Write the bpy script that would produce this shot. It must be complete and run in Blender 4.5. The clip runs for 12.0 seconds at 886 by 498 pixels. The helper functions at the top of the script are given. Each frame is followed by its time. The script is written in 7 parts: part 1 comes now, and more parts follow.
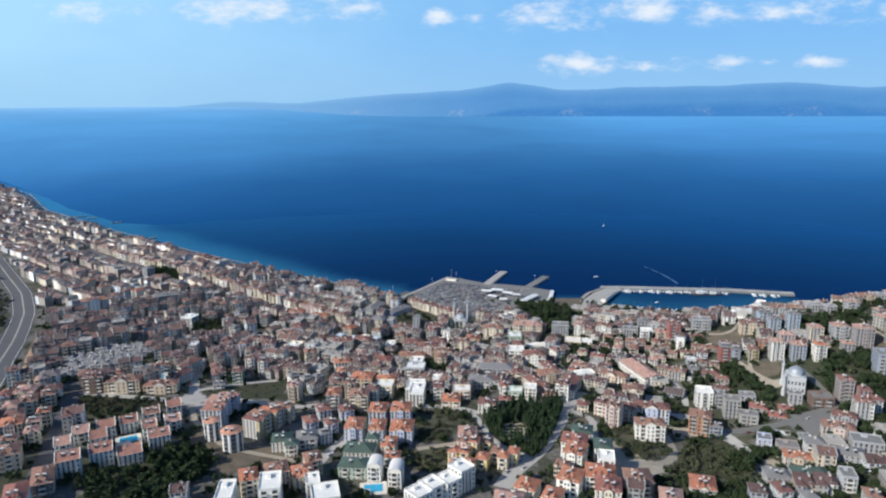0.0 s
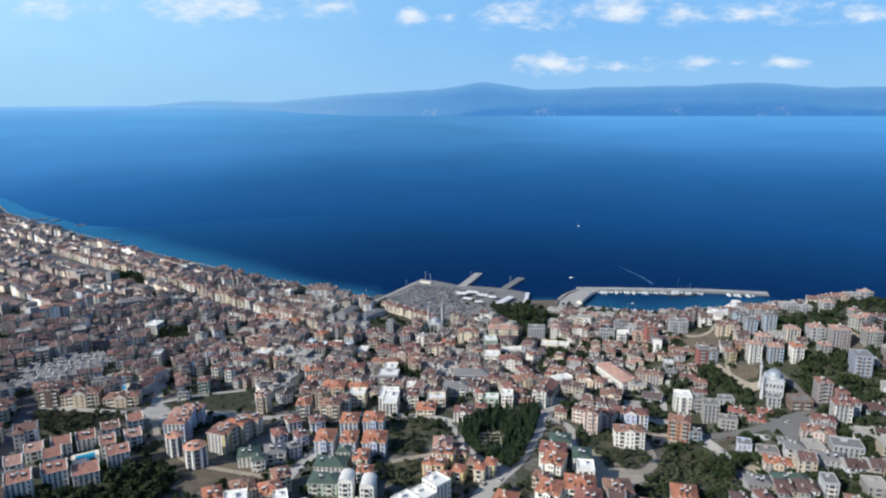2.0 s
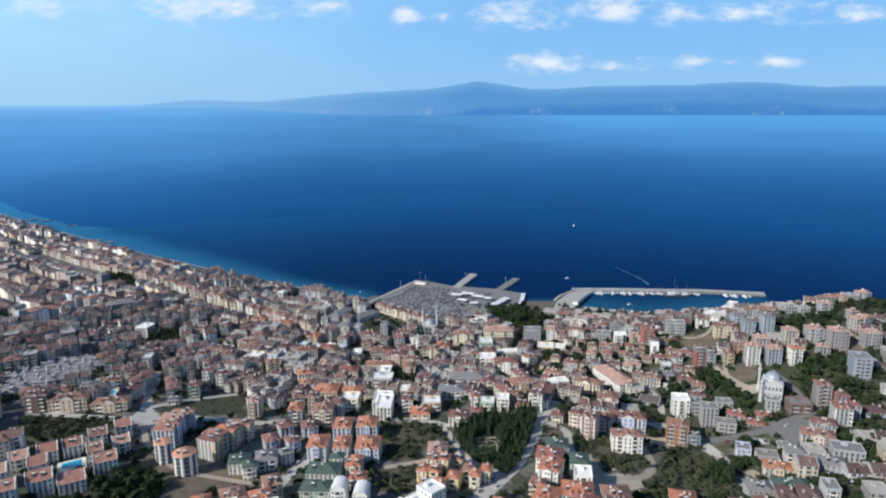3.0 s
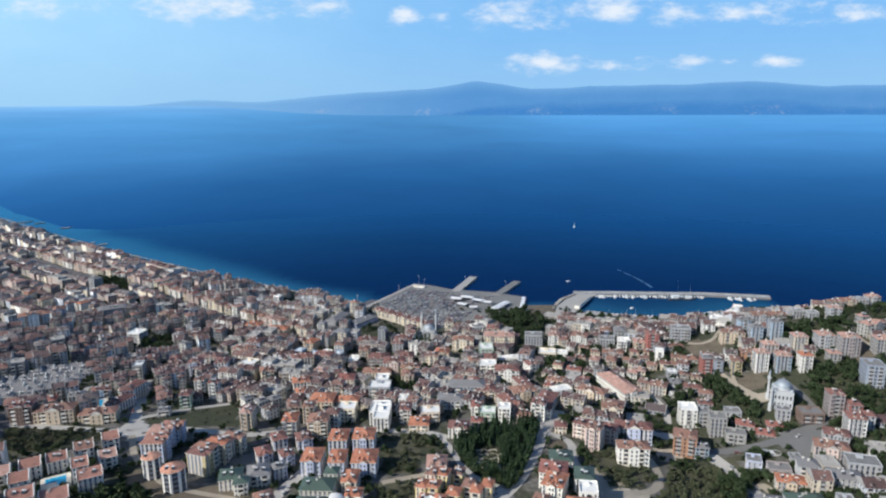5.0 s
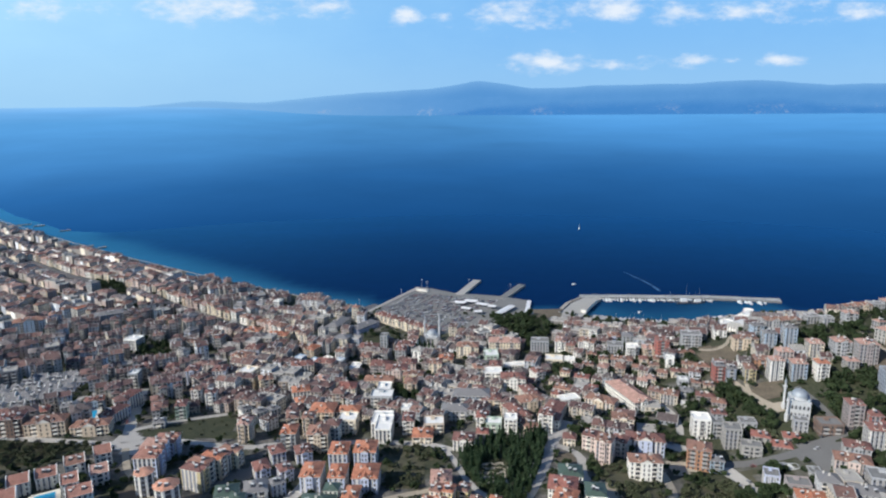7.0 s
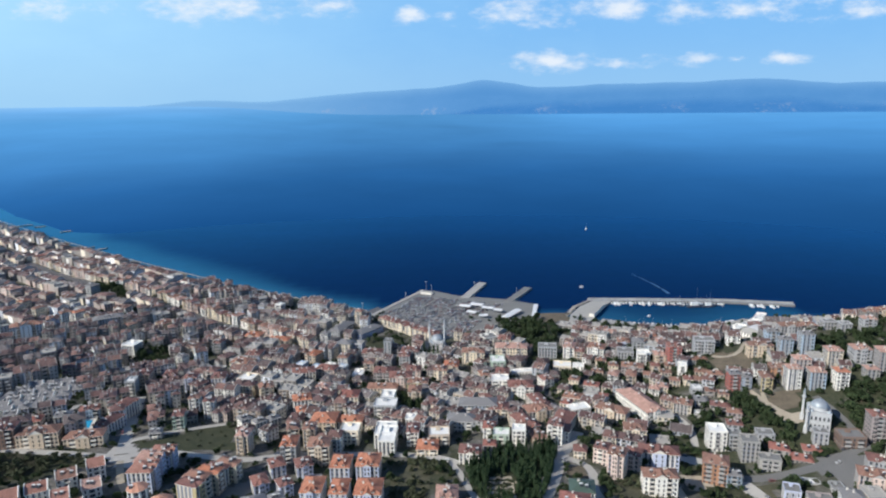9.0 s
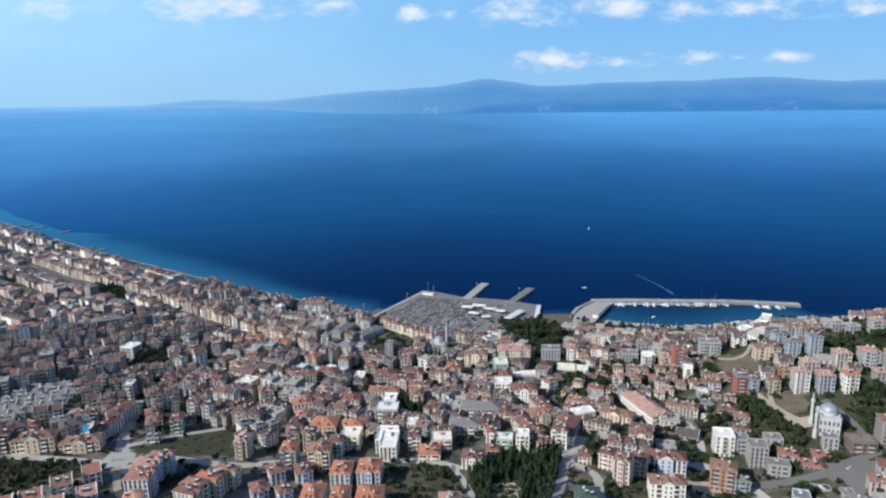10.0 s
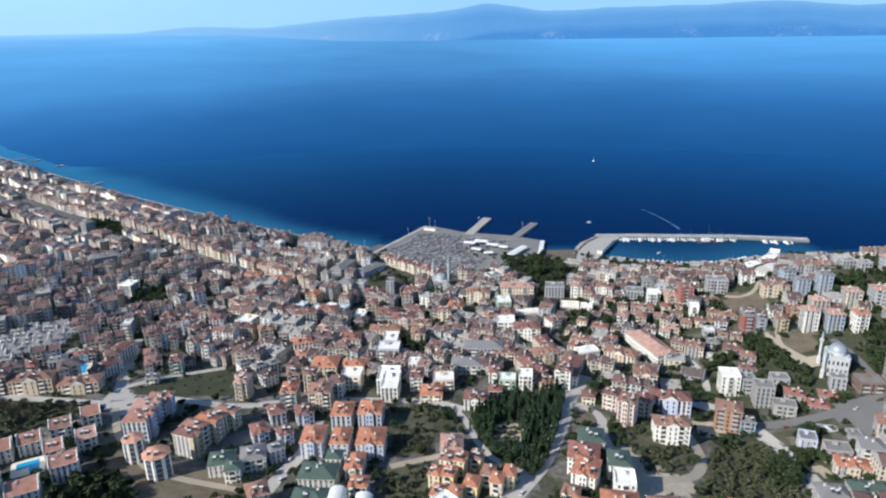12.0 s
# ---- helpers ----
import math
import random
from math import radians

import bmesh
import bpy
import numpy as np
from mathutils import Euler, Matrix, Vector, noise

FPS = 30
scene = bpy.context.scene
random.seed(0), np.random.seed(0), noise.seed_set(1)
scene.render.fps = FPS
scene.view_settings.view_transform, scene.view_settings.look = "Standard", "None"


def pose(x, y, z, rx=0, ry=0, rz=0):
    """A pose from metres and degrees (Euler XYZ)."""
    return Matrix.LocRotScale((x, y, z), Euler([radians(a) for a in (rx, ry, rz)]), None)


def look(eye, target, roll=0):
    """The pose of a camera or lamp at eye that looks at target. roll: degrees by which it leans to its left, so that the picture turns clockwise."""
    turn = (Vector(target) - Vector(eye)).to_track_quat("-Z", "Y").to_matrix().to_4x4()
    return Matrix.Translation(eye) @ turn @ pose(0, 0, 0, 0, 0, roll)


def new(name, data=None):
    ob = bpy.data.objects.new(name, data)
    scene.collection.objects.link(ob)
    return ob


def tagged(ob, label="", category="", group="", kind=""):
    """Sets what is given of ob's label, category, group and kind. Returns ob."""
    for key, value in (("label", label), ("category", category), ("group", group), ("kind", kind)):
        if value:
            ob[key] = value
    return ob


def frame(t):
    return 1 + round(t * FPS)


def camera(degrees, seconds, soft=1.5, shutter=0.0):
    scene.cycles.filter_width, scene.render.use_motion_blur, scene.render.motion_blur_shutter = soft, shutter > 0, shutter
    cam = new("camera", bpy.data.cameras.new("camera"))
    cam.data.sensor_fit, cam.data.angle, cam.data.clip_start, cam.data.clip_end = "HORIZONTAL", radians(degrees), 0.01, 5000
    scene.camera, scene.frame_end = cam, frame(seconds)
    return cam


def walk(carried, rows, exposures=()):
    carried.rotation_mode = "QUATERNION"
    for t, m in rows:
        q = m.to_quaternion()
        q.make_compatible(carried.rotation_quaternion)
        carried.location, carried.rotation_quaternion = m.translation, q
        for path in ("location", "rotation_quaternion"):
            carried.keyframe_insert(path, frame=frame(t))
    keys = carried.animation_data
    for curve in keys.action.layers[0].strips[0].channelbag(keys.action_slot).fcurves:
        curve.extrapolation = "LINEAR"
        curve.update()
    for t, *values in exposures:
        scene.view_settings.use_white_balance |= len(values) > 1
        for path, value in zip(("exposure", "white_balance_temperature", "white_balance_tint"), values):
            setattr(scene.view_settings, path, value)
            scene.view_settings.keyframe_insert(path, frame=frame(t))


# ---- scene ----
cam = camera(66.7, 12.0, soft=2.2)
PATH = [
    (0, (-1.151, -9.303, 249.959), (-1.181, -7.351, 249.525), -0.5),
    (0.5, (-0.935, -5.354, 249.925), (-0.945, -3.402, 249.49), -0.4),
    (1, (-0.714, -1.415, 249.882), (-0.7, 0.537, 249.447), -0.4),
    (1.5, (-0.519, 2.524, 249.833), (-0.487, 4.475, 249.397), -0.4),
    (2, (-0.296, 6.558, 249.786), (-0.251, 8.509, 249.35), -0.4),
    (2.5, (-0.051, 10.69, 249.747), (0.002, 12.64, 249.309), -0.4),
    (3, (0.187, 14.903, 249.726), (0.247, 16.853, 249.288), -0.4),
    (5, (0.716, 31.875, 249.642), (0.779, 33.825, 249.204), -0.5),
    (5.5, (0.756, 36.161, 249.648), (0.817, 38.111, 249.21), -0.6),
    (6, (0.726, 40.484, 249.662), (0.784, 42.435, 249.224), -0.6),
    (6.5, (0.65, 44.815, 249.685), (0.707, 46.766, 249.247), -0.6),
    (7, (0.517, 49.159, 249.715), (0.572, 51.109, 249.277), -0.7),
    (9, (0.014, 66.532, 250.042), (0.057, 68.483, 249.601), -0.8),
    (9.5, (-0.055, 70.768, 250.07), (-0.015, 72.718, 249.629), -0.9),
    (10, (-0.065, 74.95, 250.083), (-0.027, 76.9, 249.639), -0.9),
    (10.5, (0.02, 79.132, 250.111), (0.055, 81.076, 249.644), -1.0),
    (11, (0.132, 83.376, 250.157), (0.165, 85.309, 249.644), -1.0),
    (11.5, (0.256, 87.59, 250.188), (0.286, 89.503, 249.605), -1.1),
    (12, (0.408, 91.908, 250.212), (0.436, 93.803, 249.572), -1.1),
]
walk(cam, [(t, look(eye, target, roll)) for t, eye, target, roll in PATH],
     exposures=[(0.0, -0.10), (10.0, -0.10), (10.8, -0.09), (11.5, 0.03), (12.0, 0.15)])

# ---- sky, sun and exposure ----
SUN_FROM = Vector((-0.72, -0.46, 0.56)).normalized()
sun_data = bpy.data.lights.new("sun", "SUN")
sun_data.energy, sun_data.angle, sun_data.color = 5.0, radians(0.6), (1.0, 0.955, 0.865)
sun = new("sun", sun_data)
sun.matrix_world = look(SUN_FROM * 900, (0, 0, 0))

world = bpy.data.worlds.new("sky")
scene.world = world
world.use_nodes = True


class Nodes:
    """Short hand for building node trees."""

    def __init__(self, tree):
        self.tree = tree
        tree.nodes.clear()

    def add(self, kind, inputs=(), **settings):
        node = self.tree.nodes.new(kind)
        if "operation" in settings:
            node.operation, node.use_clamp = settings["operation"], settings.get("use_clamp", False)
        if "data_type" in settings:
            node.data_type, node.blend_type = settings["data_type"], settings["blend_type"]
        if "interpolation_type" in settings:
            node.interpolation_type = settings["interpolation_type"]
        if "attribute_name" in settings:
            node.attribute_name = settings["attribute_name"]
        for key, value in dict(inputs).items():
            self.set(node.inputs[key], value)
        return node

    def set(self, socket, value):
        if isinstance(value, bpy.types.NodeSocket):
            self.tree.links.new(value, socket)
        elif isinstance(value, bpy.types.Node):
            self.tree.links.new(value.outputs[0], socket)
        else:
            socket.default_value = value

    def math(self, op, a, b=0.0, clamp=False):
        return self.add("ShaderNodeMath", {0: a, 1: b}, operation=op, use_clamp=clamp).outputs[0]

    def ramp(self, fac, stops, smooth=False):
        node = self.add("ShaderNodeValToRGB", {0: fac})
        if smooth:
            node.color_ramp.interpolation = "EASE"
        els = node.color_ramp.elements
        while len(els) < len(stops):
            els.new(0.5)
        for e, (pos, col) in zip(els, stops):
            e.position, e.color = pos, (*col, 1)
        return node.outputs[0]

    def mix(self, fac, a, b, blend="MIX"):
        node = self.add("ShaderNodeMix", data_type="RGBA", blend_type=blend)
        for socket, value in ((node.inputs[0], fac), (node.inputs[6], a), (node.inputs[7], b)):
            self.set(socket, (*value, 1) if isinstance(value, tuple) and len(value) == 3 else value)
        return node.outputs[2]

    def noise(self, vector, scale, detail=3.0, rough=0.55):
        return self.add("ShaderNodeTexNoise", {"Vector": vector, "Scale": scale, "Detail": detail, "Roughness": rough}).outputs[0]


def build_sky():
    n = Nodes(world.node_tree)
    sky = n.add("ShaderNodeTexSky")
    sky.sky_type, sky.sun_disc, sky.altitude = "NISHITA", False, 200.0
    sky.air_density, sky.dust_density, sky.ozone_density = 1.25, 0.6, 3.0
    sky.sun_elevation = math.asin(SUN_FROM.z)
    sky.sun_rotation = math.atan2(SUN_FROM.x, SUN_FROM.y)
    way = n.add("ShaderNodeTexCoord").outputs["Generated"]
    xyz = n.add("ShaderNodeSeparateXYZ", {0: way}).outputs
    ahead = n.math("MAXIMUM", xyz[1], 0.05)
    u, v = n.math("DIVIDE", xyz[0], ahead), n.math("DIVIDE", xyz[2], ahead)
    flat = n.add("ShaderNodeCombineXYZ", {0: u, 1: n.math("MULTIPLY", v, 2.2)}).outputs[0]
    puff = n.math("SUBTRACT", n.noise(flat, 26.0, 6.0, 0.62), 0.5)
    total = None
    # low cumulus over the far shore, then the higher row
    for cu, cv, a, b, dense in CLOUDS:
        du = n.math("DIVIDE", n.math("SUBTRACT", u, cu), a)
        dv = n.math("DIVIDE", n.math("SUBTRACT", v, cv), b)
        d = n.math("SQRT", n.math("ADD", n.math("MULTIPLY", du, du), n.math("MULTIPLY", dv, dv)))
        m = n.math("MULTIPLY", n.math("SUBTRACT", 1.35, d), dense)
        total = m if total is None else n.math("MAXIMUM", total, m)
    body = n.math("ADD", total, n.math("MULTIPLY", puff, 3.0))
    cover = n.add("ShaderNodeMapRange", {0: body, 1: 0.0, 2: 1.5, 3: 0.0, 4: 0.92}, interpolation_type="SMOOTHSTEP").outputs[0]
    cover = n.math("MULTIPLY", cover, n.math("GREATER_THAN", xyz[1], 0.1))
    tint = n.mix(1.0, sky.outputs[0], SKY_TINT, "MULTIPLY")
    # thin summer haze in the lower sky, palest towards the west and at the horizon
    up = n.add("ShaderNodeMapRange", {0: xyz[2], 1: 0.45, 2: 0.10, 3: 0.0, 4: 0.92}, interpolation_type="SMOOTHSTEP").outputs[0]
    low = n.add("ShaderNodeMapRange", {0: v, 1: 0.10, 2: 0.0, 3: 0.0, 4: 0.6}, interpolation_type="SMOOTHSTEP").outputs[0]
    west = n.add("ShaderNodeMapRange", {0: u, 1: 0.25, 2: -0.75, 3: 0.0, 4: 1.0}, interpolation_type="SMOOTHSTEP").outputs[0]
    wisps = n.math("MULTIPLY", n.math("SUBTRACT", n.noise(flat, 5.0, 5.0, 0.6), 0.5), 0.5)
    veil = n.mix(n.math("ADD", west, wisps, True), HAZE_EAST, HAZE_WEST)
    hazy = n.mix(up, tint, n.mix(low, veil, HAZE_LOW))
    seen = n.mix(cover, hazy, CLOUD_WHITE)
    bg = n.add("ShaderNodeBackground", {0: seen, 1: SKY_STRENGTH})
    n.add("ShaderNodeOutputWorld", {0: bg})


SKY_STRENGTH = 0.09
SKY_TINT = (0.78, 0.92, 1.10)
HAZE_EAST, HAZE_WEST, HAZE_LOW = (2.6, 6.25, 11.4), (5.2, 9.3, 13.0), (3.9, 7.35, 11.2)
CLOUD_WHITE = (10.0, 10.8, 11.8)
CLOUDS = [
    (0.1815, 0.0485, 0.053, 0.0145, 1.0), (0.3877, 0.0472, 0.040, 0.009, 0.9), (0.5209, 0.0477, 0.030, 0.010, 0.9),
    (0.2927, 0.0441, 0.040, 0.007, 0.6), (0.45, 0.0467, 0.018, 0.005, 0.7), (-0.0203, 0.1122, 0.022, 0.0125, 1.0),
    (0.0355, 0.1119, 0.018, 0.006, 0.7), (0.1357, 0.1151, 0.070, 0.018, 0.7), (0.2768, 0.1218, 0.055, 0.018, 1.0),
    (0.3626, 0.1136, 0.038, 0.012, 0.8), (0.477, 0.1167, 0.090, 0.015, 0.6), (0.6173, 0.1159, 0.060, 0.018, 0.6),
    (-0.2992, 0.1275, 0.10, 0.018, 0.8), (-0.1425, 0.1281, 0.046, 0.013, 0.7), (-0.5158, 0.1288, 0.056, 0.013, 0.6),
]
build_sky()

# ---- materials ----
def material(name, colour, rough=0.8, vary=0.25, grain=1.5, stain=0.12, metal=0.0, relief=0.0, random_hue=0.0, island=False, palette=()):
    """A weathered surface: base colour, grain at a fine scale, stains at a coarse one, and a shift from thing to thing."""
    m = bpy.data.materials.new(name)
    m.use_nodes = True
    n = Nodes(m.node_tree)
    where = n.add("ShaderNodeTexCoord").outputs["Object"]
    chance = n.add("ShaderNodeNewGeometry").outputs["Random Per Island"] if island else n.add("ShaderNodeObjectInfo").outputs["Random"]
    base = (*colour, 1)
    if palette:
        base = n.ramp(chance, [(i / len(palette), c) for i, c in enumerate(palette)])
        base.node.color_ramp.interpolation = "CONSTANT"
    fine, coarse = n.noise(where, grain, 4.0, 0.6), n.noise(where, stain, 3.0, 0.6)
    mixed = n.math("ADD", n.math("MULTIPLY", fine, 0.5), n.math("MULTIPLY", coarse, 0.5))
    value = n.math("ADD", n.math("MULTIPLY", n.math("SUBTRACT", mixed, 0.5), 4 * vary), 1.0)
    if random_hue:
        again = n.math("FRACT", n.math("MULTIPLY", chance, 7.31))
        value = n.math("ADD", value, n.math("MULTIPLY", n.math("SUBTRACT", again, 0.5), random_hue))
    tone = n.add("ShaderNodeHueSaturation", {"Color": base, "Value": value})
    bsdf = n.add("ShaderNodeBsdfPrincipled", {"Base Color": tone, "Roughness": rough, "Metallic": metal})
    if relief:
        bump = n.add("ShaderNodeBump", {"Height": fine, "Strength": relief, "Distance": 0.2})
        n.set(bsdf.inputs["Normal"], bump)
    n.add("ShaderNodeOutputMaterial", {0: bsdf})
    return m


def tile_material(name, colours, island=False, vivid=0.72):
    """Clay roof tiles: rows of ridges, patched and sun-bleached."""
    m = bpy.data.materials.new(name)
    m.use_nodes = True
    n = Nodes(m.node_tree)
    where = n.add("ShaderNodeTexCoord").outputs["Object"]
    chance = n.add("ShaderNodeNewGeometry").outputs["Random Per Island"] if island else n.add("ShaderNodeObjectInfo").outputs["Random"]
    base = n.ramp(chance, [(i / max(1, len(colours) - 1), c) for i, c in enumerate(colours)])
    patch = n.noise(where, 0.35, 4.0, 0.65)
    speck = n.noise(where, 2.2, 3.0, 0.6)
    value = n.math("ADD", n.math("MULTIPLY", patch, 1.3), n.math("MULTIPLY", speck, 0.9))
    tone = n.add("ShaderNodeHueSaturation", {"Color": base, "Value": n.math("ADD", value, -0.12), "Saturation": n.math("ADD", n.math("MULTIPLY", speck, 0.35), vivid)})
    wave = n.add("ShaderNodeTexWave", {"Vector": where, "Scale": 1.6, "Distortion": 1.0})
    bump = n.add("ShaderNodeBump", {"Height": wave.outputs[1], "Strength": 0.5, "Distance": 0.08})
    bsdf = n.add("ShaderNodeBsdfPrincipled", {"Base Color": tone, "Roughness": 0.85, "Normal": bump})
    n.add("ShaderNodeOutputMaterial", {0: bsdf})
    return m


WALLS = {name: material("plaster_" + name, c, 0.85, 0.10, 1.2, 0.2, random_hue=0.10) for name, c in {
    "lav": (0.55, 0.60, 0.76), "white": (0.88, 0.855, 0.80), "cream": (0.80, 0.70, 0.54), "tan": (0.64, 0.525, 0.40), "pink": (0.70, 0.56, 0.50),
    "yellow": (0.84, 0.66, 0.33), "grey": (0.36, 0.375, 0.39), "red": (0.42, 0.15, 0.125), "blue": (0.42, 0.52, 0.63), "orange": (0.44, 0.24, 0.15),
    "chalk": (0.44, 0.45, 0.47), "sand": (0.38, 0.37, 0.35), "slate": (0.33, 0.37, 0.44), "rose": (0.37, 0.325, 0.32), "haze": (0.32, 0.40, 0.48), "ochre": (0.50, 0.42, 0.25), "clay": (0.30, 0.275, 0.25),
    "green": (0.42, 0.52, 0.42), "brown": (0.22, 0.15, 0.12)}.items()}
ROOFS = {
    "orange_tiles": tile_material("orange_clay_tiles", [(0.422, 0.139, 0.0661), (0.502, 0.18, 0.0889)]),
    "dark_red_tiles": tile_material("dark_red_clay_tiles", [(0.194, 0.0855, 0.0741), (0.262, 0.108, 0.0855)]),
    "red_tiles": tile_material("red_clay_tiles", [(0.274, 0.0935, 0.073), (0.342, 0.123, 0.0912)]),
    "pink_tiles": tile_material("pale_clay_tiles", [(0.422, 0.234, 0.182), (0.502, 0.285, 0.228)]),
    "brown_tiles": tile_material("brown_clay_tiles", [(0.251, 0.131, 0.0969), (0.319, 0.157, 0.108)]),
    "rust_tiles": tile_material("rust_clay_tiles", [(0.33, 0.145, 0.105), (0.40, 0.18, 0.13)]),
    "octagon": tile_material("salmon_clay_tiles", [(0.58, 0.26, 0.16), (0.62, 0.30, 0.19)]),
    "grey_sheet": material("grey_sheet_roof", (0.22, 0.215, 0.22), 0.6, 0.15),
    "green_sheet": material("green_sheet_roof", (0.075, 0.115, 0.095), 0.6, 0.2),
    "vault": material("white_vault_sheet", (0.74, 0.73, 0.71), 0.6, 0.1, 0.8, 0.2),
    "grey_flat": material("grey_roof_concrete", (0.22, 0.22, 0.22), 0.9, 0.25, 0.7, 0.15),
    "flat": material("white_roof_coating", (0.80, 0.80, 0.78), 0.8, 0.15, 0.8, 0.2),
}
TOWN_PLASTERS = ((0.76, 0.70, 0.60), (0.30, 0.275, 0.25), (0.88, 0.87, 0.84), (0.25, 0.235, 0.225), (0.44, 0.47, 0.53), (0.46, 0.37, 0.34), (0.24, 0.24, 0.25), (0.68, 0.60, 0.48), (0.74, 0.77, 0.82), (0.34, 0.30, 0.28))
TOWN_WALL = material("town_plaster", (0.6, 0.55, 0.5), 0.85, 0.10, 1.2, 0.2, random_hue=0.25, island=True,
                     palette=TOWN_PLASTERS)
HOUSE_PLASTERS = ((0.68, 0.61, 0.50), (0.84, 0.82, 0.78), (0.44, 0.36, 0.30), (0.60, 0.53, 0.43), (0.50, 0.41, 0.36), (0.80, 0.79, 0.76), (0.33, 0.31, 0.29), (0.62, 0.65, 0.70), (0.40, 0.43, 0.48), (0.58, 0.50, 0.40))
TOWN_WALL_THING = material("house_plaster", (0.6, 0.55, 0.5), 0.85, 0.10, 1.2, 0.2, random_hue=0.2, palette=HOUSE_PLASTERS)
TOWN_TONES = [(0.085, 0.042, 0.04), (0.147, 0.057, 0.05), (0.107, 0.048, 0.048), (0.241, 0.103, 0.073), (0.205, 0.076, 0.057), (0.098, 0.057, 0.057), (0.16, 0.07, 0.065), (0.13, 0.07, 0.068), (0.116, 0.091, 0.091), (0.232, 0.189, 0.189)]
TOWN_ROOF = tile_material("town_clay_tiles", TOWN_TONES, island=True, vivid=0.5)
TOWN_ROOF_THING = tile_material("house_clay_tiles", TOWN_TONES, vivid=0.55)
GLASS = material("window_glass", (0.045, 0.05, 0.06), 0.3, 0.1)
SPANDREL = material("slate_spandrel", (0.24, 0.26, 0.32), 0.7, 0.1)
FRAME = material("window_frame_white", (0.74, 0.74, 0.73), 0.5, 0.05)
TRIM = material("eaves_white", (0.76, 0.72, 0.65), 0.7, 0.08)
GREY_TRIM = material("eaves_grey", (0.40, 0.39, 0.38), 0.75, 0.1)
CONCRETE = material("concrete", (0.42, 0.40, 0.37), 0.9, 0.2, 0.6, 0.06)
BREAK_STONE = material("pale_breakwater_concrete", (0.33, 0.345, 0.36), 0.9, 0.4, 0.4, 0.09)
QUAY = material("quay_concrete", (0.205, 0.205, 0.20), 0.9, 0.2, 0.5, 0.05)
PALE_QUAY = material("pale_stone_quay", (0.39, 0.38, 0.36), 0.9, 0.15, 0.4, 0.07)
ASPHALT = material("worn_asphalt", (0.11, 0.11, 0.12), 0.9, 0.15, 1.2, 0.06)
STREET = material("dusty_street", (0.47, 0.45, 0.42), 0.92, 0.15, 1.0, 0.05)
EARTH_PATH = material("dry_earth", (0.40, 0.35, 0.28), 0.95, 0.2, 0.8, 0.1)
CLAY_TRACK = material("orange_clay_soil", (0.46, 0.30, 0.19), 0.95, 0.2, 0.8, 0.1)
MARKING = material("road_paint", (0.75, 0.75, 0.72), 0.7, 0.1)
BARK = material("bark", (0.12, 0.09, 0.065), 0.95, 0.2)
METAL = material("galvanised_metal", (0.55, 0.56, 0.57), 0.35, 0.1, metal=0.8)
WHITE_METAL = material("white_enamel", (0.80, 0.80, 0.80), 0.35, 0.05)
POOL = material("pool_water", (0.03, 0.36, 0.62), 0.08, 0.06, 0.5, 0.1)
POOL_EDGE = material("pool_tiles", (0.72, 0.68, 0.60), 0.6, 0.08)
ROCK = material("breakwater_stone", (0.34, 0.33, 0.31), 0.9, 0.25, 0.5, 0.1, island=True, random_hue=0.4)
RUBBER = material("tyre_rubber", (0.03, 0.03, 0.03), 0.9, 0.1)
CAR_PAINT = material("car_paint", (0.5, 0.5, 0.5), 0.3, 0.03, palette=((0.60, 0.61, 0.62), (0.08, 0.08, 0.09), (0.30, 0.31, 0.33), (0.22, 0.08, 0.08), (0.10, 0.13, 0.20), (0.45, 0.45, 0.46)))
CAR_ROWS = material("parked_paint", (0.5, 0.5, 0.5), 0.3, 0.03, island=True, palette=((0.60, 0.61, 0.62), (0.08, 0.08, 0.09), (0.30, 0.31, 0.33), (0.22, 0.08, 0.08), (0.10, 0.13, 0.20), (0.45, 0.45, 0.46)))


def leaf_material(name, colours):
    m = bpy.data.materials.new(name)
    m.use_nodes = True
    n = Nodes(m.node_tree)
    where = n.add("ShaderNodeTexCoord").outputs["Object"]
    chance = n.add("ShaderNodeNewGeometry").outputs["Random Per Island"]
    base = n.ramp(chance, [(i / max(1, len(colours) - 1), c) for i, c in enumerate(colours)])
    value = n.math("ADD", n.math("MULTIPLY", n.noise(where, 0.06, 3.0), 1.0), 0.5)
    tone = n.add("ShaderNodeHueSaturation", {"Color": base, "Value": value})
    bsdf = n.add("ShaderNodeBsdfPrincipled", {"Base Color": tone, "Roughness": 0.8, "Specular IOR Level": 0.2})
    n.add("ShaderNodeOutputMaterial", {0: bsdf})
    return m


LEAF = leaf_material("broad_leaves", [(0.018, 0.034, 0.016), (0.036, 0.058, 0.026), (0.06, 0.08, 0.036)])
OLIVE = leaf_material("olive_leaves", [(0.045, 0.06, 0.034), (0.082, 0.098, 0.054), (0.12, 0.125, 0.075)])
CYPRESS = leaf_material("cypress_needles", [(0.022, 0.046, 0.026), (0.042, 0.076, 0.038), (0.07, 0.108, 0.05)])


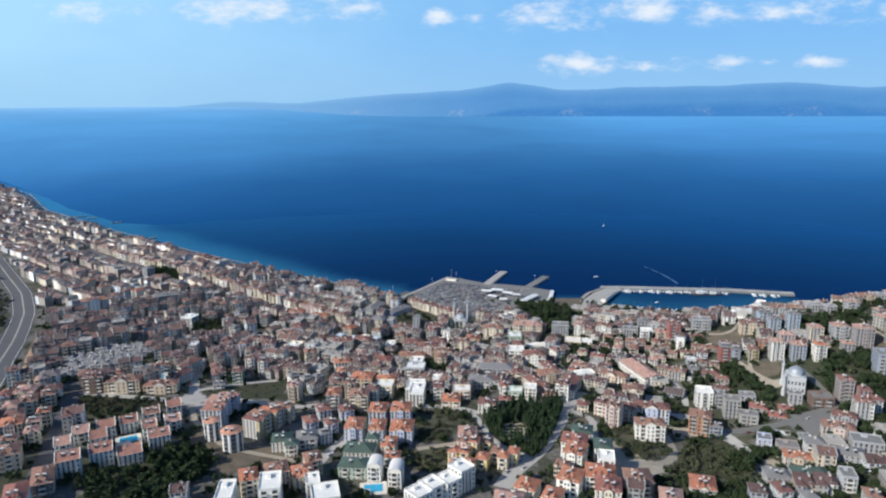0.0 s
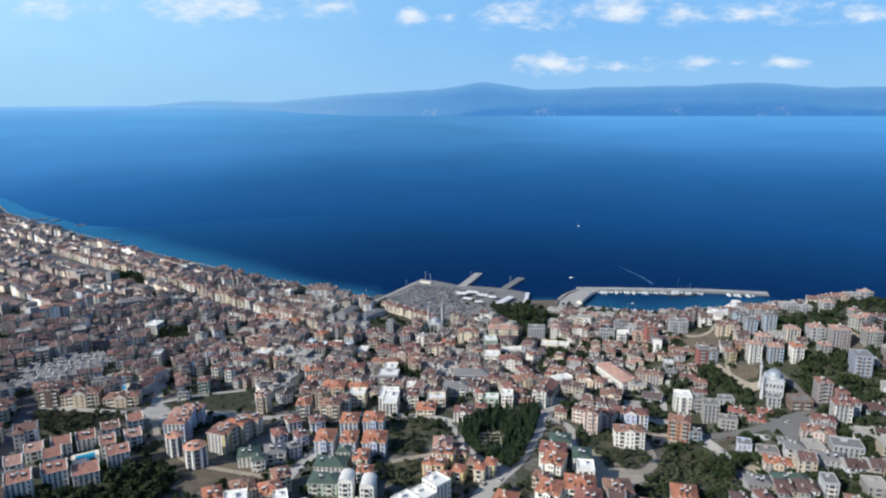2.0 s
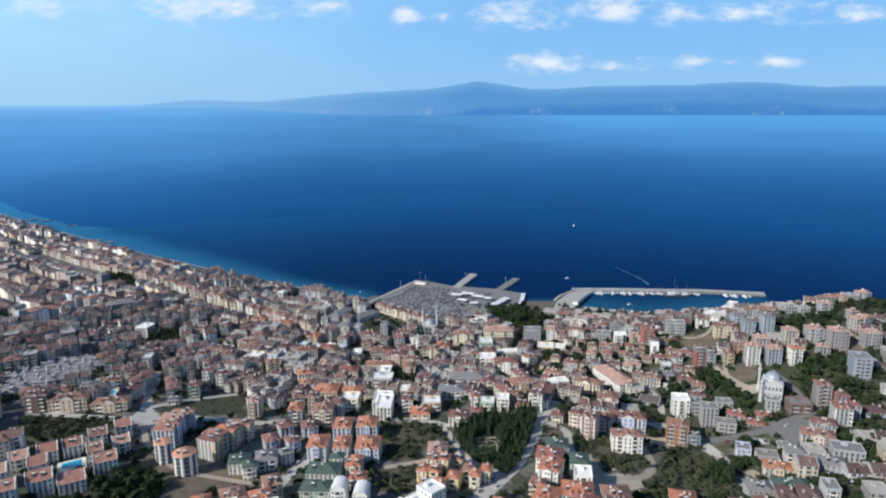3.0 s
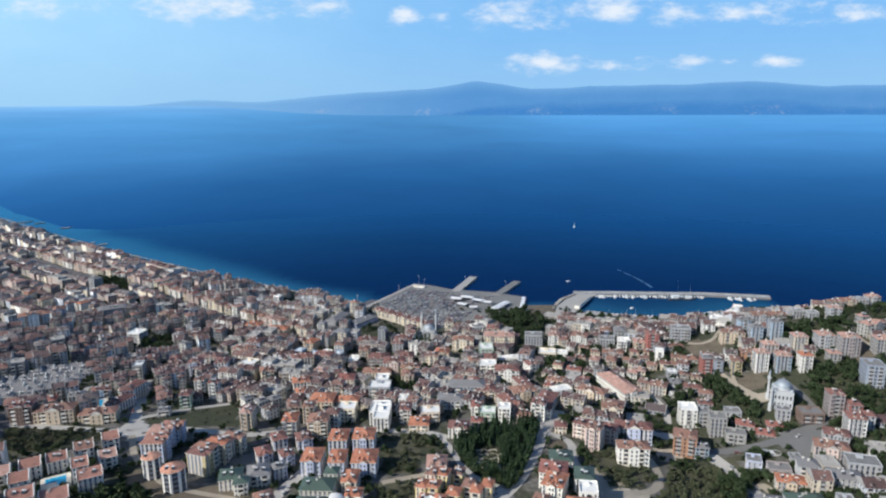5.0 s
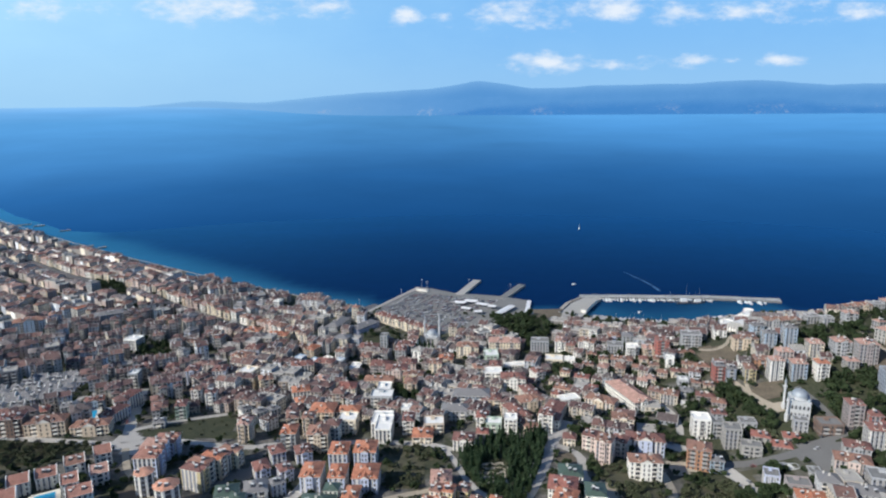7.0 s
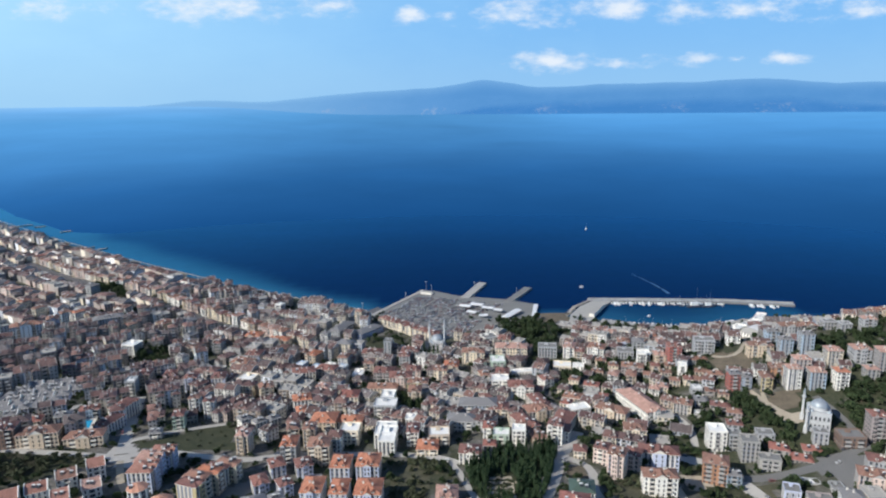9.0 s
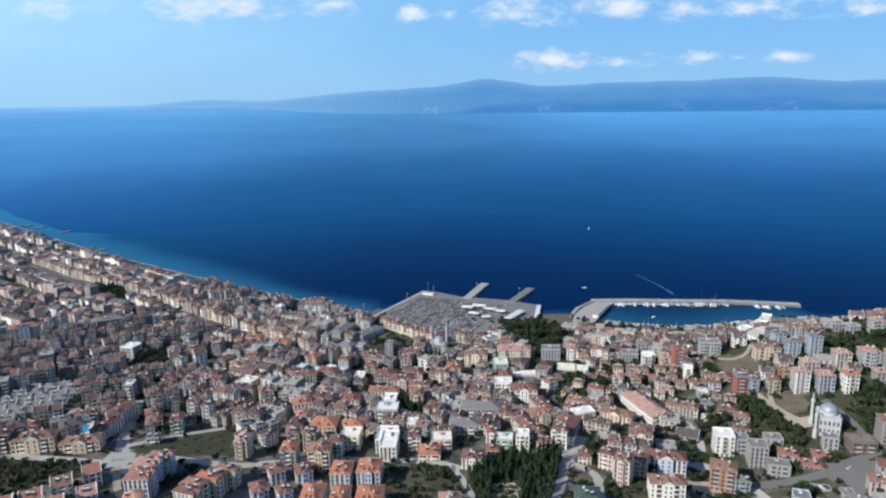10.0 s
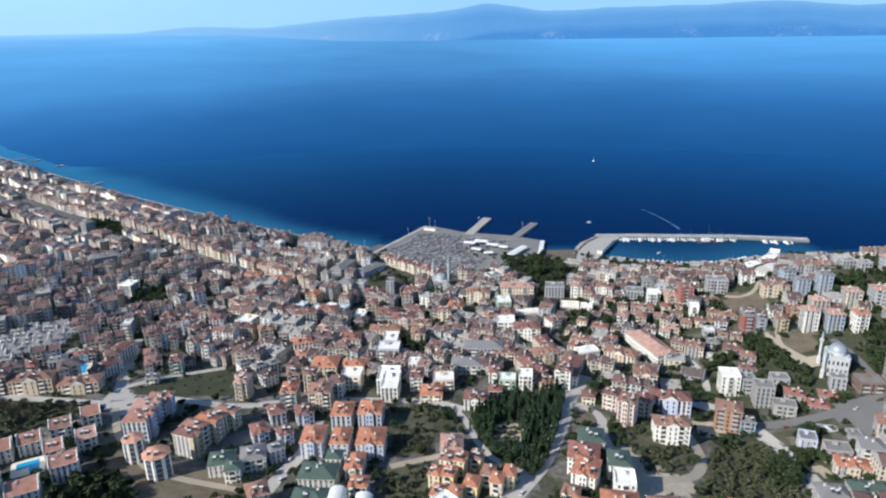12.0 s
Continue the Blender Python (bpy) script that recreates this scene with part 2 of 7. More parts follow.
def ground_material():
    """Yards, dry grass and paving: patches of dust, concrete and green."""
    m = bpy.data.materials.new("town_ground")
    m.use_nodes = True
    n = Nodes(m.node_tree)
    where = n.add("ShaderNodeTexCoord").outputs["Object"]
    dust = n.ramp(n.noise(where, 0.3, 5.0, 0.65), [(0.3, (0.08, 0.078, 0.074)), (0.52, (0.15, 0.143, 0.132)), (0.72, (0.26, 0.243, 0.22))])
    green = n.ramp(n.noise(where, 0.5, 4.0, 0.6), [(0.3, (0.024, 0.034, 0.017)), (0.7, (0.078, 0.080, 0.047))])
    # the eastern slope is overgrown, the town in the west mostly paved
    east = n.add("ShaderNodeMapRange", {0: n.add("ShaderNodeSeparateXYZ", {0: where}).outputs[0], 1: 110.0, 2: 300.0, 3: 0.0, 4: 0.14}).outputs[0]
    patch = n.add("ShaderNodeMapRange", {0: n.math("ADD", n.noise(where, 0.022, 5.0, 0.6), east), 1: 0.47, 2: 0.58}).outputs[0]
    bsdf = n.add("ShaderNodeBsdfPrincipled", {"Base Color": n.mix(patch, dust, green), "Roughness": 0.95})
    n.add("ShaderNodeOutputMaterial", {0: bsdf})
    return m


def field_material(name, low, high):
    m = bpy.data.materials.new(name)
    m.use_nodes = True
    n = Nodes(m.node_tree)
    where = n.add("ShaderNodeTexCoord").outputs["Object"]
    f = n.math("ADD", n.math("MULTIPLY", n.noise(where, 0.12, 5.0, 0.65), 0.6), n.math("MULTIPLY", n.noise(where, 0.9, 3.0, 0.6), 0.4))
    bsdf = n.add("ShaderNodeBsdfPrincipled", {"Base Color": n.ramp(f, [(0.35, low), (0.65, high)]), "Roughness": 0.95})
    n.add("ShaderNodeOutputMaterial", {0: bsdf})
    return m


GROUND = ground_material()
GRASS = field_material("rough_grass", (0.022, 0.032, 0.015), (0.066, 0.070, 0.037))
SCRUBLAND = field_material("scrub_soil", (0.045, 0.05, 0.03), (0.125, 0.115, 0.072))
DRY = field_material("dry_field", (0.10, 0.082, 0.06), (0.19, 0.157, 0.115))


def water_material(name, deep, shoal, rough, haze_tone):
    """Sea water: deep blue, paler over sand near the beach, with small waves and broad wind lanes."""
    m = bpy.data.materials.new(name)
    m.use_nodes = True
    n = Nodes(m.node_tree)
    where = n.add("ShaderNodeTexCoord").outputs["Object"]
    depth = n.add("ShaderNodeAttribute", attribute_name="shoal").outputs["Fac"]
    stretched = n.add("ShaderNodeMapping", {0: where, 3: (0.35, 1.0, 1.0)}).outputs[0]
    lanes = n.noise(stretched, 0.0035, 5.0, 0.6)
    swell = n.noise(where, 0.04, 4.0, 0.6)
    tone = n.math("ADD", n.math("MULTIPLY", lanes, 0.5), n.math("ADD", n.math("MULTIPLY", swell, 0.3), 0.6))
    # distance haze painted into the base colour, paler far out and to the sides
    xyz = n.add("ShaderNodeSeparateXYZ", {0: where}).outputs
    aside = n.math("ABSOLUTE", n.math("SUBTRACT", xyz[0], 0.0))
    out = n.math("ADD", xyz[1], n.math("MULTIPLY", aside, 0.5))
    haze_mid = n.add("ShaderNodeMapRange", {0: out, 1: 1000.0, 2: 1750.0}, interpolation_type="SMOOTHSTEP").outputs[0]
    haze_far = n.add("ShaderNodeMapRange", {0: out, 1: 1750.0, 2: 2800.0}, interpolation_type="SMOOTHSTEP").outputs[0]
    wide = n.mix(haze_far, n.mix(haze_mid, deep, haze_tone), (0.035, 0.17, 0.42))
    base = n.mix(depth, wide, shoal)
    colour = n.add("ShaderNodeHueSaturation", {"Color": base, "Value": tone})
    waves = n.noise(where, 0.35, 5.0, 0.6)
    bump = n.add("ShaderNodeBump", {"Height": waves, "Strength": 0.03, "Distance": 0.5})
    body = n.add("ShaderNodeBsdfDiffuse", {0: colour})
    gloss = n.add("ShaderNodeBsdfGlossy", {0: (0.15, 0.58, 0.95, 1), "Roughness": rough, "Normal": bump})
    mirror = n.math("POWER", n.add("ShaderNodeFresnel", {"IOR": 1.33}).outputs[0], 1.65)
    both = n.add("ShaderNodeMixShader", {0: n.math("MINIMUM", n.math("MULTIPLY", mirror, 1.0), 0.95), 1: body.outputs[0], 2: gloss.outputs[0]})
    n.add("ShaderNodeOutputMaterial", {0: both})
    return m


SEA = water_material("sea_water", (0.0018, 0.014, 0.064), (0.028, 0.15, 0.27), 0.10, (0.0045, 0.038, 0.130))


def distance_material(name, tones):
    """Plain far backdrop: haze over the sea painted in as an emission gradient."""
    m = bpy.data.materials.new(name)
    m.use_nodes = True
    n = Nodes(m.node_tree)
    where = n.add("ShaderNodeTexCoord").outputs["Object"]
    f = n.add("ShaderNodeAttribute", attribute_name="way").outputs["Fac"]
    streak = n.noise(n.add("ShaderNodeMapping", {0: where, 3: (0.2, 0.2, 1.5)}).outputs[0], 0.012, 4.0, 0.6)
    # the painted haze is brightened towards west and east
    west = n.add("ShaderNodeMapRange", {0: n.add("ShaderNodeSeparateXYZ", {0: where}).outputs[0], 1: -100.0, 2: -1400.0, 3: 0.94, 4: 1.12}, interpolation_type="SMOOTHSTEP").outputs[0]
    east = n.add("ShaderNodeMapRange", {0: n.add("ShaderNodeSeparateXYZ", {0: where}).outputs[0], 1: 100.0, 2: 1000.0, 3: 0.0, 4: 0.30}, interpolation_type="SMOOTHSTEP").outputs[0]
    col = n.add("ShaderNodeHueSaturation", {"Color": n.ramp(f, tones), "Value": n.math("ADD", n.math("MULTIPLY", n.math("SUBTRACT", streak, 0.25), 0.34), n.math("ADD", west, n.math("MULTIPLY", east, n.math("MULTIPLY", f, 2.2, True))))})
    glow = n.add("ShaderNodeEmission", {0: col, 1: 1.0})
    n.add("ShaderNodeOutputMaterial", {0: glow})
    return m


# ---- the lie of the land ----
def ground(x, y):
    """Height of the land: a flat front, a slope up towards the south, a valley, and a hill in the east."""
    near = max(0.0, 650.0 - y)
    near = 0.076 * near if near < 400 else 30.4 + 0.03 * (near - 400)
    valley = 1 - 0.8 * math.exp(-((x - 190) / 62) ** 2) * min(1, max(0, (y - 300) / 120))
    west = 0.055 * min(200, max(0.0, -90 - x)) * min(1, max(0, (700 - y) / 200))
    spread = 110 if y < 620 else 60
    east = 48 * math.exp(-0.5 * ((min(x, 440) - 440) / 150) ** 2 - 0.5 * ((y - 620) / spread) ** 2)
    return 2 + near * valley + west + east


COAST = [(-2300, 2700), (-1700, 2300), (-1434, 2094), (-1168, 1825), (-968, 1560), (-660, 1282), (-460, 1114), (-276, 970), (-160, 889), (-75, 838),
         (0, 822), (110, 800), (160, 800), (190, 788), (226, 766), (274, 752), (321, 757), (353, 775), (400, 785), (520, 760), (900, 740), (2300, 700)]


def coast_distance(px, py):
    """Metres inland (minus: out to sea) from the coast line, for arrays of places."""
    best, sign = np.full(px.shape, 1e9), np.ones(px.shape)
    for (ax, ay), (bx, by) in zip(COAST, COAST[1:]):
        vx, vy = bx - ax, by - ay
        s = np.clip(((px - ax) * vx + (py - ay) * vy) / (vx * vx + vy * vy), 0, 1)
        d = np.hypot(px - ax - s * vx, py - ay - s * vy)
        side = np.where(vx * (py - ay) - vy * (px - ax) < 0, 1.0, -1.0)
        sign = np.where(d < best, side, sign)
        best = np.minimum(d, best)
    return best * sign


def inland(x, y):
    return float(coast_distance(np.array([x], float), np.array([y], float))[0])


def inside(poly, x, y):
    hit = False
    for (ax, ay), (bx, by) in zip(poly, poly[1:] + poly[:1]):
        if (ay > y) != (by > y) and x < (bx - ax) * (y - ay) / (by - ay) + ax:
            hit = not hit
    return hit


def line_distance(line, x, y):
    best = 1e9
    for (ax, ay), (bx, by) in zip(line, line[1:]):
        vx, vy = bx - ax, by - ay
        s = min(1, max(0, ((x - ax) * vx + (y - ay) * vy) / (vx * vx + vy * vy)))
        best = min(best, math.hypot(x - ax - s * vx, y - ay - s * vy))
    return best


# ---- mesh helpers ----
class Shape:
    """Collects corners and faces of one mesh, with a material slot for each face."""

    def __init__(self):
        self.verts, self.faces, self.slots = [], [], []

    def face(self, points, slot=0):
        k = len(self.verts)
        self.verts += points
        self.faces.append(tuple(range(k, k + len(points))))
        self.slots.append(slot)

    def solid(self, points, faces, slot=0):
        k = len(self.verts)
        self.verts += points
        for f in faces:
            self.faces.append(tuple(k + i for i in f))
            self.slots.append(slot)

    def box(self, x0, y0, z0, x1, y1, z1, slot=0, bottom=True):
        p = [(x0, y0, z0), (x1, y0, z0), (x1, y1, z0), (x0, y1, z0), (x0, y0, z1), (x1, y0, z1), (x1, y1, z1), (x0, y1, z1)]
        f = [(4, 5, 6, 7), (0, 1, 5, 4), (1, 2, 6, 5), (2, 3, 7, 6), (3, 0, 4, 7)] + ([(3, 2, 1, 0)] if bottom else [])
        self.solid(p, f, slot)

    def prism(self, outline, z0, z1, slot=0, top_slot=None):
        k = len(outline)
        p = [(x, y, z0) for x, y in outline] + [(x, y, z1) for x, y in outline]
        self.solid(p, [(i, (i + 1) % k, k + (i + 1) % k, k + i) for i in range(k)] + [tuple(range(k - 1, -1, -1))], slot)
        self.face([(x, y, z1) for x, y in outline], slot if top_slot is None else top_slot)

    def ring(self, cx, cy, profile, sides=12, slot=0):
        """A turned form: profile rows of (radius, height), from the foot up."""
        k = len(self.verts)
        for r, z in profile:
            self.verts += [(cx + r * math.cos(2 * math.pi * i / sides), cy + r * math.sin(2 * math.pi * i / sides), z) for i in range(sides)]
        for j in range(len(profile) - 1):
            for i in range(sides):
                a, b = k + j * sides + i, k + j * sides + (i + 1) % sides
                self.faces.append((a, b, b + sides, a + sides))
                self.slots.append(slot)
        self.faces.append(tuple(k + (len(profile) - 1) * sides + i for i in range(sides)))
        self.slots.append(slot)

    def mesh(self, name, mats, smooth=False):
        me = bpy.data.meshes.new(name)
        me.from_pydata(self.verts, [], self.faces)
        for m in mats:
            me.materials.append(m)
        me.polygons.foreach_set("material_index", self.slots)
        if smooth:
            me.polygons.foreach_set("use_smooth", [True] * len(self.faces))
        me.update()
        return me


def thing(name, x, y, z, yaw, label, category, group="", kind=""):
    root = new(name)
    root.empty_display_size = 1.0
    root.matrix_world = pose(x, y, z, 0, 0, yaw)
    return tagged(root, label, category, group, kind)


def part(name, me, parent, x=0, y=0, z=0, yaw=0, label="", mats=None):
    ob = new(name, me)
    ob.parent = parent
    ob.matrix_basis = pose(x, y, z, 0, 0, yaw)
    if mats:
        for slot, m in zip(ob.material_slots, mats):
            slot.link, slot.material = "OBJECT", m
    return tagged(ob, label) if label else ob


CACHE = {}


def once(key, make):
    if key not in CACHE:
        CACHE[key] = make()
    return CACHE[key]

# ---- land, sea and distance ----
def sheet(xs, ys, height):
    """Corners and faces of a sheet over a grid."""
    nx, ny = len(xs), len(ys)
    verts = [(x, y, height[j][i]) for j, y in enumerate(ys) for i, x in enumerate(xs)]
    faces = [(j * nx + i, j * nx + i + 1, (j + 1) * nx + i + 1, (j + 1) * nx + i) for j in range(ny - 1) for i in range(nx - 1)]
    return verts, faces


def build_ground():
    xs = [-4800, -3600, -2800] + [float(v) for v in range(-2300, -700, 50)] + [float(v) for v in range(-700, 620, 8)] + [float(v) for v in range(620, 1200, 50)] + [1800, 3000, 4800]
    ys = [-4800, -3000, -1600, -900, -500] + [float(v) for v in range(-300, 300, 40)] + [float(v) for v in range(300, 960, 8)] + [float(v) for v in range(960, 2800, 40)]
    gx, gy = np.meshgrid(np.array(xs), np.array(ys))
    shore = coast_distance(gx, gy)
    height = [[min(ground(x, y), 1.9 + 0.35 * shore[j][i]) if shore[j][i] < 40 else ground(x, y) for i, x in enumerate(xs)] for j, y in enumerate(ys)]
    height = [[max(-12.0, h) for h in row] for row in height]
    me = bpy.data.meshes.new("ground")
    me.from_pydata(*[sheet(xs, ys, height)[0], [], sheet(xs, ys, height)[1]])
    me.materials.append(GROUND)
    me.polygons.foreach_set("use_smooth", [True] * len(me.polygons))
    return tagged(new("ground", me), "dusty town ground with paved yards and dry grass sloping to the sea", "ground", kind="structure")


def build_sea():
    xs = [-4900, -3800, -3000] + [float(v) for v in range(-2300, 700, 20)] + [900, 1400, 2400, 3600, 4900]
    ys = [float(v) for v in range(600, 2400, 20)] + [2500, 2700, 3000, 3400, 3800, 4300, 4900]
    gx, gy = np.meshgrid(np.array(xs), np.array(ys))
    off = -coast_distance(gx, gy)
    wander = np.array([[noise.noise(Vector((x * 0.006, y * 0.006, 0.0))) for x in xs] for y in ys])
    reach = np.where(gx < -60, 50 + 0.12 * np.clip(-gx - 200, 0, 1500), np.where((gx > 190) & (gx < 430) & (gy < 850), 120, 30))
    shoal = np.clip(1 - (off - 6) / (reach * (1 + 0.5 * wander)), 0, 1)
    far_west = np.clip((-gx - 100) / 600, 0, 1)
    shoal = (1 - far_west) * shoal ** 1.6 + far_west * np.clip(shoal * 1.3, 0, 0.7)
    shoal = np.where((gx > 150) & (gy < 870), shoal * 0.62, shoal)
    verts, faces = sheet(xs, ys, [[0.0] * len(xs) for _ in ys])
    me = bpy.data.meshes.new("sea")
    me.from_pydata(verts, [], faces)
    me.attributes.new("shoal", "FLOAT", "POINT").data.foreach_set("value", shoal.ravel())
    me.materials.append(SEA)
    return tagged(new("sea", me), "calm deep blue sea paling to turquoise along the beach", "sea", kind="structure")


AIR_X, AIR_Y = 0.0, 40.0


def far_edge(u):
    """Slope under which the far shore's foot is seen, by bearing: the open horizon in the west, a nearer shore in the east."""
    return -0.0072 - 0.022 / (1 + math.exp(-(u + 0.22) / 0.05)) * (0.8 + 0.35 * max(0, u))


def build_distance():
    """Hazy sea before the horizon, a tilted glowing sheet, and hills across the gulf."""
    far_rim, rows, verts, faces, tone = 4250.0, 24, [], [], []
    steps = [i / 60 for i in range(-75, 76)]
    for u in steps:
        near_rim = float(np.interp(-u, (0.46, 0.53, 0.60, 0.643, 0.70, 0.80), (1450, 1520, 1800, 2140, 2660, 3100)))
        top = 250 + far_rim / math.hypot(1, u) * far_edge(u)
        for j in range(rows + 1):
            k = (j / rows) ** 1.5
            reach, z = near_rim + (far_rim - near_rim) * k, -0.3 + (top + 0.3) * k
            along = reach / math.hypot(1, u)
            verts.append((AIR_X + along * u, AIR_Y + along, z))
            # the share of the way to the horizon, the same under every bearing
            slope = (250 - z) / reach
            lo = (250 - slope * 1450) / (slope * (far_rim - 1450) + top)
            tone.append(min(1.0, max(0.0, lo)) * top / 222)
    for i in range(len(steps) - 1):
        for j in range(rows):
            a = i * (rows + 1) + j
            faces.append((a, a + rows + 1, a + rows + 2, a + 1))
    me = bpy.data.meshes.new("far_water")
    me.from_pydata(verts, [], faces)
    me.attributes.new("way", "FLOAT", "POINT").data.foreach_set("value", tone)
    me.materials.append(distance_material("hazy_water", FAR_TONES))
    tagged(new("backdrop_far_water", me), "glowing sheet of hazy pale blue far water below the horizon", "backdrop", kind="structure")

    def ridge(u, rough):
        """Slope of the skyline above eye level."""
        rise = 1 / (1 + math.exp(-(u + 0.16) / 0.055))
        h = -0.0095 + 0.008 * math.exp(-((u + 0.32) / 0.07) ** 2) + 0.0225 * rise
        h += 0.0095 * math.exp(-((u - 0.085) / 0.045) ** 2) + 0.006 * math.exp(-((u - 0.47) / 0.08) ** 2) + 0.003 * math.exp(-((u - 0.30) / 0.06) ** 2)
        h += rough * (noise.noise(Vector((u * 9, 3.1, 0))) * 0.0022 + noise.noise(Vector((u * 34, 7.7, 0))) * 0.0009) * (0.3 + rise)
        return h

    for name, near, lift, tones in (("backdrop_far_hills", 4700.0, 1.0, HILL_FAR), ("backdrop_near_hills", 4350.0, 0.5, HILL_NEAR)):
        rows, cols, verts, faces = 10, 260, [], []
        for j in range(rows + 1):
            for i in range(cols + 1):
                u = -0.62 + 1.85 * i / cols
                foot = far_edge(u) - 0.004
                top = foot + (ridge(u, 1.0) - foot) * lift
                if lift < 1:
                    top = foot + (top - foot) * min(1, max(0, (u + 0.05) / 0.25)) * (1 + 0.5 * noise.noise(Vector((u * 11, 0.4, 2.0))))
                s = j / rows
                fold = noise.noise(Vector((u * 22, s * 3.0, lift))) + 0.5 * noise.noise(Vector((u * 60, s * 6.0, lift)))
                r = near + 60 * s + 70 * fold * math.sin(math.pi * s)
                along = r / math.hypot(1, u)
                verts.append((AIR_X + along * u, AIR_Y + along, 250 + along * (foot + (top - foot) * s ** 0.8)))
        for j in range(rows):
            for i in range(cols):
                a = j * (cols + 1) + i
                faces.append((a, a + 1, a + cols + 2, a + cols + 1))
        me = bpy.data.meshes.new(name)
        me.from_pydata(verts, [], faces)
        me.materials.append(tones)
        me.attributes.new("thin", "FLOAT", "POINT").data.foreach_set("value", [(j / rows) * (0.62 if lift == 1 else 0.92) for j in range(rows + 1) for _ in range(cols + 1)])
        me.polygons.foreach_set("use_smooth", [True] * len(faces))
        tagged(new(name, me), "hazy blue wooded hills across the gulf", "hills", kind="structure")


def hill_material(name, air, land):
    """Hills seen through miles of air: faint land with blue haze painted as emission."""
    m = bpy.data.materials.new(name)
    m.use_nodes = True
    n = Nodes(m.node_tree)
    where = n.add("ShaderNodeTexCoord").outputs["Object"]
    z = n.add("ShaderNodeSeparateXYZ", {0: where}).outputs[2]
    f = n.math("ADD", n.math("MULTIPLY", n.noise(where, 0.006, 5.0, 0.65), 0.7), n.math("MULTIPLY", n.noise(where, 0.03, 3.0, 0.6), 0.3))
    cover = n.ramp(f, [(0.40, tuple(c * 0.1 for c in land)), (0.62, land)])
    # the painted haze glow turns paler towards the west
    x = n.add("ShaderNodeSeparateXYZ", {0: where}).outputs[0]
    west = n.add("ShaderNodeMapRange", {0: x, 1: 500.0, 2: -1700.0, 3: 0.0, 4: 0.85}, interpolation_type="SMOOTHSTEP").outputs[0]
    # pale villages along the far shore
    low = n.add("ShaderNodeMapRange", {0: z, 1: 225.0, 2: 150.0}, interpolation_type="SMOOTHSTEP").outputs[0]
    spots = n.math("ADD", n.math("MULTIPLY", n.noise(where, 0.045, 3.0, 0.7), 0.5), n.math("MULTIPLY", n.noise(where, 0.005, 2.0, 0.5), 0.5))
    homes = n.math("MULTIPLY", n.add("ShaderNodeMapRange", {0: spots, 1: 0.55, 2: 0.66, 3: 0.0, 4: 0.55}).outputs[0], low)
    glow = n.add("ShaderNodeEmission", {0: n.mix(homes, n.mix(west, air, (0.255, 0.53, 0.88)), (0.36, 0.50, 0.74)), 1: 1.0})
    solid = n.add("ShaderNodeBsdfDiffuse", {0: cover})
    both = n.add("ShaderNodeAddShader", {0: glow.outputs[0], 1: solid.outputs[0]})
    # hills fade to transparent at the skyline, imitating haze
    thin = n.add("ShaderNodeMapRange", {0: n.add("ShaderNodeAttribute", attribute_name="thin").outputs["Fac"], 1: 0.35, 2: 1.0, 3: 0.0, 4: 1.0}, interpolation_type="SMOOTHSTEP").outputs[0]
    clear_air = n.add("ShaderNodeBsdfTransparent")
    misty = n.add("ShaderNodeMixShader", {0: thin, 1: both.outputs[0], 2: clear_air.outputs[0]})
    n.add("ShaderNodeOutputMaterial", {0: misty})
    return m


# glow colours of the far sea's haze, from the near rim to the horizon
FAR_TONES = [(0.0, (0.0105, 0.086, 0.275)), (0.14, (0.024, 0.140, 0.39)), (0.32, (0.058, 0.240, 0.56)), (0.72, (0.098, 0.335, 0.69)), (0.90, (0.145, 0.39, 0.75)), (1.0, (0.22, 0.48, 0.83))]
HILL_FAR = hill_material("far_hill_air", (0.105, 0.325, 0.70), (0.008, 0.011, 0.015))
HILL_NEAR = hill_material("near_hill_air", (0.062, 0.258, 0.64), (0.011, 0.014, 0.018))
build_ground()
build_sea()
build_distance()


def draped(name, line, width, mat, lift, label, category, kind="structure"):
    """A strip laid along a line, following the land."""
    pts = []
    for (ax, ay), (bx, by) in zip(line, line[1:]):
        k = max(1, int(math.hypot(bx - ax, by - ay) / 6))
        pts += [(ax + (bx - ax) * i / k, ay + (by - ay) * i / k) for i in range(k)]
    pts.append(line[-1])
    for _ in range(3):
        pts = [pts[0]] + [((a[0] + 2 * b[0] + c[0]) / 4, (a[1] + 2 * b[1] + c[1]) / 4) for a, b, c in zip(pts, pts[1:], pts[2:])] + [pts[-1]]
    shape, rows = Shape(), []
    for i, (x, y) in enumerate(pts):
        (ax, ay), (bx, by) = pts[max(0, i - 1)], pts[min(len(pts) - 1, i + 1)]
        d = math.hypot(bx - ax, by - ay) or 1
        nx, ny = -(by - ay) / d, (bx - ax) / d
        w = width / 2 * (1 + 0.06 * noise.noise(Vector((x * 0.1, y * 0.1, 0))))
        rows.append([(x + nx * s * w, y + ny * s * w) for s in (-1, -0.33, 0.33, 1)])
    for a, b in zip(rows, rows[1:]):
        for i in range(3):
            quad = [a[i + 1], a[i], b[i], b[i + 1]]
            shape.face([(x, y, max(2.0, ground(x, y)) + lift) for x, y in reversed(quad)])
    return tagged(new(name, shape.mesh(name, [mat])), label, category, kind=kind)


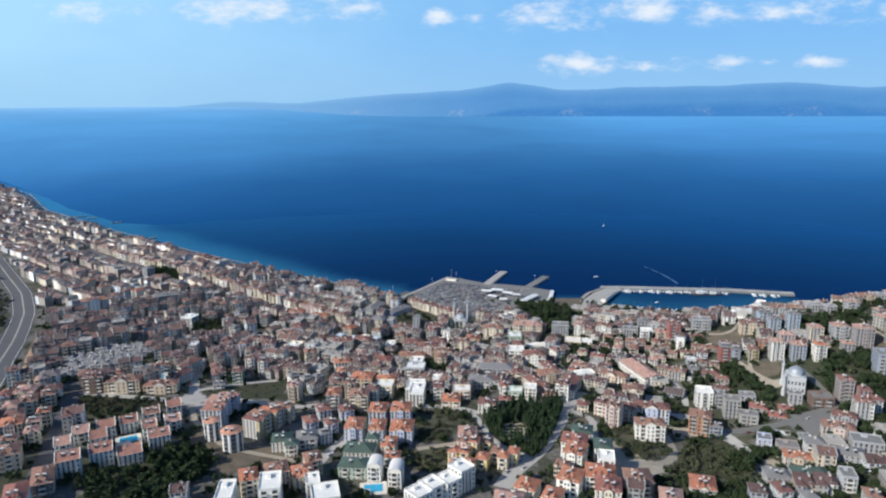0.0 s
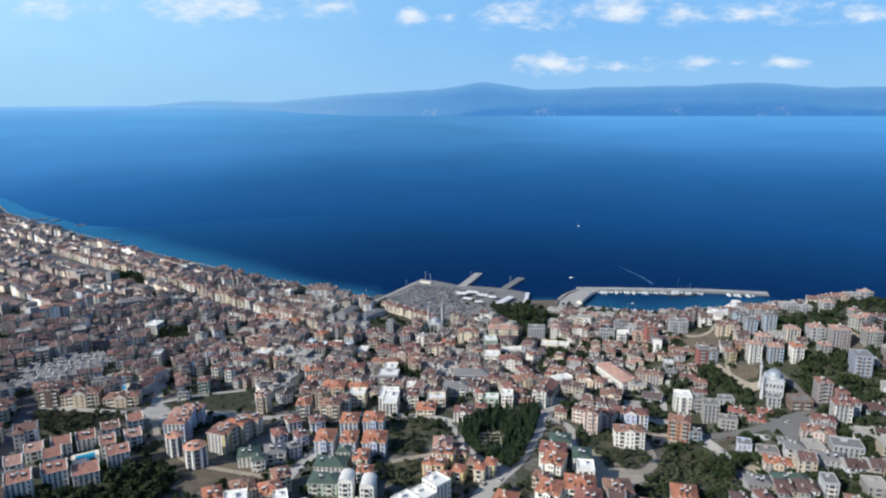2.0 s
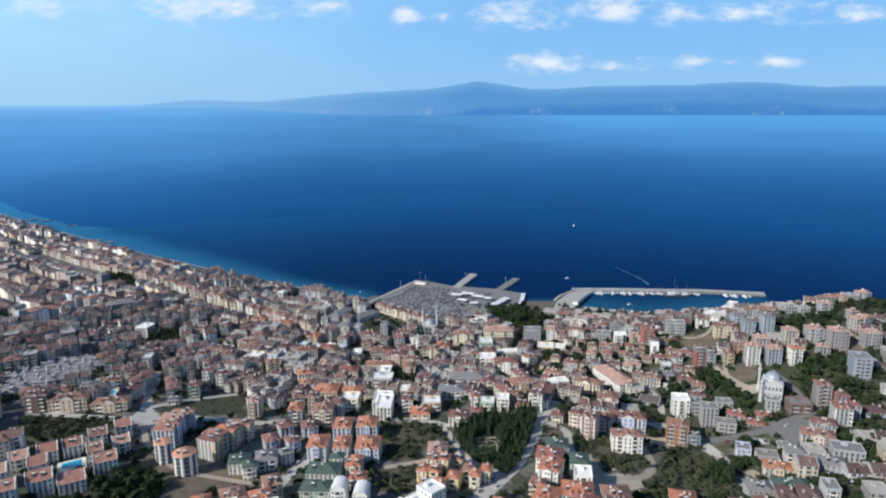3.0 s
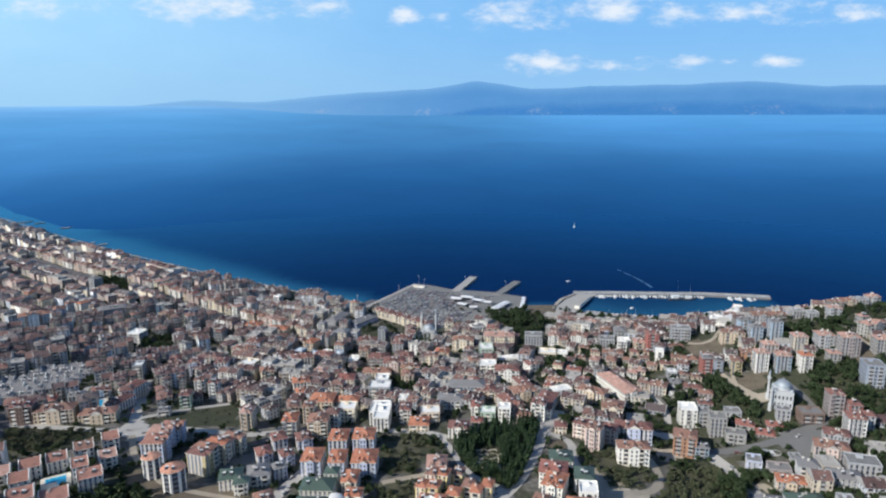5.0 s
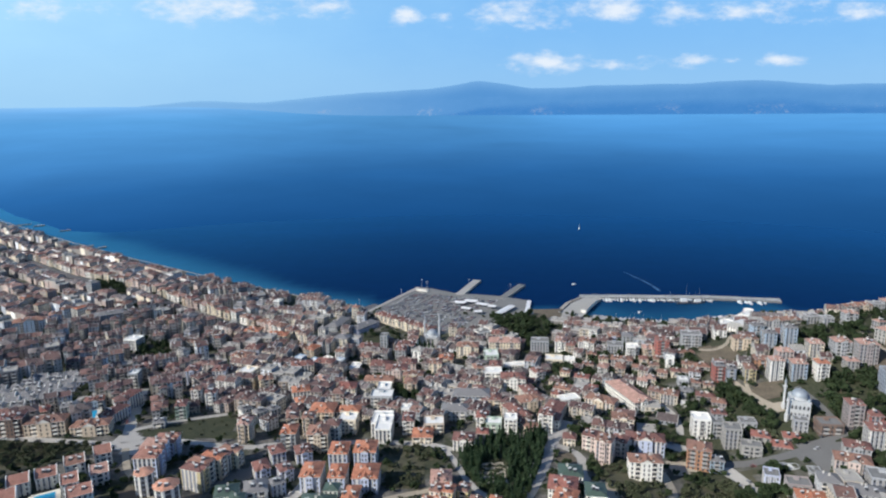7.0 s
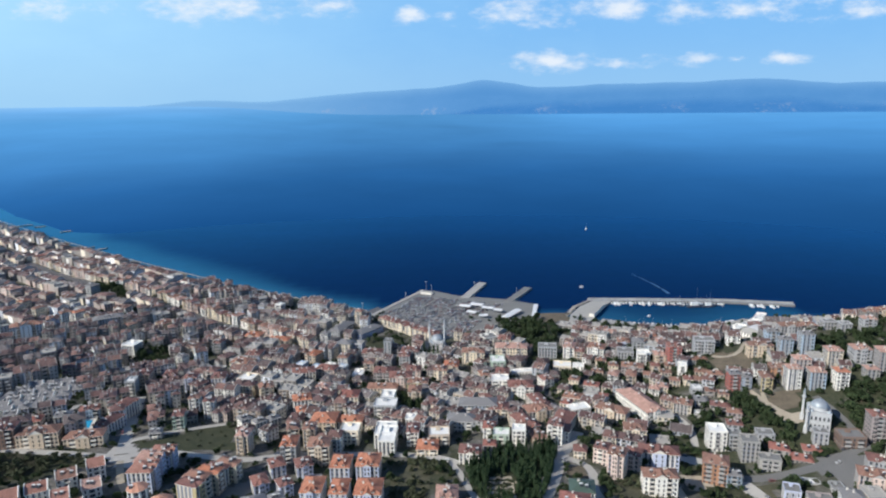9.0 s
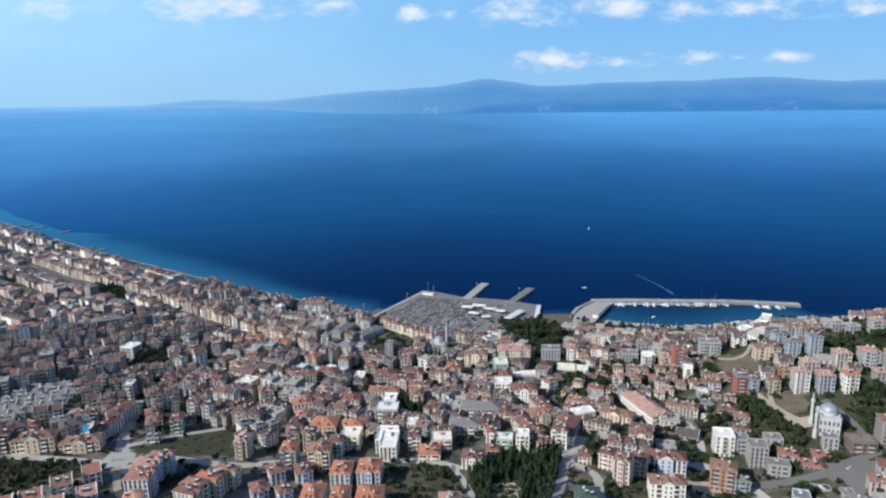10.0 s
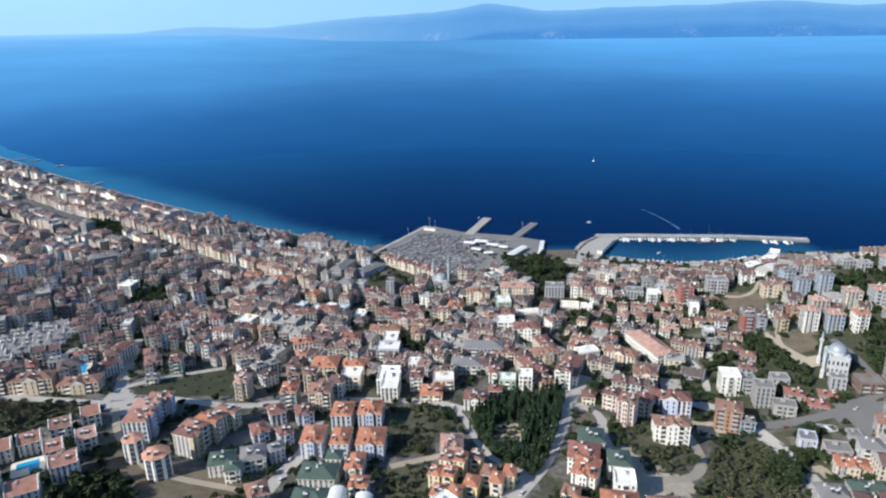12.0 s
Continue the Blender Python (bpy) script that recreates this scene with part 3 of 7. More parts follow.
def patch(name, poly, mat, lift, label, category, step=6.0):
    """A patch of ground cover with a ragged edge, following the land."""
    xs, ys = [p[0] for p in poly], [p[1] for p in poly]
    shape = Shape()
    x = min(xs)
    while x < max(xs):
        y = min(ys)
        while y < max(ys):
            wobble = 3 * noise.noise(Vector((x * 0.08, y * 0.08, 1.0)))
            if inside(poly, x + step / 2 + wobble, y + step / 2 + wobble):
                shape.face([(px, py, ground(px, py) + lift) for px, py in ((x, y), (x + step, y), (x + step, y + step), (x, y + step))])
            y += step
        x += step
    return tagged(new(name, shape.mesh(name, [mat])), label, category, kind="structure")


GROVE = [(21, 454), (47, 477), (85, 485), (84, 475), (70, 430), (56, 395), (50, 389), (35, 403), (24, 426), (17, 447)]
FIELD = [(-207, 494), (-186, 511), (-152, 529), (-145, 524), (-136, 489), (-177, 487), (-196, 488)]
SCRUB_A = [(-26, 469), (0, 473), (4, 454), (-2, 441), (-6, 416), (-26, 414)]
SCRUB_B = [(-33, 399), (-6, 409), (-1, 372), (-24, 373)]
STRIP = [(-278, 440), (-290, 474), (-243, 473), (-214, 468), (-219, 460), (-234, 456), (-250, 440)]
WOOD_A = [(-193, 377), (-186, 398), (-180, 402), (-171, 390), (-158, 382), (-150, 362), (-161, 342), (-161, 326), (-210, 323), (-213, 341), (-199, 357)]
SCRUB_C = [(160, 422), (194, 432), (203, 416), (185, 372), (130, 367)]
SCRUB_D = [(106, 442), (132, 453), (149, 434), (148, 416), (134, 391), (112, 393)]
WOOD_B = [(298, 507), (322, 530), (336, 525), (327, 507), (309, 498)]
WOOD_C = [(233, 545), (245, 528), (251, 505), (258, 482), (253, 466), (238, 474), (236, 498), (225, 526)]
PARK = [(79, 756), (90, 787), (116, 793), (138, 774), (133, 729), (112, 663), (100, 654), (101, 694), (88, 723)]
BROWN_FIELD = [(235, 594), (252, 622), (270, 612), (270, 588), (260, 579)]
WOOD_D = [(-293, 712), (-268, 717), (-247, 671), (-273, 670)]
WOOD_E = [(318, 583), (342, 606), (378, 597), (367, 565), (334, 569)]
WOOD_F = [(323, 500), (334, 518), (345, 518), (335, 508)]
HEDGE = [(294, 498), (317, 494), (333, 490), (326, 471), (308, 470), (286, 478)]
GARDEN = [(191, 423), (204, 422), (215, 432), (225, 433), (233, 428), (219, 402), (212, 409), (189, 386), (177, 384)]
GARDEN_B = [(216, 428), (229, 437), (233, 428), (221, 408), (208, 408)]
GARDEN_C = [(251, 414), (276, 430), (278, 429), (267, 412), (251, 407)]
GARDEN_D = [(201, 522), (210, 526), (212, 508), (203, 500)]
GARDEN_E = [(116, 622), (129, 638), (130, 609), (123, 589), (112, 593)]
GARDEN_F = [(139, 595), (164, 585), (166, 594), (142, 606)]
CREST = [(384, 596), (398, 622), (440, 640), (450, 600)]
EAST_FIELD = [(346, 529), (364, 563), (381, 553), (367, 531), (350, 520)]
TERRACE = [(250, 511), (268, 508), (259, 495), (250, 497)]
ALLOTMENT = [(197, 430), (203, 443), (214, 441), (212, 430), (204, 422)]
ROUGH_LOT = [(203, 399), (209, 408), (216, 405), (214, 393)]
LOT_EAST = [(243, 441), (250, 454), (261, 457), (280, 452), (276, 444), (262, 432), (248, 414), (242, 419), (247, 434)]
PARK_WEST = [(-467, 990), (-430, 987), (-389, 906), (-427, 909)]
DIRT = [(250, 525), (261, 541), (278, 533), (272, 515), (257, 513)]
GLADE_FLOOR = [(31, 416), (48, 417), (54, 440), (44, 449), (34, 444)]
SCHOOL_YARD = [(-20, 547), (-20, 584), (-9, 589), (-5, 565), (-10, 546)]
COURT = [(-70, 728), (-60, 752), (-44, 744), (-20, 721), (-40, 712), (-62, 714)]
SAND = field_material("pale_sand", (0.38, 0.33, 0.26), (0.55, 0.49, 0.40))
WEST_LOT = [(-277, 434), (-290, 463), (-282, 479), (-255, 481), (-240, 469), (-238, 453), (-252, 439), (-263, 422)]
SQUARE = material("grey_paving", (0.165, 0.165, 0.165), 0.9, 0.2, 1.0, 0.05)
SAND_LOT = [(108, 386), (122, 393), (138, 394), (129, 367), (98, 363)]
PALE_LOT = [(159, 437), (160, 451), (172, 458), (179, 447), (170, 436)]
SMALL_SQUARE = [(38, 386), (53, 388), (46, 371), (28, 365)]
GREENS = [
    ("sand_lot", SAND_LOT, SAND, "pale sandy building lot"), ("pale_lot", PALE_LOT, SAND, "pale levelled lot beside an apartment building"), ("paved_square", SMALL_SQUARE, SQUARE, "grey paved street corner below the grove"),
    ("park_lawn", PARK_WEST, GRASS, "small park with trees among houses"),
    ("grass_grove", GROVE, GRASS, "rough grass under dark cypresses"), ("grass_field", FIELD, GRASS, "rough green field among apartment blocks"),
    ("scrub_lot", SCRUB_A, SCRUBLAND, "overgrown empty lot with bushes"), ("scrub_lot", SCRUB_B, SCRUBLAND, "overgrown empty lot with bushes"),
    ("grass_strip", STRIP, GRASS, "green strip with trees beside a lane"), ("wood_floor", WOOD_A, GRASS, "shaded grass of a small wood"),
    ("scrub_slope", SCRUB_C, SCRUBLAND, "scrub-covered slope"), ("scrub_slope", SCRUB_D, SCRUBLAND, "scrub-covered slope"),
    ("wood_floor", WOOD_B, GRASS, "shaded grass of a small wood"), ("wood_floor", WOOD_C, GRASS, "shaded grass of a small wood"),
    ("park_lawn", PARK, GRASS, "park lawn near the harbour"), ("dry_field", BROWN_FIELD, DRY, "dry brown field"),
    ("wood_floor", WOOD_D, GRASS, "shaded grass of a small wood"), ("wood_floor", WOOD_E, GRASS, "shaded grass of a small wood"),
    ("paved_yard", [(-133, 415), (-132, 426), (-119, 442), (-112, 457), (-104, 457), (-102, 442), (-112, 427), (-120, 413)], SQUARE, "grey paved yard between housing estates"),
    ("west_lot", WEST_LOT, SCRUBLAND, "overgrown green lot between housing estates"),
    ("wood_floor", WOOD_F, GRASS, "shaded grass of a small wood"), ("hedge_bank", HEDGE, GRASS, "dark overgrown bank above the paved square"), ("garden", GARDEN, GRASS, "shaded garden ground under dark trees"), ("garden", GARDEN_B, GRASS, "shaded garden ground under dark trees"), ("garden", GARDEN_C, GRASS, "shaded garden ground under dark trees"), ("garden", GARDEN_D, GRASS, "shaded garden ground under dark trees"), ("garden", GARDEN_E, GRASS, "shaded garden ground under dark trees"), ("garden", GARDEN_F, GRASS, "shaded garden ground under dark trees"), ("wood_floor", CREST, GRASS, "shaded grass on the hilltop"),
    ("dry_field", EAST_FIELD, DRY, "bare brown field on the hillside"), ("terrace", TERRACE, EARTH_PATH, "pale earth terrace beside the hillside mosque"), ("allotment", ALLOTMENT, SCRUBLAND, "allotment with rows of pale posts"), ("rough_lot", ROUGH_LOT, EARTH_PATH, "pale rubble-strewn lot"),
    ("earth_yard", [(-186, 412), (-178, 418), (-150, 404), (-141, 399), (-121, 398), (-103, 393), (-105, 377), (-123, 372), (-134, 362), (-146, 358), (-152, 381), (-169, 392)], DRY, "bare brown earth yard below round towers"), ("yard", [(88, 454), (99, 452), (96, 438), (85, 440)], DRY, "dry yard beside a lane"), ("yard", [(104, 424), (114, 414), (124, 394), (110, 378), (101, 376), (103, 400)], EARTH_PATH, "pale bare yard between apartment buildings"), ("glade", GLADE_FLOOR, SAND, "pale stony clearing in the grove"),
    ("promenade", [(296, 726), (318, 742), (345, 760), (352, 772), (362, 776), (350, 748), (330, 732), (310, 718)], SAND, "pale paved promenade before white terraces"), ("promenade_garden", [(121, 783), (128, 815), (162, 812), (157, 784), (142, 777)], DRY, "dry promenade garden beside the ferry ramp"), ("school_yard", SCHOOL_YARD, GRASS, "shaded green yard among old houses"), ("court", COURT, GRASS, "shaded green court behind the quay terrace"),
    ("junction", [(-216, 476), (-211, 494), (-198, 486), (-193, 470), (-196, 459), (-204, 459)], STREET, "pale concrete street junction"),
    ("asphalt_lot", LOT_EAST, SQUARE, "wide grey paved square"), ("dirt_lot", DIRT, DRY, "bare earth lot above the mosque"),
]
for name, poly, mat, label in GREENS:
    patch(name, poly, mat, 0.18, label, "ground cover")

GROVE_STREET = [(104, 507), (86, 475), (70, 430), (54, 396), (36, 371), (27, 350)]
GROVE_PATH = [(9, 472), (17, 453), (24, 420), (33, 401), (54, 388)]
CROSS_STREET = [(-298, 482), (-282, 479), (-245, 477), (-218, 474), (-205, 472), (-196, 480), (-175, 483), (-157, 478), (-136, 474), (-121, 472), (-108, 480), (-79, 484), (-46, 481), (-20, 479), (10, 472), (17, 464)]
UP_STREET = [(-206, 476), (-214, 502), (-220, 521), (-229, 554), (-240, 588)]
VILLA_STREET = [(-309, 517), (-297, 540), (-280, 560), (-269, 588), (-236, 586)]
BLOCK_ALLEY = [(-203, 468), (-196, 452), (-187, 433), (-172, 420), (-160, 402), (-136, 392), (-97, 382)]
FIELD_LANE = [(-210, 497), (-199, 507), (-187, 516), (-172, 523), (-153, 532)]
BLOCK_LANE = [(-74, 455), (-75, 419), (-83, 403), (-89, 382)]
SCRUB_LANE = [(-26, 402), (-4, 410), (14, 414)]
SCRUB_PATH = [(151, 439), (152, 429), (151, 414), (143, 397), (132, 385), (123, 387), (111, 388), (105, 382), (101, 366)]
EAST_STREET = [(160, 478), (184, 468), (192, 456), (198, 437), (203, 416), (201, 385)]
SQUARE_STREET = [(196, 449), (210, 446), (231, 446), (246, 446), (265, 453), (284, 459)]
HILL_LANE = [(247, 548), (250, 529), (253, 513), (261, 498)]
YELLOW_LANE = [(254, 540), (251, 534), (250, 523)]
MOSQUE_STREET = [(284, 522), (287, 500), (286, 483), (285, 467), (282, 456)]
CREST_LANE = [(381, 598), (373, 577), (370, 556), (376, 545)]
BOULEVARD = [(-106, 728), (-104, 745), (-93, 779), (-78, 819), (-57, 844)]
MARKET_STREET = [(-74, 720), (-72, 735), (-61, 768), (-29, 802)]
SLOPE_TRACK = [(-451, 683), (-438, 654), (-409, 597), (-386, 556), (-368, 523)]
HIGHWAY = [(-900, 1230), (-680, 968), (-576, 845), (-519, 760), (-471, 666), (-425, 576), (-379, 489), (-340, 380)]
WEST_STREET = [(-303, 488), (-282, 432), (-263, 387), (-247, 343)]
COAST_ROAD = [(-640, 1122), (-523, 1020), (-380, 921), (-268, 820), (-196, 762), (-131, 713)]
ROADS = [
    ([(88, 468), (96, 462), (105, 457), (100, 440), (95, 426), (103, 402)], 6, STREET, "pale lane between apartment buildings"),
    ([(182, 536), (188, 524), (189, 508), (183, 489)], 5, STREET, "narrow pale lane between small houses"), ([(247, 616), (256, 604), (270, 612), (286, 636), (292, 660)], 4, EARTH_PATH, "dirt track round a brown field"),
    (GROVE_STREET, 11, STREET, "wide pale street beside the cypress grove"), (GROVE_PATH, 4, STREET, "narrow pale lane round the grove"),
    (CROSS_STREET, 7, STREET, "dusty cross street between apartment blocks"), (UP_STREET, 8, STREET, "pale street climbing between housing estates"), (BLOCK_ALLEY, 4.5, EARTH_PATH, "narrow earth lane below round-cornered towers"),
    (FIELD_LANE, 5, STREET, "earth lane along a field"), (BLOCK_LANE, 8, STREET, "pale lane beside lavender apartment blocks"),
    (SCRUB_LANE, 5, EARTH_PATH, "earth track through an empty lot"), (SCRUB_PATH, 6, EARTH_PATH, "pale earth track through scrub"),
    (EAST_STREET, 10, STREET, "grey street on the eastern slope"), (SQUARE_STREET, 7, SQUARE, "grey street across a paved square"),
    (SLOPE_TRACK, 8, CLAY_TRACK, "orange clay track beside the dual carriageway"), (HILL_LANE, 4, EARTH_PATH, "pale earth lane on the hill"), (YELLOW_LANE, 3, EARTH_PATH, "pale earth drive below a yellow house"), (MOSQUE_STREET, 5, SQUARE, "pale street behind the hillside mosque"), (CREST_LANE, 4, EARTH_PATH, "pale lane over the hilltop"), (VILLA_STREET, 6, STREET, "pale street beside grey-roofed villas"), (COAST_ROAD, 11, ASPHALT, "shaded boulevard running along the coast"), (BOULEVARD, 17, ASPHALT, "grey boulevard leading to the harbour"),
    (MARKET_STREET, 13, ASPHALT, "grey main street of the old town"), (WEST_STREET, 11, ASPHALT, "street between housing estates in the west"),
]
for line, width, mat, label in ROADS:
    draped("road", line, width, mat, 0.24, label, "road")
draped("beach", COAST[2:10], 2.2, SAND, 0.03, "narrow pale sand beach along the shore", "beach")
draped("highway", HIGHWAY, 26, ASPHALT, 0.24, "curving dual carriageway west of the town", "road")
draped("road_median", HIGHWAY, 1.6, CONCRETE, 0.36, "pale median strip of the dual carriageway", "median")
for side in (-11.5, 11.5):
    shifted = [(x + side * 0.9, y + side * 0.4) for x, y in HIGHWAY]
    draped("road_edge", shifted, 0.4, MARKING, 0.36, "white edge line of the dual carriageway", "road marking")


def slab(name, outline, z0, z1, side, top, label, category):
    shape = Shape()
    shape.prism(outline, z0, z1, 0, 1)
    return tagged(new(name, shape.mesh(name, [side, top])), label, category, kind="structure")


def bar(ax, ay, bx, by, width):
    d = math.hypot(bx - ax, by - ay)
    nx, ny = -(by - ay) / d * width / 2, (bx - ax) / d * width / 2
    return [(ax - nx, ay - ny), (bx - nx, by - ny), (bx + nx, by + ny), (ax + nx, ay + ny)]


slab("quay", [(-70, 812), (105, 772), (118, 781), (131, 847), (98, 870), (37, 890), (8, 913), (-6, 920), (-16, 905)], -6, 2.3, CONCRETE, QUAY, "broad grey concrete ferry quay used for parking", "quay")
slab("quay_yard", [(-50, 806), (-62, 792), (-30, 768), (12, 733), (40, 742), (80, 766), (108, 774), (100, 790)], -3, 2.2, CONCRETE, QUAY, "grey paved yard behind the ferry quay", "quay")
slab("quay_edge", bar(-68, 816, -8, 918, 5), -6, 2.9, CONCRETE, PALE_QUAY, "pale stone edge of the ferry quay", "quay")
slab("pier", bar(44, 880, 73, 950, 11), -6, 2.6, CONCRETE, PALE_QUAY, "pale concrete ferry pier in the sea", "pier")
slab("pier", bar(96, 860, 131, 922, 10), -6, 2.6, CONCRETE, QUAY, "grey concrete ferry pier in the sea", "pier")
slab("harbour_quay", [(156, 782), (163, 806), (181, 837), (204, 860), (219, 864), (222, 852), (206, 831), (188, 796), (177, 776)], -6, 2.4, CONCRETE, PALE_QUAY, "pale stone quay at the root of the breakwater", "quay")
BREAKWATER = [(196, 860), (240, 857), (300, 850), (360, 844), (436, 826)]
for a, b in zip(BREAKWATER, BREAKWATER[1:]):
    slab("breakwater", bar(*a, *b, 5), -6, 2.6, QUAY, BREAK_STONE, "grey concrete roadway of the harbour breakwater", "breakwater")
    slab("breakwater_wall", bar(a[0], a[1] + 3.4, b[0], b[1] + 3.4, 1.4), -4, 4.2, BREAK_STONE, BREAK_STONE, "pale grey wave wall on the breakwater", "breakwater")
slab("harbour_shed", bar(185, 796, 208, 835, 6), 2.0, 6.0, TRIM, PALE_QUAY, "long low white shed on the harbour quay", "shed")
slab("harbour_front", [(190, 776), (226, 756), (274, 742), (321, 746), (356, 764), (353, 779), (321, 763), (274, 758), (226, 772), (195, 788)], -6, 2.6, CONCRETE, PALE_QUAY, "pale stone promenade along the marina", "quay")

# ---- houses ----
def window_shape():
    """A window: a white frame standing proud of the wall, a sill, and a pane set back in it. Faces -y, foot at the origin."""
    s = Shape()
    w, h = 0.62, 1.9
    s.box(-w, -0.09, 0, -w + 0.12, 0.05, h, 0)
    s.box(w - 0.12, -0.09, 0, w, 0.05, h, 0)
    s.box(-w + 0.12, -0.09, h - 0.12, w - 0.12, 0.05, h, 0)
    s.box(-w - 0.1, -0.16, -0.1, w + 0.1, 0.05, 0.0, 0)
    s.face([(-w + 0.12, -0.03, 0), (w - 0.12, -0.03, 0), (w - 0.12, -0.03, h - 0.12), (-w + 0.12, -0.03, h - 0.12)], 1)
    return s.mesh("window", [FRAME, GLASS])


def balcony_shape(w):
    """A balcony: slab, solid parapet on three sides and a dark door behind."""
    s = Shape()
    s.box(-w / 2, -1.25, -0.15, w / 2, 0.0, 0.0)
    s.box(-w / 2, -1.25, 0.0, w / 2, -1.13, 0.95)
    s.box(-w / 2, -1.13, 0.0, -w / 2 + 0.12, 0.0, 0.95)
    s.box(w / 2 - 0.12, -1.13, 0.0, w / 2, 0.0, 0.95)
    return s.mesh("balcony", [TRIM])


def balcony_door_shape(w):
    s = Shape()
    s.box(-w / 2 + 0.2, -0.07, 0.0, -w / 2 + 0.32, 0.03, 2.3, 0)
    s.box(w / 2 - 0.32, -0.07, 0.0, w / 2 - 0.2, 0.03, 2.3, 0)
    s.face([(-w / 2 + 0.32, -0.04, 0.05), (w / 2 - 0.32, -0.04, 0.05), (w / 2 - 0.32, -0.04, 2.25), (-w / 2 + 0.32, -0.04, 2.25)], 1)
    return s.mesh("balcony_door", [FRAME, GLASS])


def openings(w, n, bays):
    """Columns of windows along a wall w long, leaving out the bays taken by balconies."""
    k = max(2, int(w / 2.6))
    return [(-w / 2 + (i + 0.5) * w / k, 3.0 * s + 0.7) for s in range(n) for i in range(k) if not any(abs(-w / 2 + (i + 0.5) * w / k - b) < 2.0 and s > 0 for b in bays)]


def add_openings(s, w, d, n, slot_frame, slot_glass, faces="flrb", railed=True):
    """Windows and balconies as geometry of a whole wall."""
    for side in faces:
        length, depth, turn = (w, d, 0) if side == "f" else (w, d, 180) if side == "b" else (d, w, 90 if side == "r" else -90)
        rot = Matrix.Rotation(radians(turn), 4, "Z")
        bays = [] if not railed else [0.0] if side in "fb" and w < 13 else [-w / 4, w / 4] if side in "fb" else []

        def put(points, slot):
            s.face([tuple(rot @ Vector(p)) for p in points], slot)

        y = -depth / 2
        for x, z in openings(length, n, bays):
            put([(x - 0.65, y - 0.05, z - 0.15), (x + 0.65, y - 0.05, z - 0.15), (x + 0.65, y - 0.05, z + 1.75), (x - 0.65, y - 0.05, z + 1.75)], slot_glass)
        for b in bays:
            for k in range(1, n):
                z = 3.0 * k
                box = [(b - 1.7, y - 1.2, z - 0.1), (b + 1.7, y - 1.2, z - 0.1), (b + 1.7, y, z - 0.1), (b - 1.7, y, z - 0.1)]
                top = [(px, py, z + 0.9) for px, py, _ in box]
                pts = [tuple(rot @ Vector(p)) for p in box + top]
                s.solid(pts, [(0, 1, 5, 4), (1, 2, 6, 5), (3, 0, 4, 7), (4, 5, 6, 7), (3, 2, 1, 0)], slot_frame)
                put([(b - 1.3, y - 0.05, z + 0.9), (b + 1.3, y - 0.05, z + 0.9), (b + 1.3, y - 0.05, z + 2.3), (b - 1.3, y - 0.05, z + 2.3)], slot_glass)


def piers(s, w, d, n, slot):
    """Pale vertical piers between the window columns, standing proud of all four walls."""
    for length, depth, turn in ((w, d, 0), (w, d, 180), (d, w, 90), (d, w, -90)):
        rot = Matrix.Rotation(radians(turn), 4, "Z")
        k = max(2, int(length / 2.6))
        for i in range(1, k):
            x, y = -length / 2 + i * length / k, -depth / 2
            band = x - length / k / 2
            s.face([tuple(rot @ Vector(p)) for p in ((band - 0.7, y - 0.02, 0.4), (band + 0.7, y - 0.02, 0.4), (band + 0.7, y - 0.02, 3.0 * n - 0.4), (band - 0.7, y - 0.02, 3.0 * n - 0.4))], 3)
            pts = [tuple(rot @ Vector((x + sx * 0.42, py, z))) for z in (0.0, 3.0 * n - 0.3) for sx, py in ((-1, y - 0.22), (1, y - 0.22), (1, y), (-1, y))]
            s.solid(pts, [(0, 1, 5, 4), (1, 2, 6, 5), (3, 0, 4, 7), (4, 5, 6, 7)], slot)


def wall_shape(s, w, d, n, slot=0, deep=4.0):
    s.box(-w / 2, -d / 2, -deep, w / 2, d / 2, 3.0 * n, slot, bottom=False)


def hip_roof(s, w, d, z, slot, trim, pitch=0.42, over=0.6):
    """A hipped roof with eaves: fascia, slopes and a short ridge."""
    x, y = w / 2 + over, d / 2 + over
    rise = min(x, y) * pitch
    ridge = max(0.0, abs(x - y))
    s.box(-x, -y, z - 0.28, x, y, z, trim)
    a, b = ((-ridge, 0, z + rise), (ridge, 0, z + rise)) if x >= y else ((0, -ridge, z + rise), (0, ridge, z + rise))
    c = [(-x, -y, z), (x, -y, z), (x, y, z), (-x, y, z)]
    if x >= y:
        s.solid(c + [a, b], [(0, 1, 5, 4), (1, 2, 5), (2, 3, 4, 5), (3, 0, 4)], slot)
    else:
        s.solid(c + [a, b], [(0, 1, 4), (1, 2, 5, 4), (2, 3, 5), (3, 0, 4, 5)], slot)


def gable_roof(s, w, d, z, slot, trim, wall, pitch=0.45, over=0.5):
    """A pitched roof between two raised gable walls."""
    x, y = w / 2 + 0.15, d / 2 + over
    rise = y * pitch
    s.box(-x, -y, z - 0.25, x, y, z, trim)
    s.solid([(-x, -y, z), (x, -y, z), (x, y, z), (-x, y, z), (-x, 0, z + rise), (x, 0, z + rise)], [(0, 1, 5, 4), (2, 3, 4, 5), (1, 2, 5), (3, 0, 4)], slot)
    for side in (-1, 1):
        g = [(side * (x - 0.2), -y, z - 0.3), (side * (x - 0.2), y, z - 0.3), (side * (x - 0.2), y, z + 0.5), (side * (x - 0.2), 0, z + rise + 0.6), (side * (x - 0.2), -y, z + 0.5)]
        h = [(px + side * 0.4, py, pz) for px, py, pz in g]
        s.solid(g + h, [(0, 1, 2, 3, 4), (9, 8, 7, 6, 5), (0, 4, 9, 5), (4, 3, 8, 9), (3, 2, 7, 8), (2, 1, 6, 7)], wall)


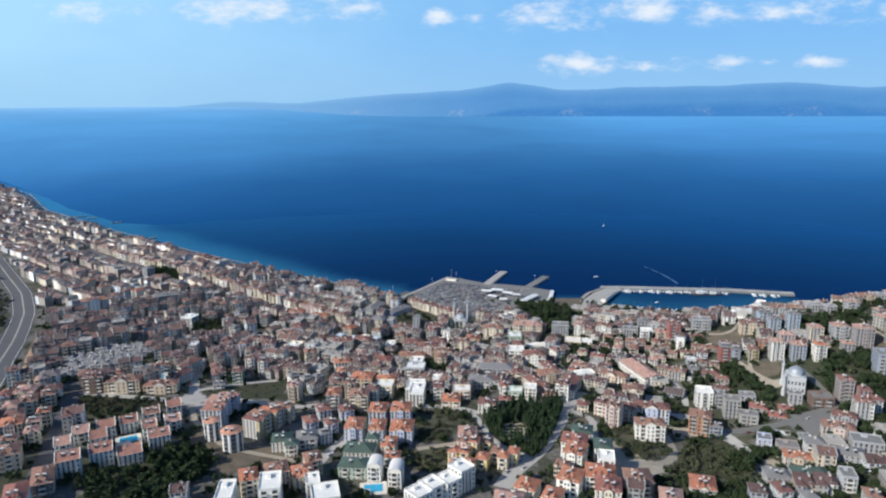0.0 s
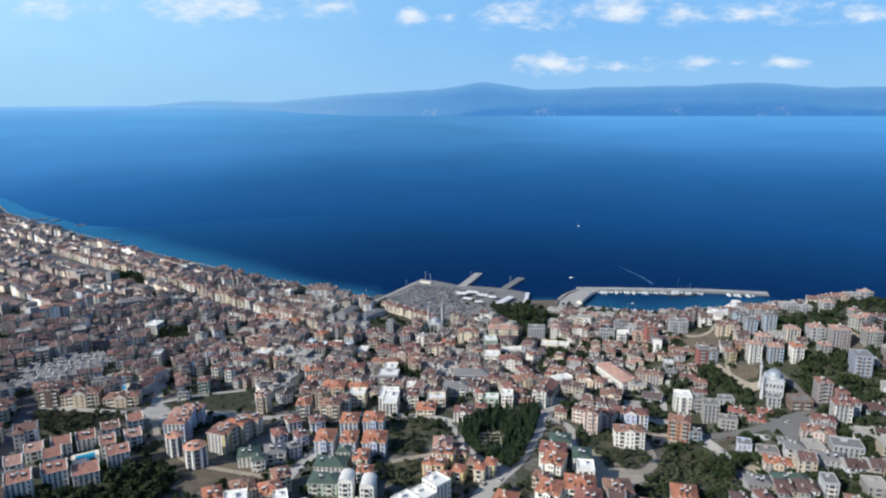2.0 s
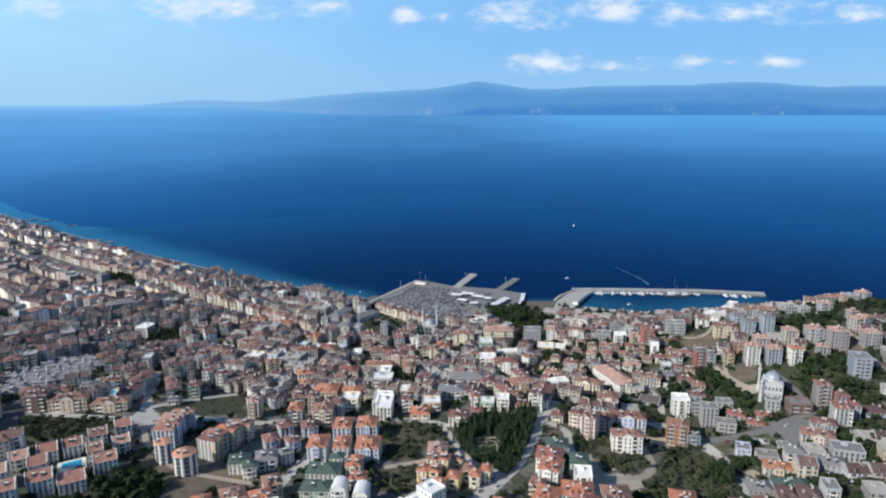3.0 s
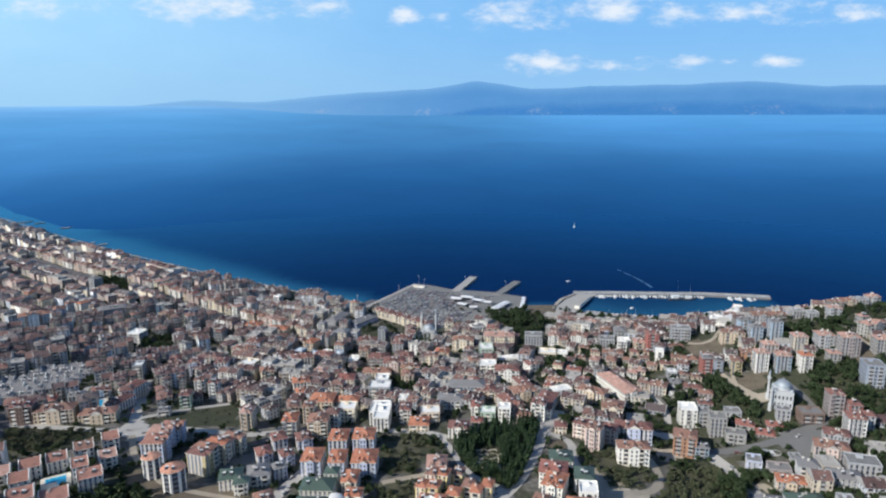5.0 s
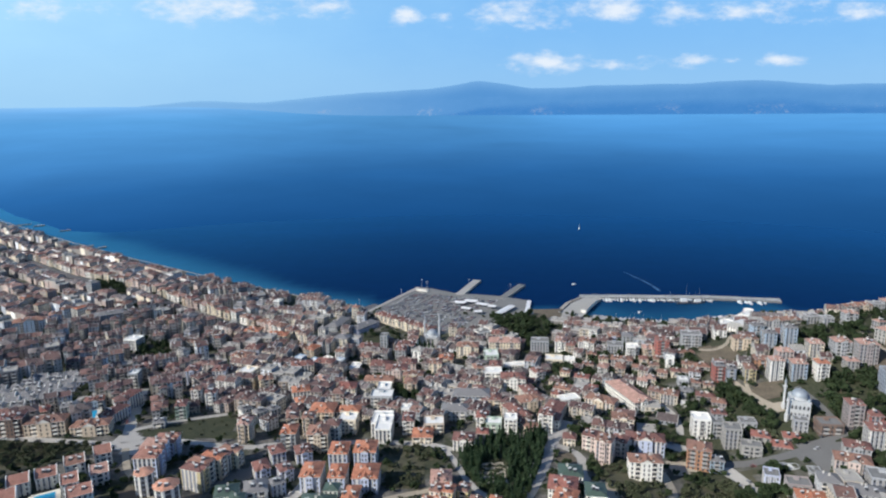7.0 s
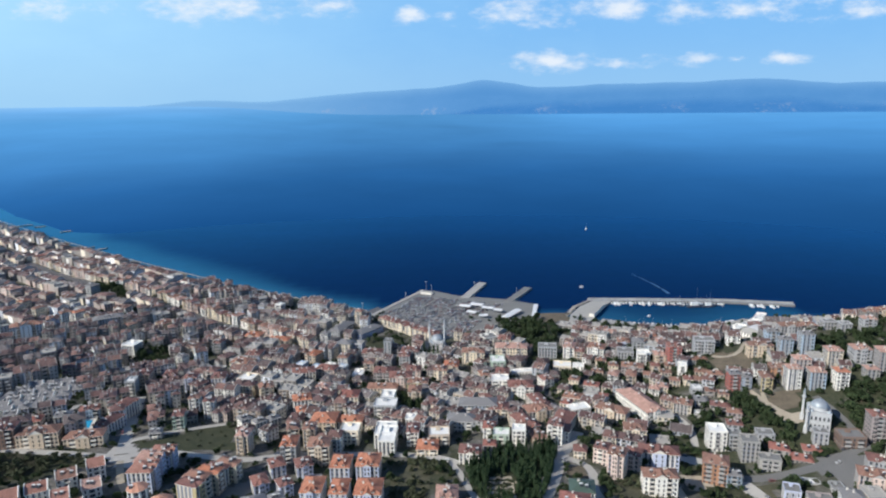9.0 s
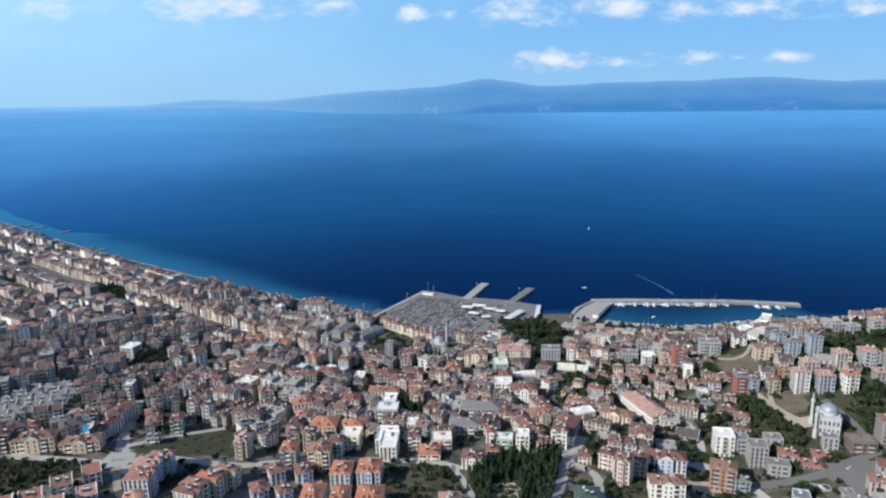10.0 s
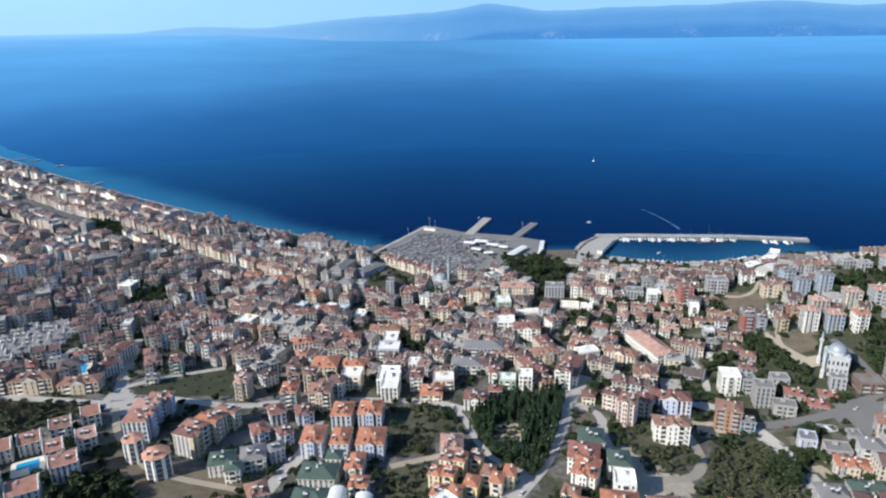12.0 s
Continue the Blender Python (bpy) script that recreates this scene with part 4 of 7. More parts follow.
def flat_roof(s, w, d, z, slot, trim):
    """A flat roof: deck, parapet all round and a stair head."""
    x, y = w / 2 + 0.1, d / 2 + 0.1
    s.box(-x, -y, z - 0.1, x, y, z + 0.12, slot)
    for ax, ay, bx, by in ((-x, -y, x, -y + 0.25), (-x, y - 0.25, x, y), (-x, -y + 0.25, -x + 0.25, y - 0.25), (x - 0.25, -y + 0.25, x, y - 0.25)):
        s.box(ax, ay, z + 0.12, bx, by, z + 0.95, trim)
    s.box(-w * 0.16, d * 0.12, z + 0.12, w * 0.04, d * 0.32, z + 1.9, trim)


def vault_roof(s, w, d, z, slot, trim):
    """A barrel vault from front to back, over an arched gable."""
    k, x, y = 10, w / 2 + 0.2, d / 2 + 0.3
    arc = [(x * math.cos(math.pi * i / k), z + x * 0.62 * math.sin(math.pi * i / k)) for i in range(k + 1)]
    for (ax, az), (bx, bz) in zip(arc, arc[1:]):
        s.face([(ax, -y, az), (ax, y, az), (bx, y, bz), (bx, -y, bz)], slot)
    s.face([(px, -y + 0.3, pz) for px, pz in arc], trim)
    s.face([(px, y - 0.3, pz) for px, pz in reversed(arc)], trim)
    s.box(-x, -y, z - 0.3, x, y, z, trim)


def octagon_roof(s, r, z, slot, trim):
    s.ring(0, 0, [(r + 0.6, z - 0.25), (r + 0.6, z)], 8, trim)
    s.ring(0, 0, [(r + 0.62, z + 0.01), (r * 0.35, z + r * 0.36), (0.05, z + r * 0.46)], 8, slot)


def dormer_shape():
    """A small dormer: cheeks, window and pitched lid, facing -y."""
    s = Shape()
    s.box(-0.8, -0.9, -1.0, 0.8, 1.4, 0.9, 0)
    s.solid([(-1.0, -1.15, 0.85), (1.0, -1.15, 0.85), (1.0, 1.5, 0.85), (-1.0, 1.5, 0.85), (0, -1.15, 1.5), (0, 1.5, 1.5)], [(0, 1, 4), (1, 2, 5, 4), (2, 3, 5), (3, 0, 4, 5)], 1)
    s.face([(-0.5, -0.94, 0.0), (0.5, -0.94, 0.0), (0.5, -0.94, 0.75), (-0.5, -0.94, 0.75)], 2)
    return s


def chimney_shape():
    s = Shape()
    s.box(-0.45, -0.35, -0.6, 0.45, 0.35, 1.3, 0)
    s.box(-0.6, -0.5, 1.3, 0.6, 0.5, 1.45, 1)
    return s.mesh("chimney", [TRIM, CONCRETE])


def heater_shape():
    """A roof-top solar heater: white tank on a stand and two tilted panels."""
    s = Shape()
    s.box(-1.0, 0.1, 0.9, 1.0, 0.65, 1.45, 0)
    s.box(-0.9, 0.2, -0.6, -0.8, 0.5, 0.9, 1)
    s.box(0.8, 0.2, -0.6, 0.9, 0.5, 0.9, 1)
    for x in (-0.95, 0.05):
        s.solid([(x, -1.3, 0.0), (x + 0.9, -1.3, 0.0), (x + 0.9, 0.1, 0.9), (x, 0.1, 0.9), (x, -1.3, -0.1), (x + 0.9, -1.3, -0.1), (x + 0.9, 0.1, 0.8), (x, 0.1, 0.8)],
                [(0, 1, 2, 3), (7, 6, 5, 4), (0, 4, 5, 1), (1, 5, 6, 2), (2, 6, 7, 3), (3, 7, 4, 0)], 2)
    return s.mesh("solar_heater", [WHITE_METAL, METAL, GLASS])


ROOF_WORDS = {"orange_tiles": "orange tiled roof", "dark_red_tiles": "dark red tiled roof", "red_tiles": "red tiled roof", "pink_tiles": "pale pink tiled roof", "brown_tiles": "brown tiled roof",
              "rust_tiles": "rust-red tiled roof", "octagon": "salmon tiled octagonal roof", "grey_sheet": "dark grey sheet roof", "green_sheet": "green sheet roof", "flat": "flat white roof", "grey_flat": "flat grey concrete roof", "vault": "white barrel-vaulted roof"}
WALL_WORDS = {"lav": "pale lavender", "white": "white", "cream": "cream", "tan": "tan", "pink": "pinkish", "yellow": "yellow", "grey": "grey", "red": "red", "chalk": "off-white", "sand": "sand-coloured", "slate": "blue-grey", "rose": "dusty pink", "haze": "pale blue-grey", "ochre": "ochre", "clay": "clay-coloured", "blue": "light blue", "orange": "orange-brown", "green": "pale green", "brown": "brown"}
NUMBER = {1: "single-storey", 2: "two-storey", 3: "three-storey", 4: "four-storey", 5: "five-storey", 6: "six-storey"}
FOOTPRINTS = []
chance = random.Random(7)
# open ground kept for pools and mosques: place, reach along and across
FOOTPRINTS += [(-217, 400, 9, 9), (-254, 523, 13, 13), (-49, 348, 8, 8), (262, 483, 15, 13), (7, 711, 12, 11), (150, 462, 9, 9), (-156, 440, 7, 7)]


def house(x, y, w, d, n, yaw, roof, wall, gable=False):
    """One building with its walls, roof, windows and balconies."""
    name = "house" if n <= 3 else "apartment_building"
    label = f"{NUMBER[n]} {WALL_WORDS[wall]} {'house' if n <= 3 else 'apartment building'} with {ROOF_WORDS[roof]}"
    corners = [(x + px * math.cos(radians(yaw)) - py * math.sin(radians(yaw)), y + px * math.sin(radians(yaw)) + py * math.cos(radians(yaw))) for px in (-w / 2, w / 2) for py in (-d / 2, d / 2)]
    base = min(ground(*c) for c in corners)
    root = thing(name, x, y, base, yaw, label, "house" if n <= 3 else "apartment building")
    FOOTPRINTS.append((x, y, max(w, d) / 2 + 1.0, min(w, d) / 2 + 1.0))
    paint, cover = WALLS[wall], ROOFS[roof]
    octagon = roof == "octagon"
    single = y < 432 and abs(x) < 260
    railed = (int(abs(x) * 3 + abs(y)) % 5 < 3) and wall not in ("lav",)

    bay = None
    if not octagon and not gable and roof.endswith("tiles") and w >= 8 and n >= 3 and int(abs(x) * 7 + abs(y) * 3) % 3:
        bay = (0.0, w * 0.34) if not railed or w >= 13 else (-w * 0.33, w * 0.28)

    def make_wall():
        s = Shape()
        if octagon:
            s.ring(0, 0, [(w / 2, -4), (w / 2, 3.0 * n)], 8, 0)
            for k in range(8):
                rot = Matrix.Rotation(radians(22.5 + 45 * k), 4, "Z")
                r, half = w / 2 * 0.924 + 0.03, w * 0.115
                s.face([tuple(rot @ Vector(p)) for p in ((r, -half, 0.3), (r, half, 0.3), (r, half, 3.0 * n - 0.4), (r, -half, 3.0 * n - 0.4))], 3)
                for f in range(n):
                    z, q = 3.0 * f + 0.7, r + 0.03
                    s.face([tuple(rot @ Vector(p)) for p in ((q, -half, z), (q, half, z), (q, half, z + 2.0), (q, -half, z + 2.0))], 2)
        else:
            wall_shape(s, w, d, n)
            s.box(-w / 2 - 0.06, -d / 2 - 0.06, 2.85, w / 2 + 0.06, d / 2 + 0.06, 3.05, 1)
            add_openings(s, w, d, n, 1, 2, "b" if single else "flrb", railed)
            if n >= 3 and not railed:
                piers(s, w, d, n, 1)
            if bay:
                bx, bw = bay
                s.box(bx - bw / 2, -d / 2 - 1.5, -4, bx + bw / 2, -d / 2, 3.0 * n + 0.6, 0, False)
                for f in range(n):
                    for px in (bx - bw * 0.22, bx + bw * 0.22):
                        s.face([(px - 0.45, -d / 2 - 1.54, 3.0 * f + 0.6), (px + 0.45, -d / 2 - 1.54, 3.0 * f + 0.6), (px + 0.45, -d / 2 - 1.54, 3.0 * f + 2.4), (px - 0.45, -d / 2 - 1.54, 3.0 * f + 2.4)], 2)
        return s.mesh("wall", [TOWN_WALL_THING, TRIM, GLASS, SPANDREL])

    me = once(("wall", w, d, n, octagon, single, railed, bay), make_wall)
    edge = GREY_TRIM if x > 150 or y > 620 else TRIM
    part("wall", me, root, mats=[paint, edge, GLASS, SPANDREL])

    def make_roof():
        s = Shape()
        if octagon:
            octagon_roof(s, w / 2, 3.0 * n, 0, 1)
        elif roof.endswith("flat"):
            flat_roof(s, w, d, 3.0 * n, 0, 1)
        elif roof == "vault":
            vault_roof(s, w, d, 3.0 * n, 0, 1)
        elif gable:
            gable_roof(s, w, d, 3.0 * n, 0, 1, 1)
        else:
            hip_roof(s, w, d, 3.0 * n, 0, 1)
            if bay:
                bx, half, z, y0 = bay[0], bay[1] / 2 + 0.4, 3.0 * n + 0.55, -d / 2 - 1.9
                top, back = z + half * 0.6, -d / 2 + half * 0.6 / 0.42 + 1.2
                s.solid([(bx - half, y0, z), (bx + half, y0, z), (bx + half, back, z), (bx - half, back, z), (bx, y0, top), (bx, back, top)], [(3, 0, 4, 5), (1, 2, 5, 4)], 0)
                s.solid([(bx - half, y0 + 0.3, z), (bx + half, y0 + 0.3, z), (bx, y0 + 0.3, top)], [(0, 1, 2)], 1)
        return s.mesh("roof", [TOWN_ROOF_THING, TRIM])

    kind = "vault" if roof == "vault" else "octagon" if octagon else "flat" if roof.endswith("flat") else "gable" if gable else "hip"
    me = once(("roof", w, d, n, kind, bay), make_roof)
    part("roof", me, root, mats=[cover, paint if gable or roof.endswith("flat") else edge], label=ROOF_WORDS[roof])
    if single and not octagon:
        pane = once("window", window_shape)
        bays = [] if not railed else [0.0] if w < 12 else [-w / 4, w / 4]
        for px, pz in openings(w, n, bays):
            if not bay or abs(px - bay[0]) > bay[1] / 2 + 0.4:
                part("window", pane, root, px, -d / 2, pz)
        side = 1 if x + 0.3 * w * math.sin(radians(yaw)) < 0 else -1
        for px, pz in openings(d, n, []):
            part("window", pane, root, side * w / 2, px * side, pz, 90 * side)
        ledge = once(("balcony", 3.4), lambda: balcony_shape(3.4))
        for b in bays:
            for k in range(1, n):
                shelf = part("balcony", ledge, root, b, -d / 2, 3.0 * k)
                part("balcony_door", once("balcony door", lambda: balcony_door_shape(3.4)), shelf)
    rise = 3.0 * n
    if roof not in ("flat", "grey_flat", "octagon", "vault"):
        if w > 9.5 and not gable and n > 2 and roof.endswith("tiles"):
            lid = once(("dormer", roof), lambda: dormer_shape().mesh("dormer", [TRIM, cover, GLASS]))
            for px in (-w * 0.2, w * 0.2):
                part("dormer", lid, root, px, -d / 2 + 1.5, rise + 0.42 * 2.1)
        for _ in range(1 + (w > 11)):
            px, py = chance.uniform(-w * 0.25, w * 0.25), chance.uniform(-d * 0.2, d * 0.2)
            top = 0.42 * min(w / 2 + 0.6 - abs(px), d / 2 + 0.6 - abs(py))
            part("chimney", once("chimney", chimney_shape), root, px, py, rise + top)
    for px, py in ((chance.uniform(-w * 0.35, -w * 0.05), -d * 0.2), (chance.uniform(w * 0.05, w * 0.35), -d * 0.25))[: 0 if roof in ("vault", "flat", "grey_flat") else chance.choice((0, 1, 2, 2))]:
        top = 0.42 * min(w / 2 + 0.6 - abs(px), d / 2 + 0.6 - abs(py))
        if octagon:
            top = 1.5
        part("solar_heater", once("heater", heater_shape), root, px, py, rise + top, -yaw)
    return root


house(-70, 421, 12, 17, 4, -3, "orange_tiles", "lav")
house(-54, 418, 10, 16, 4, -3, "orange_tiles", "lav")
house(-37, 417, 15, 17, 4, -3, "orange_tiles", "lav")
house(-57, 450, 12, 16, 4, -3, "orange_tiles", "lav")
house(-40, 451, 14, 16, 4, -3, "orange_tiles", "lav")
house(-99, 456, 9, 12, 3, 25, "dark_red_tiles", "lav")
house(-82, 456, 10, 12, 3, 20, "dark_red_tiles", "lav")
house(-104, 433, 9, 12, 3, 25, "dark_red_tiles", "lav")
house(-89, 431, 8, 10, 3, 30, "dark_red_tiles", "lav")
house(-90, 413, 8, 8, 3, 30, "grey_sheet", "lav")
house(-101, 407, 13, 14, 3, 15, "grey_sheet", "white")
house(-108, 393, 8, 8, 3, 10, "green_sheet", "white")
house(-209, 450, 10, 13, 3, 28, "rust_tiles", "white", True)
house(-219, 435, 11, 13, 3, 28, "brown_tiles", "white", True)
house(-199, 424, 10, 13, 3, 28, "pink_tiles", "white", True)
house(-207, 406, 9, 13, 4, 28, "rust_tiles", "white", True)
house(-195, 393, 13, 13, 4, 28, "rust_tiles", "white", True)
house(-227, 418, 11, 13, 3, 28, "rust_tiles", "white", True)
house(-238, 409, 11, 13, 3, 28, "rust_tiles", "white", True)
house(-205, 373, 14, 14, 3, 28, "rust_tiles", "white", True)
house(-249, 398, 10, 13, 3, 28, "pink_tiles", "white", True)
house(-231, 386, 10, 13, 4, 28, "rust_tiles", "white", True)
house(-220, 368, 13, 14, 4, 28, "rust_tiles", "white", True)
house(-247, 374, 9, 13, 4, 28, "pink_tiles", "white", True)
house(-233, 355, 13, 14, 4, 28, "rust_tiles", "white", True)
house(-166, 410, 11, 14, 5, -10, "octagon", "white")
house(-148, 396, 14, 15, 5, 5, "octagon", "white")
house(-257, 541, 14, 10, 3, 18, "dark_red_tiles", "blue")
house(-269, 527, 11, 10, 3, 18, "grey_sheet", "white")
house(-232, 518, 11, 20, 3, -18, "dark_red_tiles", "lav")
house(-233, 544, 11, 20, 4, -18, "dark_red_tiles", "white")
house(-185, 526, 8, 12, 4, 10, "dark_red_tiles", "green")
house(-182, 552, 8, 8, 5, 5, "brown_tiles", "white")
house(-169, 546, 8, 8, 5, 5, "dark_red_tiles", "white")
house(-248, 593, 8, 11, 5, 5, "flat", "grey")
house(-194, 505, 8, 8, 2, 10, "grey_sheet", "grey")
house(-127, 487, 8, 12, 5, -5, "pink_tiles", "tan")
house(-138, 526, 8, 8, 3, 40, "grey_sheet", "white")
house(-126, 521, 8, 8, 3, 40, "grey_sheet", "white")
house(-117, 527, 8, 8, 3, 40, "grey_sheet", "grey")
house(-97, 501, 8, 14, 5, 10, "brown_tiles", "tan")
house(-94, 475, 10, 14, 5, 0, "orange_tiles", "grey")
house(-85, 499, 8, 11, 5, 0, "brown_tiles", "tan")
house(-74, 473, 14, 14, 5, 0, "brown_tiles", "tan")
house(-30, 489, 11, 22, 4, -4, "flat", "white")
house(-35, 567, 11, 24, 3, -4, "flat", "white")
house(-15, 523, 8, 9, 3, -4, "flat", "white")
house(-13, 498, 8, 14, 4, -4, "dark_red_tiles", "white")
house(-3, 483, 14, 14, 2, -4, "orange_tiles", "cream")
house(-13, 575, 10, 14, 4, -4, "brown_tiles", "tan")
house(-99, 544, 8, 12, 3, 20, "orange_tiles", "white")
house(-137, 590, 11, 12, 4, 20, "brown_tiles", "cream")
house(8, 413, 12, 15, 3, -3, "pink_tiles", "tan")
house(76, 381, 12, 16, 4, -25, "orange_tiles", "white")
house(78, 396, 16, 15, 4, -15, "red_tiles", "white")
house(67, 346, 13, 16, 4, -25, "orange_tiles", "white")
house(65, 365, 8, 8, 3, -25, "brown_tiles", "tan")
house(85, 351, 17, 16, 4, -12, "orange_tiles", "white")
house(86, 335, 14, 16, 4, -12, "red_tiles", "cream")
house(87, 417, 14, 14, 3, -10, "green_sheet", "white")
house(95, 389, 11, 14, 4, -10, "green_sheet", "white")
house(93, 371, 10, 12, 4, -10, "flat", "white")
house(41, 340, 12, 13, 3, -25, "orange_tiles", "cream")
house(54, 329, 10, 13, 3, -25, "orange_tiles", "cream")
house(29, 324, 16, 14, 3, -8, "pink_tiles", "cream")
house(-44, 397, 9, 14, 3, -5, "orange_tiles", "cream")
house(-40, 377, 9, 9, 3, -5, "orange_tiles", "white")
house(-49, 360, 8, 11, 4, -5, "vault", "white")
house(-36, 354, 8, 12, 4, -5, "vault", "white")
house(-62, 388, 19, 14, 3, -5, "green_sheet", "green")
house(-63, 366, 17, 12, 3, -5, "green_sheet", "green")
house(-55, 398, 8, 8, 4, -5, "green_sheet", "green")
house(-73, 326, 15, 16, 4, 15, "flat", "white")
house(-83, 340, 8, 12, 4, 15, "flat", "white")
house(-105, 331, 12, 18, 5, 12, "flat", "white")
house(-126, 319, 9, 18, 5, 8, "flat", "white")
house(-121, 343, 10, 14, 4, 20, "orange_tiles", "cream")
house(-107, 353, 13, 14, 4, 22, "brown_tiles", "tan")
house(-91, 351, 12, 14, 4, 22, "orange_tiles", "tan")
house(-89, 369, 10, 12, 4, 22, "brown_tiles", "tan")
house(-116, 401, 13, 13, 3, 10, "green_sheet", "white")
house(-237, 336, 11, 22, 3, 28, "brown_tiles", "brown")
house(-236, 311, 11, 20, 4, 28, "red_tiles", "lav")
house(-283, 403, 8, 8, 4, 25, "pink_tiles", "cream")
house(-286, 419, 8, 8, 4, 25, "orange_tiles", "cream")
house(-275, 388, 8, 10, 4, 25, "pink_tiles", "cream")
house(-325, 461, 15, 16, 4, 12, "pink_tiles", "tan")
house(-335, 502, 14, 16, 3, 20, "pink_tiles", "cream")
house(-335, 453, 8, 14, 4, 12, "dark_red_tiles", "lav")
house(-296, 400, 13, 14, 4, 25, "orange_tiles", "pink")
house(-281, 374, 8, 8, 4, 25, "brown_tiles", "cream")
house(161, 544, 16, 43, 3, 16, "pink_tiles", "white")
house(213, 596, 7, 8, 3, -14, "flat", "white")
house(188, 572, 9, 9, 2, -20, "pink_tiles", "cream")
house(192, 537, 13, 11, 3, -28, "brown_tiles", "cream")
house(211, 560, 8, 9, 2, -10, "flat", "chalk")
house(233, 577, 12, 9, 2, -8, "brown_tiles", "sand")
house(227, 591, 9, 8, 1, -20, "brown_tiles", "tan")
house(199, 595, 8, 8, 2, -14, "brown_tiles", "cream")
house(218, 531, 14, 9, 2, -24, "dark_red_tiles", "clay")
house(223, 519, 10, 9, 2, -18, "brown_tiles", "rose")
house(208, 543, 9, 9, 2, -18, "grey_sheet", "chalk")
house(226, 611, 8, 8, 2, -14, "brown_tiles", "sand")
house(201, 579, 8, 8, 2, -22, "brown_tiles", "tan")
house(211, 577, 7, 8, 2, -10, "dark_red_tiles", "cream")
house(236, 613, 9, 8, 1, -8, "brown_tiles", "cream")
house(217, 505, 10, 9, 2, -14, "dark_red_tiles", "chalk")
house(220, 579, 8, 8, 1, -30, "brown_tiles", "clay")
house(185, 595, 9, 8, 2, -20, "brown_tiles", "sand")
house(201, 528, 7, 7, 1, -20, "flat", "sand")
house(226, 545, 7, 8, 2, -10, "brown_tiles", "tan")
house(219, 553, 7, 8, 2, -16, "brown_tiles", "clay")
house(208, 612, 7, 8, 1, -10, "brown_tiles", "cream")
house(195, 611, 7, 8, 2, -8, "dark_red_tiles", "tan")
house(122, 597, 8, 9, 2, -24, "brown_tiles", "cream")
house(133, 583, 12, 9, 2, -20, "red_tiles", "sand")
house(132, 628, 10, 8, 2, -14, "flat", "white")
house(147, 619, 9, 8, 1, -10, "brown_tiles", "tan")
house(155, 639, 9, 8, 2, -14, "brown_tiles", "cream")
house(162, 623, 8, 8, 2, -10, "brown_tiles", "cream")
house(175, 610, 18, 11, 3, -18, "brown_tiles", "rose")
house(105, 549, 8, 9, 2, -26, "red_tiles", "cream")
house(136, 559, 8, 8, 2, -24, "red_tiles", "clay")
house(94, 511, 13, 30, 3, -28, "dark_red_tiles", "white")
house(83, 550, 11, 22, 3, 15, "dark_red_tiles", "tan")
house(43, 561, 8, 8, 3, 20, "dark_red_tiles", "tan")
house(67, 512, 11, 24, 3, 25, "dark_red_tiles", "tan")
house(233, 356, 8, 12, 4, -15, "grey_flat", "chalk")
house(188, 343, 8, 11, 4, 5, "dark_red_tiles", "chalk")
house(201, 338, 8, 8, 3, 5, "grey_sheet", "grey")
house(235, 335, 8, 10, 3, -15, "brown_tiles", "clay")
house(106, 347, 15, 16, 4, -4, "brown_tiles", "brown")
house(146, 352, 14, 16, 3, -15, "orange_tiles", "sand")
house(120, 330, 12, 14, 3, -15, "pink_tiles", "chalk")
house(62, 651, 13, 16, 3, 0, "flat", "green")
house(-436, 769, 30, 14, 5, 25, "brown_tiles", "blue")
house(-419, 790, 12, 13, 5, 25, "brown_tiles", "lav")
house(-422, 820, 8, 12, 4, -30, "brown_tiles", "blue")
house(-407, 821, 9, 13, 4, -30, "orange_tiles", "white")
house(-389, 811, 8, 8, 4, -30, "brown_tiles", "tan")
house(-357, 788, 30, 13, 5, 28, "grey_sheet", "blue")
house(-326, 772, 8, 11, 4, -30, "brown_tiles", "cream")
house(-367, 847, 15, 14, 3, -12, "brown_tiles", "white")
house(-496, 869, 8, 13, 4, -20, "orange_tiles", "cream")
house(-462, 840, 8, 14, 4, -30, "brown_tiles", "cream")
house(-547, 930, 21, 16, 4, -30, "pink_tiles", "pink")
house(-440, 925, 11, 13, 5, -30, "grey_sheet", "grey")
house(-451, 885, 13, 13, 4, -35, "brown_tiles", "grey")
house(-483, 899, 10, 13, 4, -35, "brown_tiles", "tan")
house(-290, 777, 12, 16, 4, -25, "brown_tiles", "tan")
house(-266, 781, 12, 16, 4, -25, "grey_sheet", "lav")
house(-251, 743, 8, 13, 3, -25, "grey_sheet", "lav")
house(-253, 702, 8, 8, 4, -30, "grey_sheet", "white")
house(-235, 672, 8, 8, 4, -30, "grey_sheet", "white")
house(-233, 701, 12, 15, 4, -10, "brown_tiles", "tan")
house(-212, 711, 8, 13, 4, -10, "dark_red_tiles", "grey")
house(-184, 738, 18, 14, 3, -10, "orange_tiles", "tan")
house(-154, 723, 21, 13, 3, -8, "orange_tiles", "cream")
house(-147, 699, 12, 12, 3, -8, "brown_tiles", "cream")
house(-168, 677, 14, 14, 4, -8, "dark_red_tiles", "lav")
house(-220, 832, 13, 14, 3, -30, "grey_sheet", "lav")
house(-194, 831, 10, 13, 4, -30, "grey_sheet", "blue")
house(-174, 822, 8, 8, 5, -30, "flat", "white")
house(-224, 863, 8, 8, 4, -30, "flat", "white")
house(-108, 729, 8, 8, 4, -20, "grey_sheet", "white")
house(-96, 766, 13, 34, 2, -22, "grey_sheet", "grey")
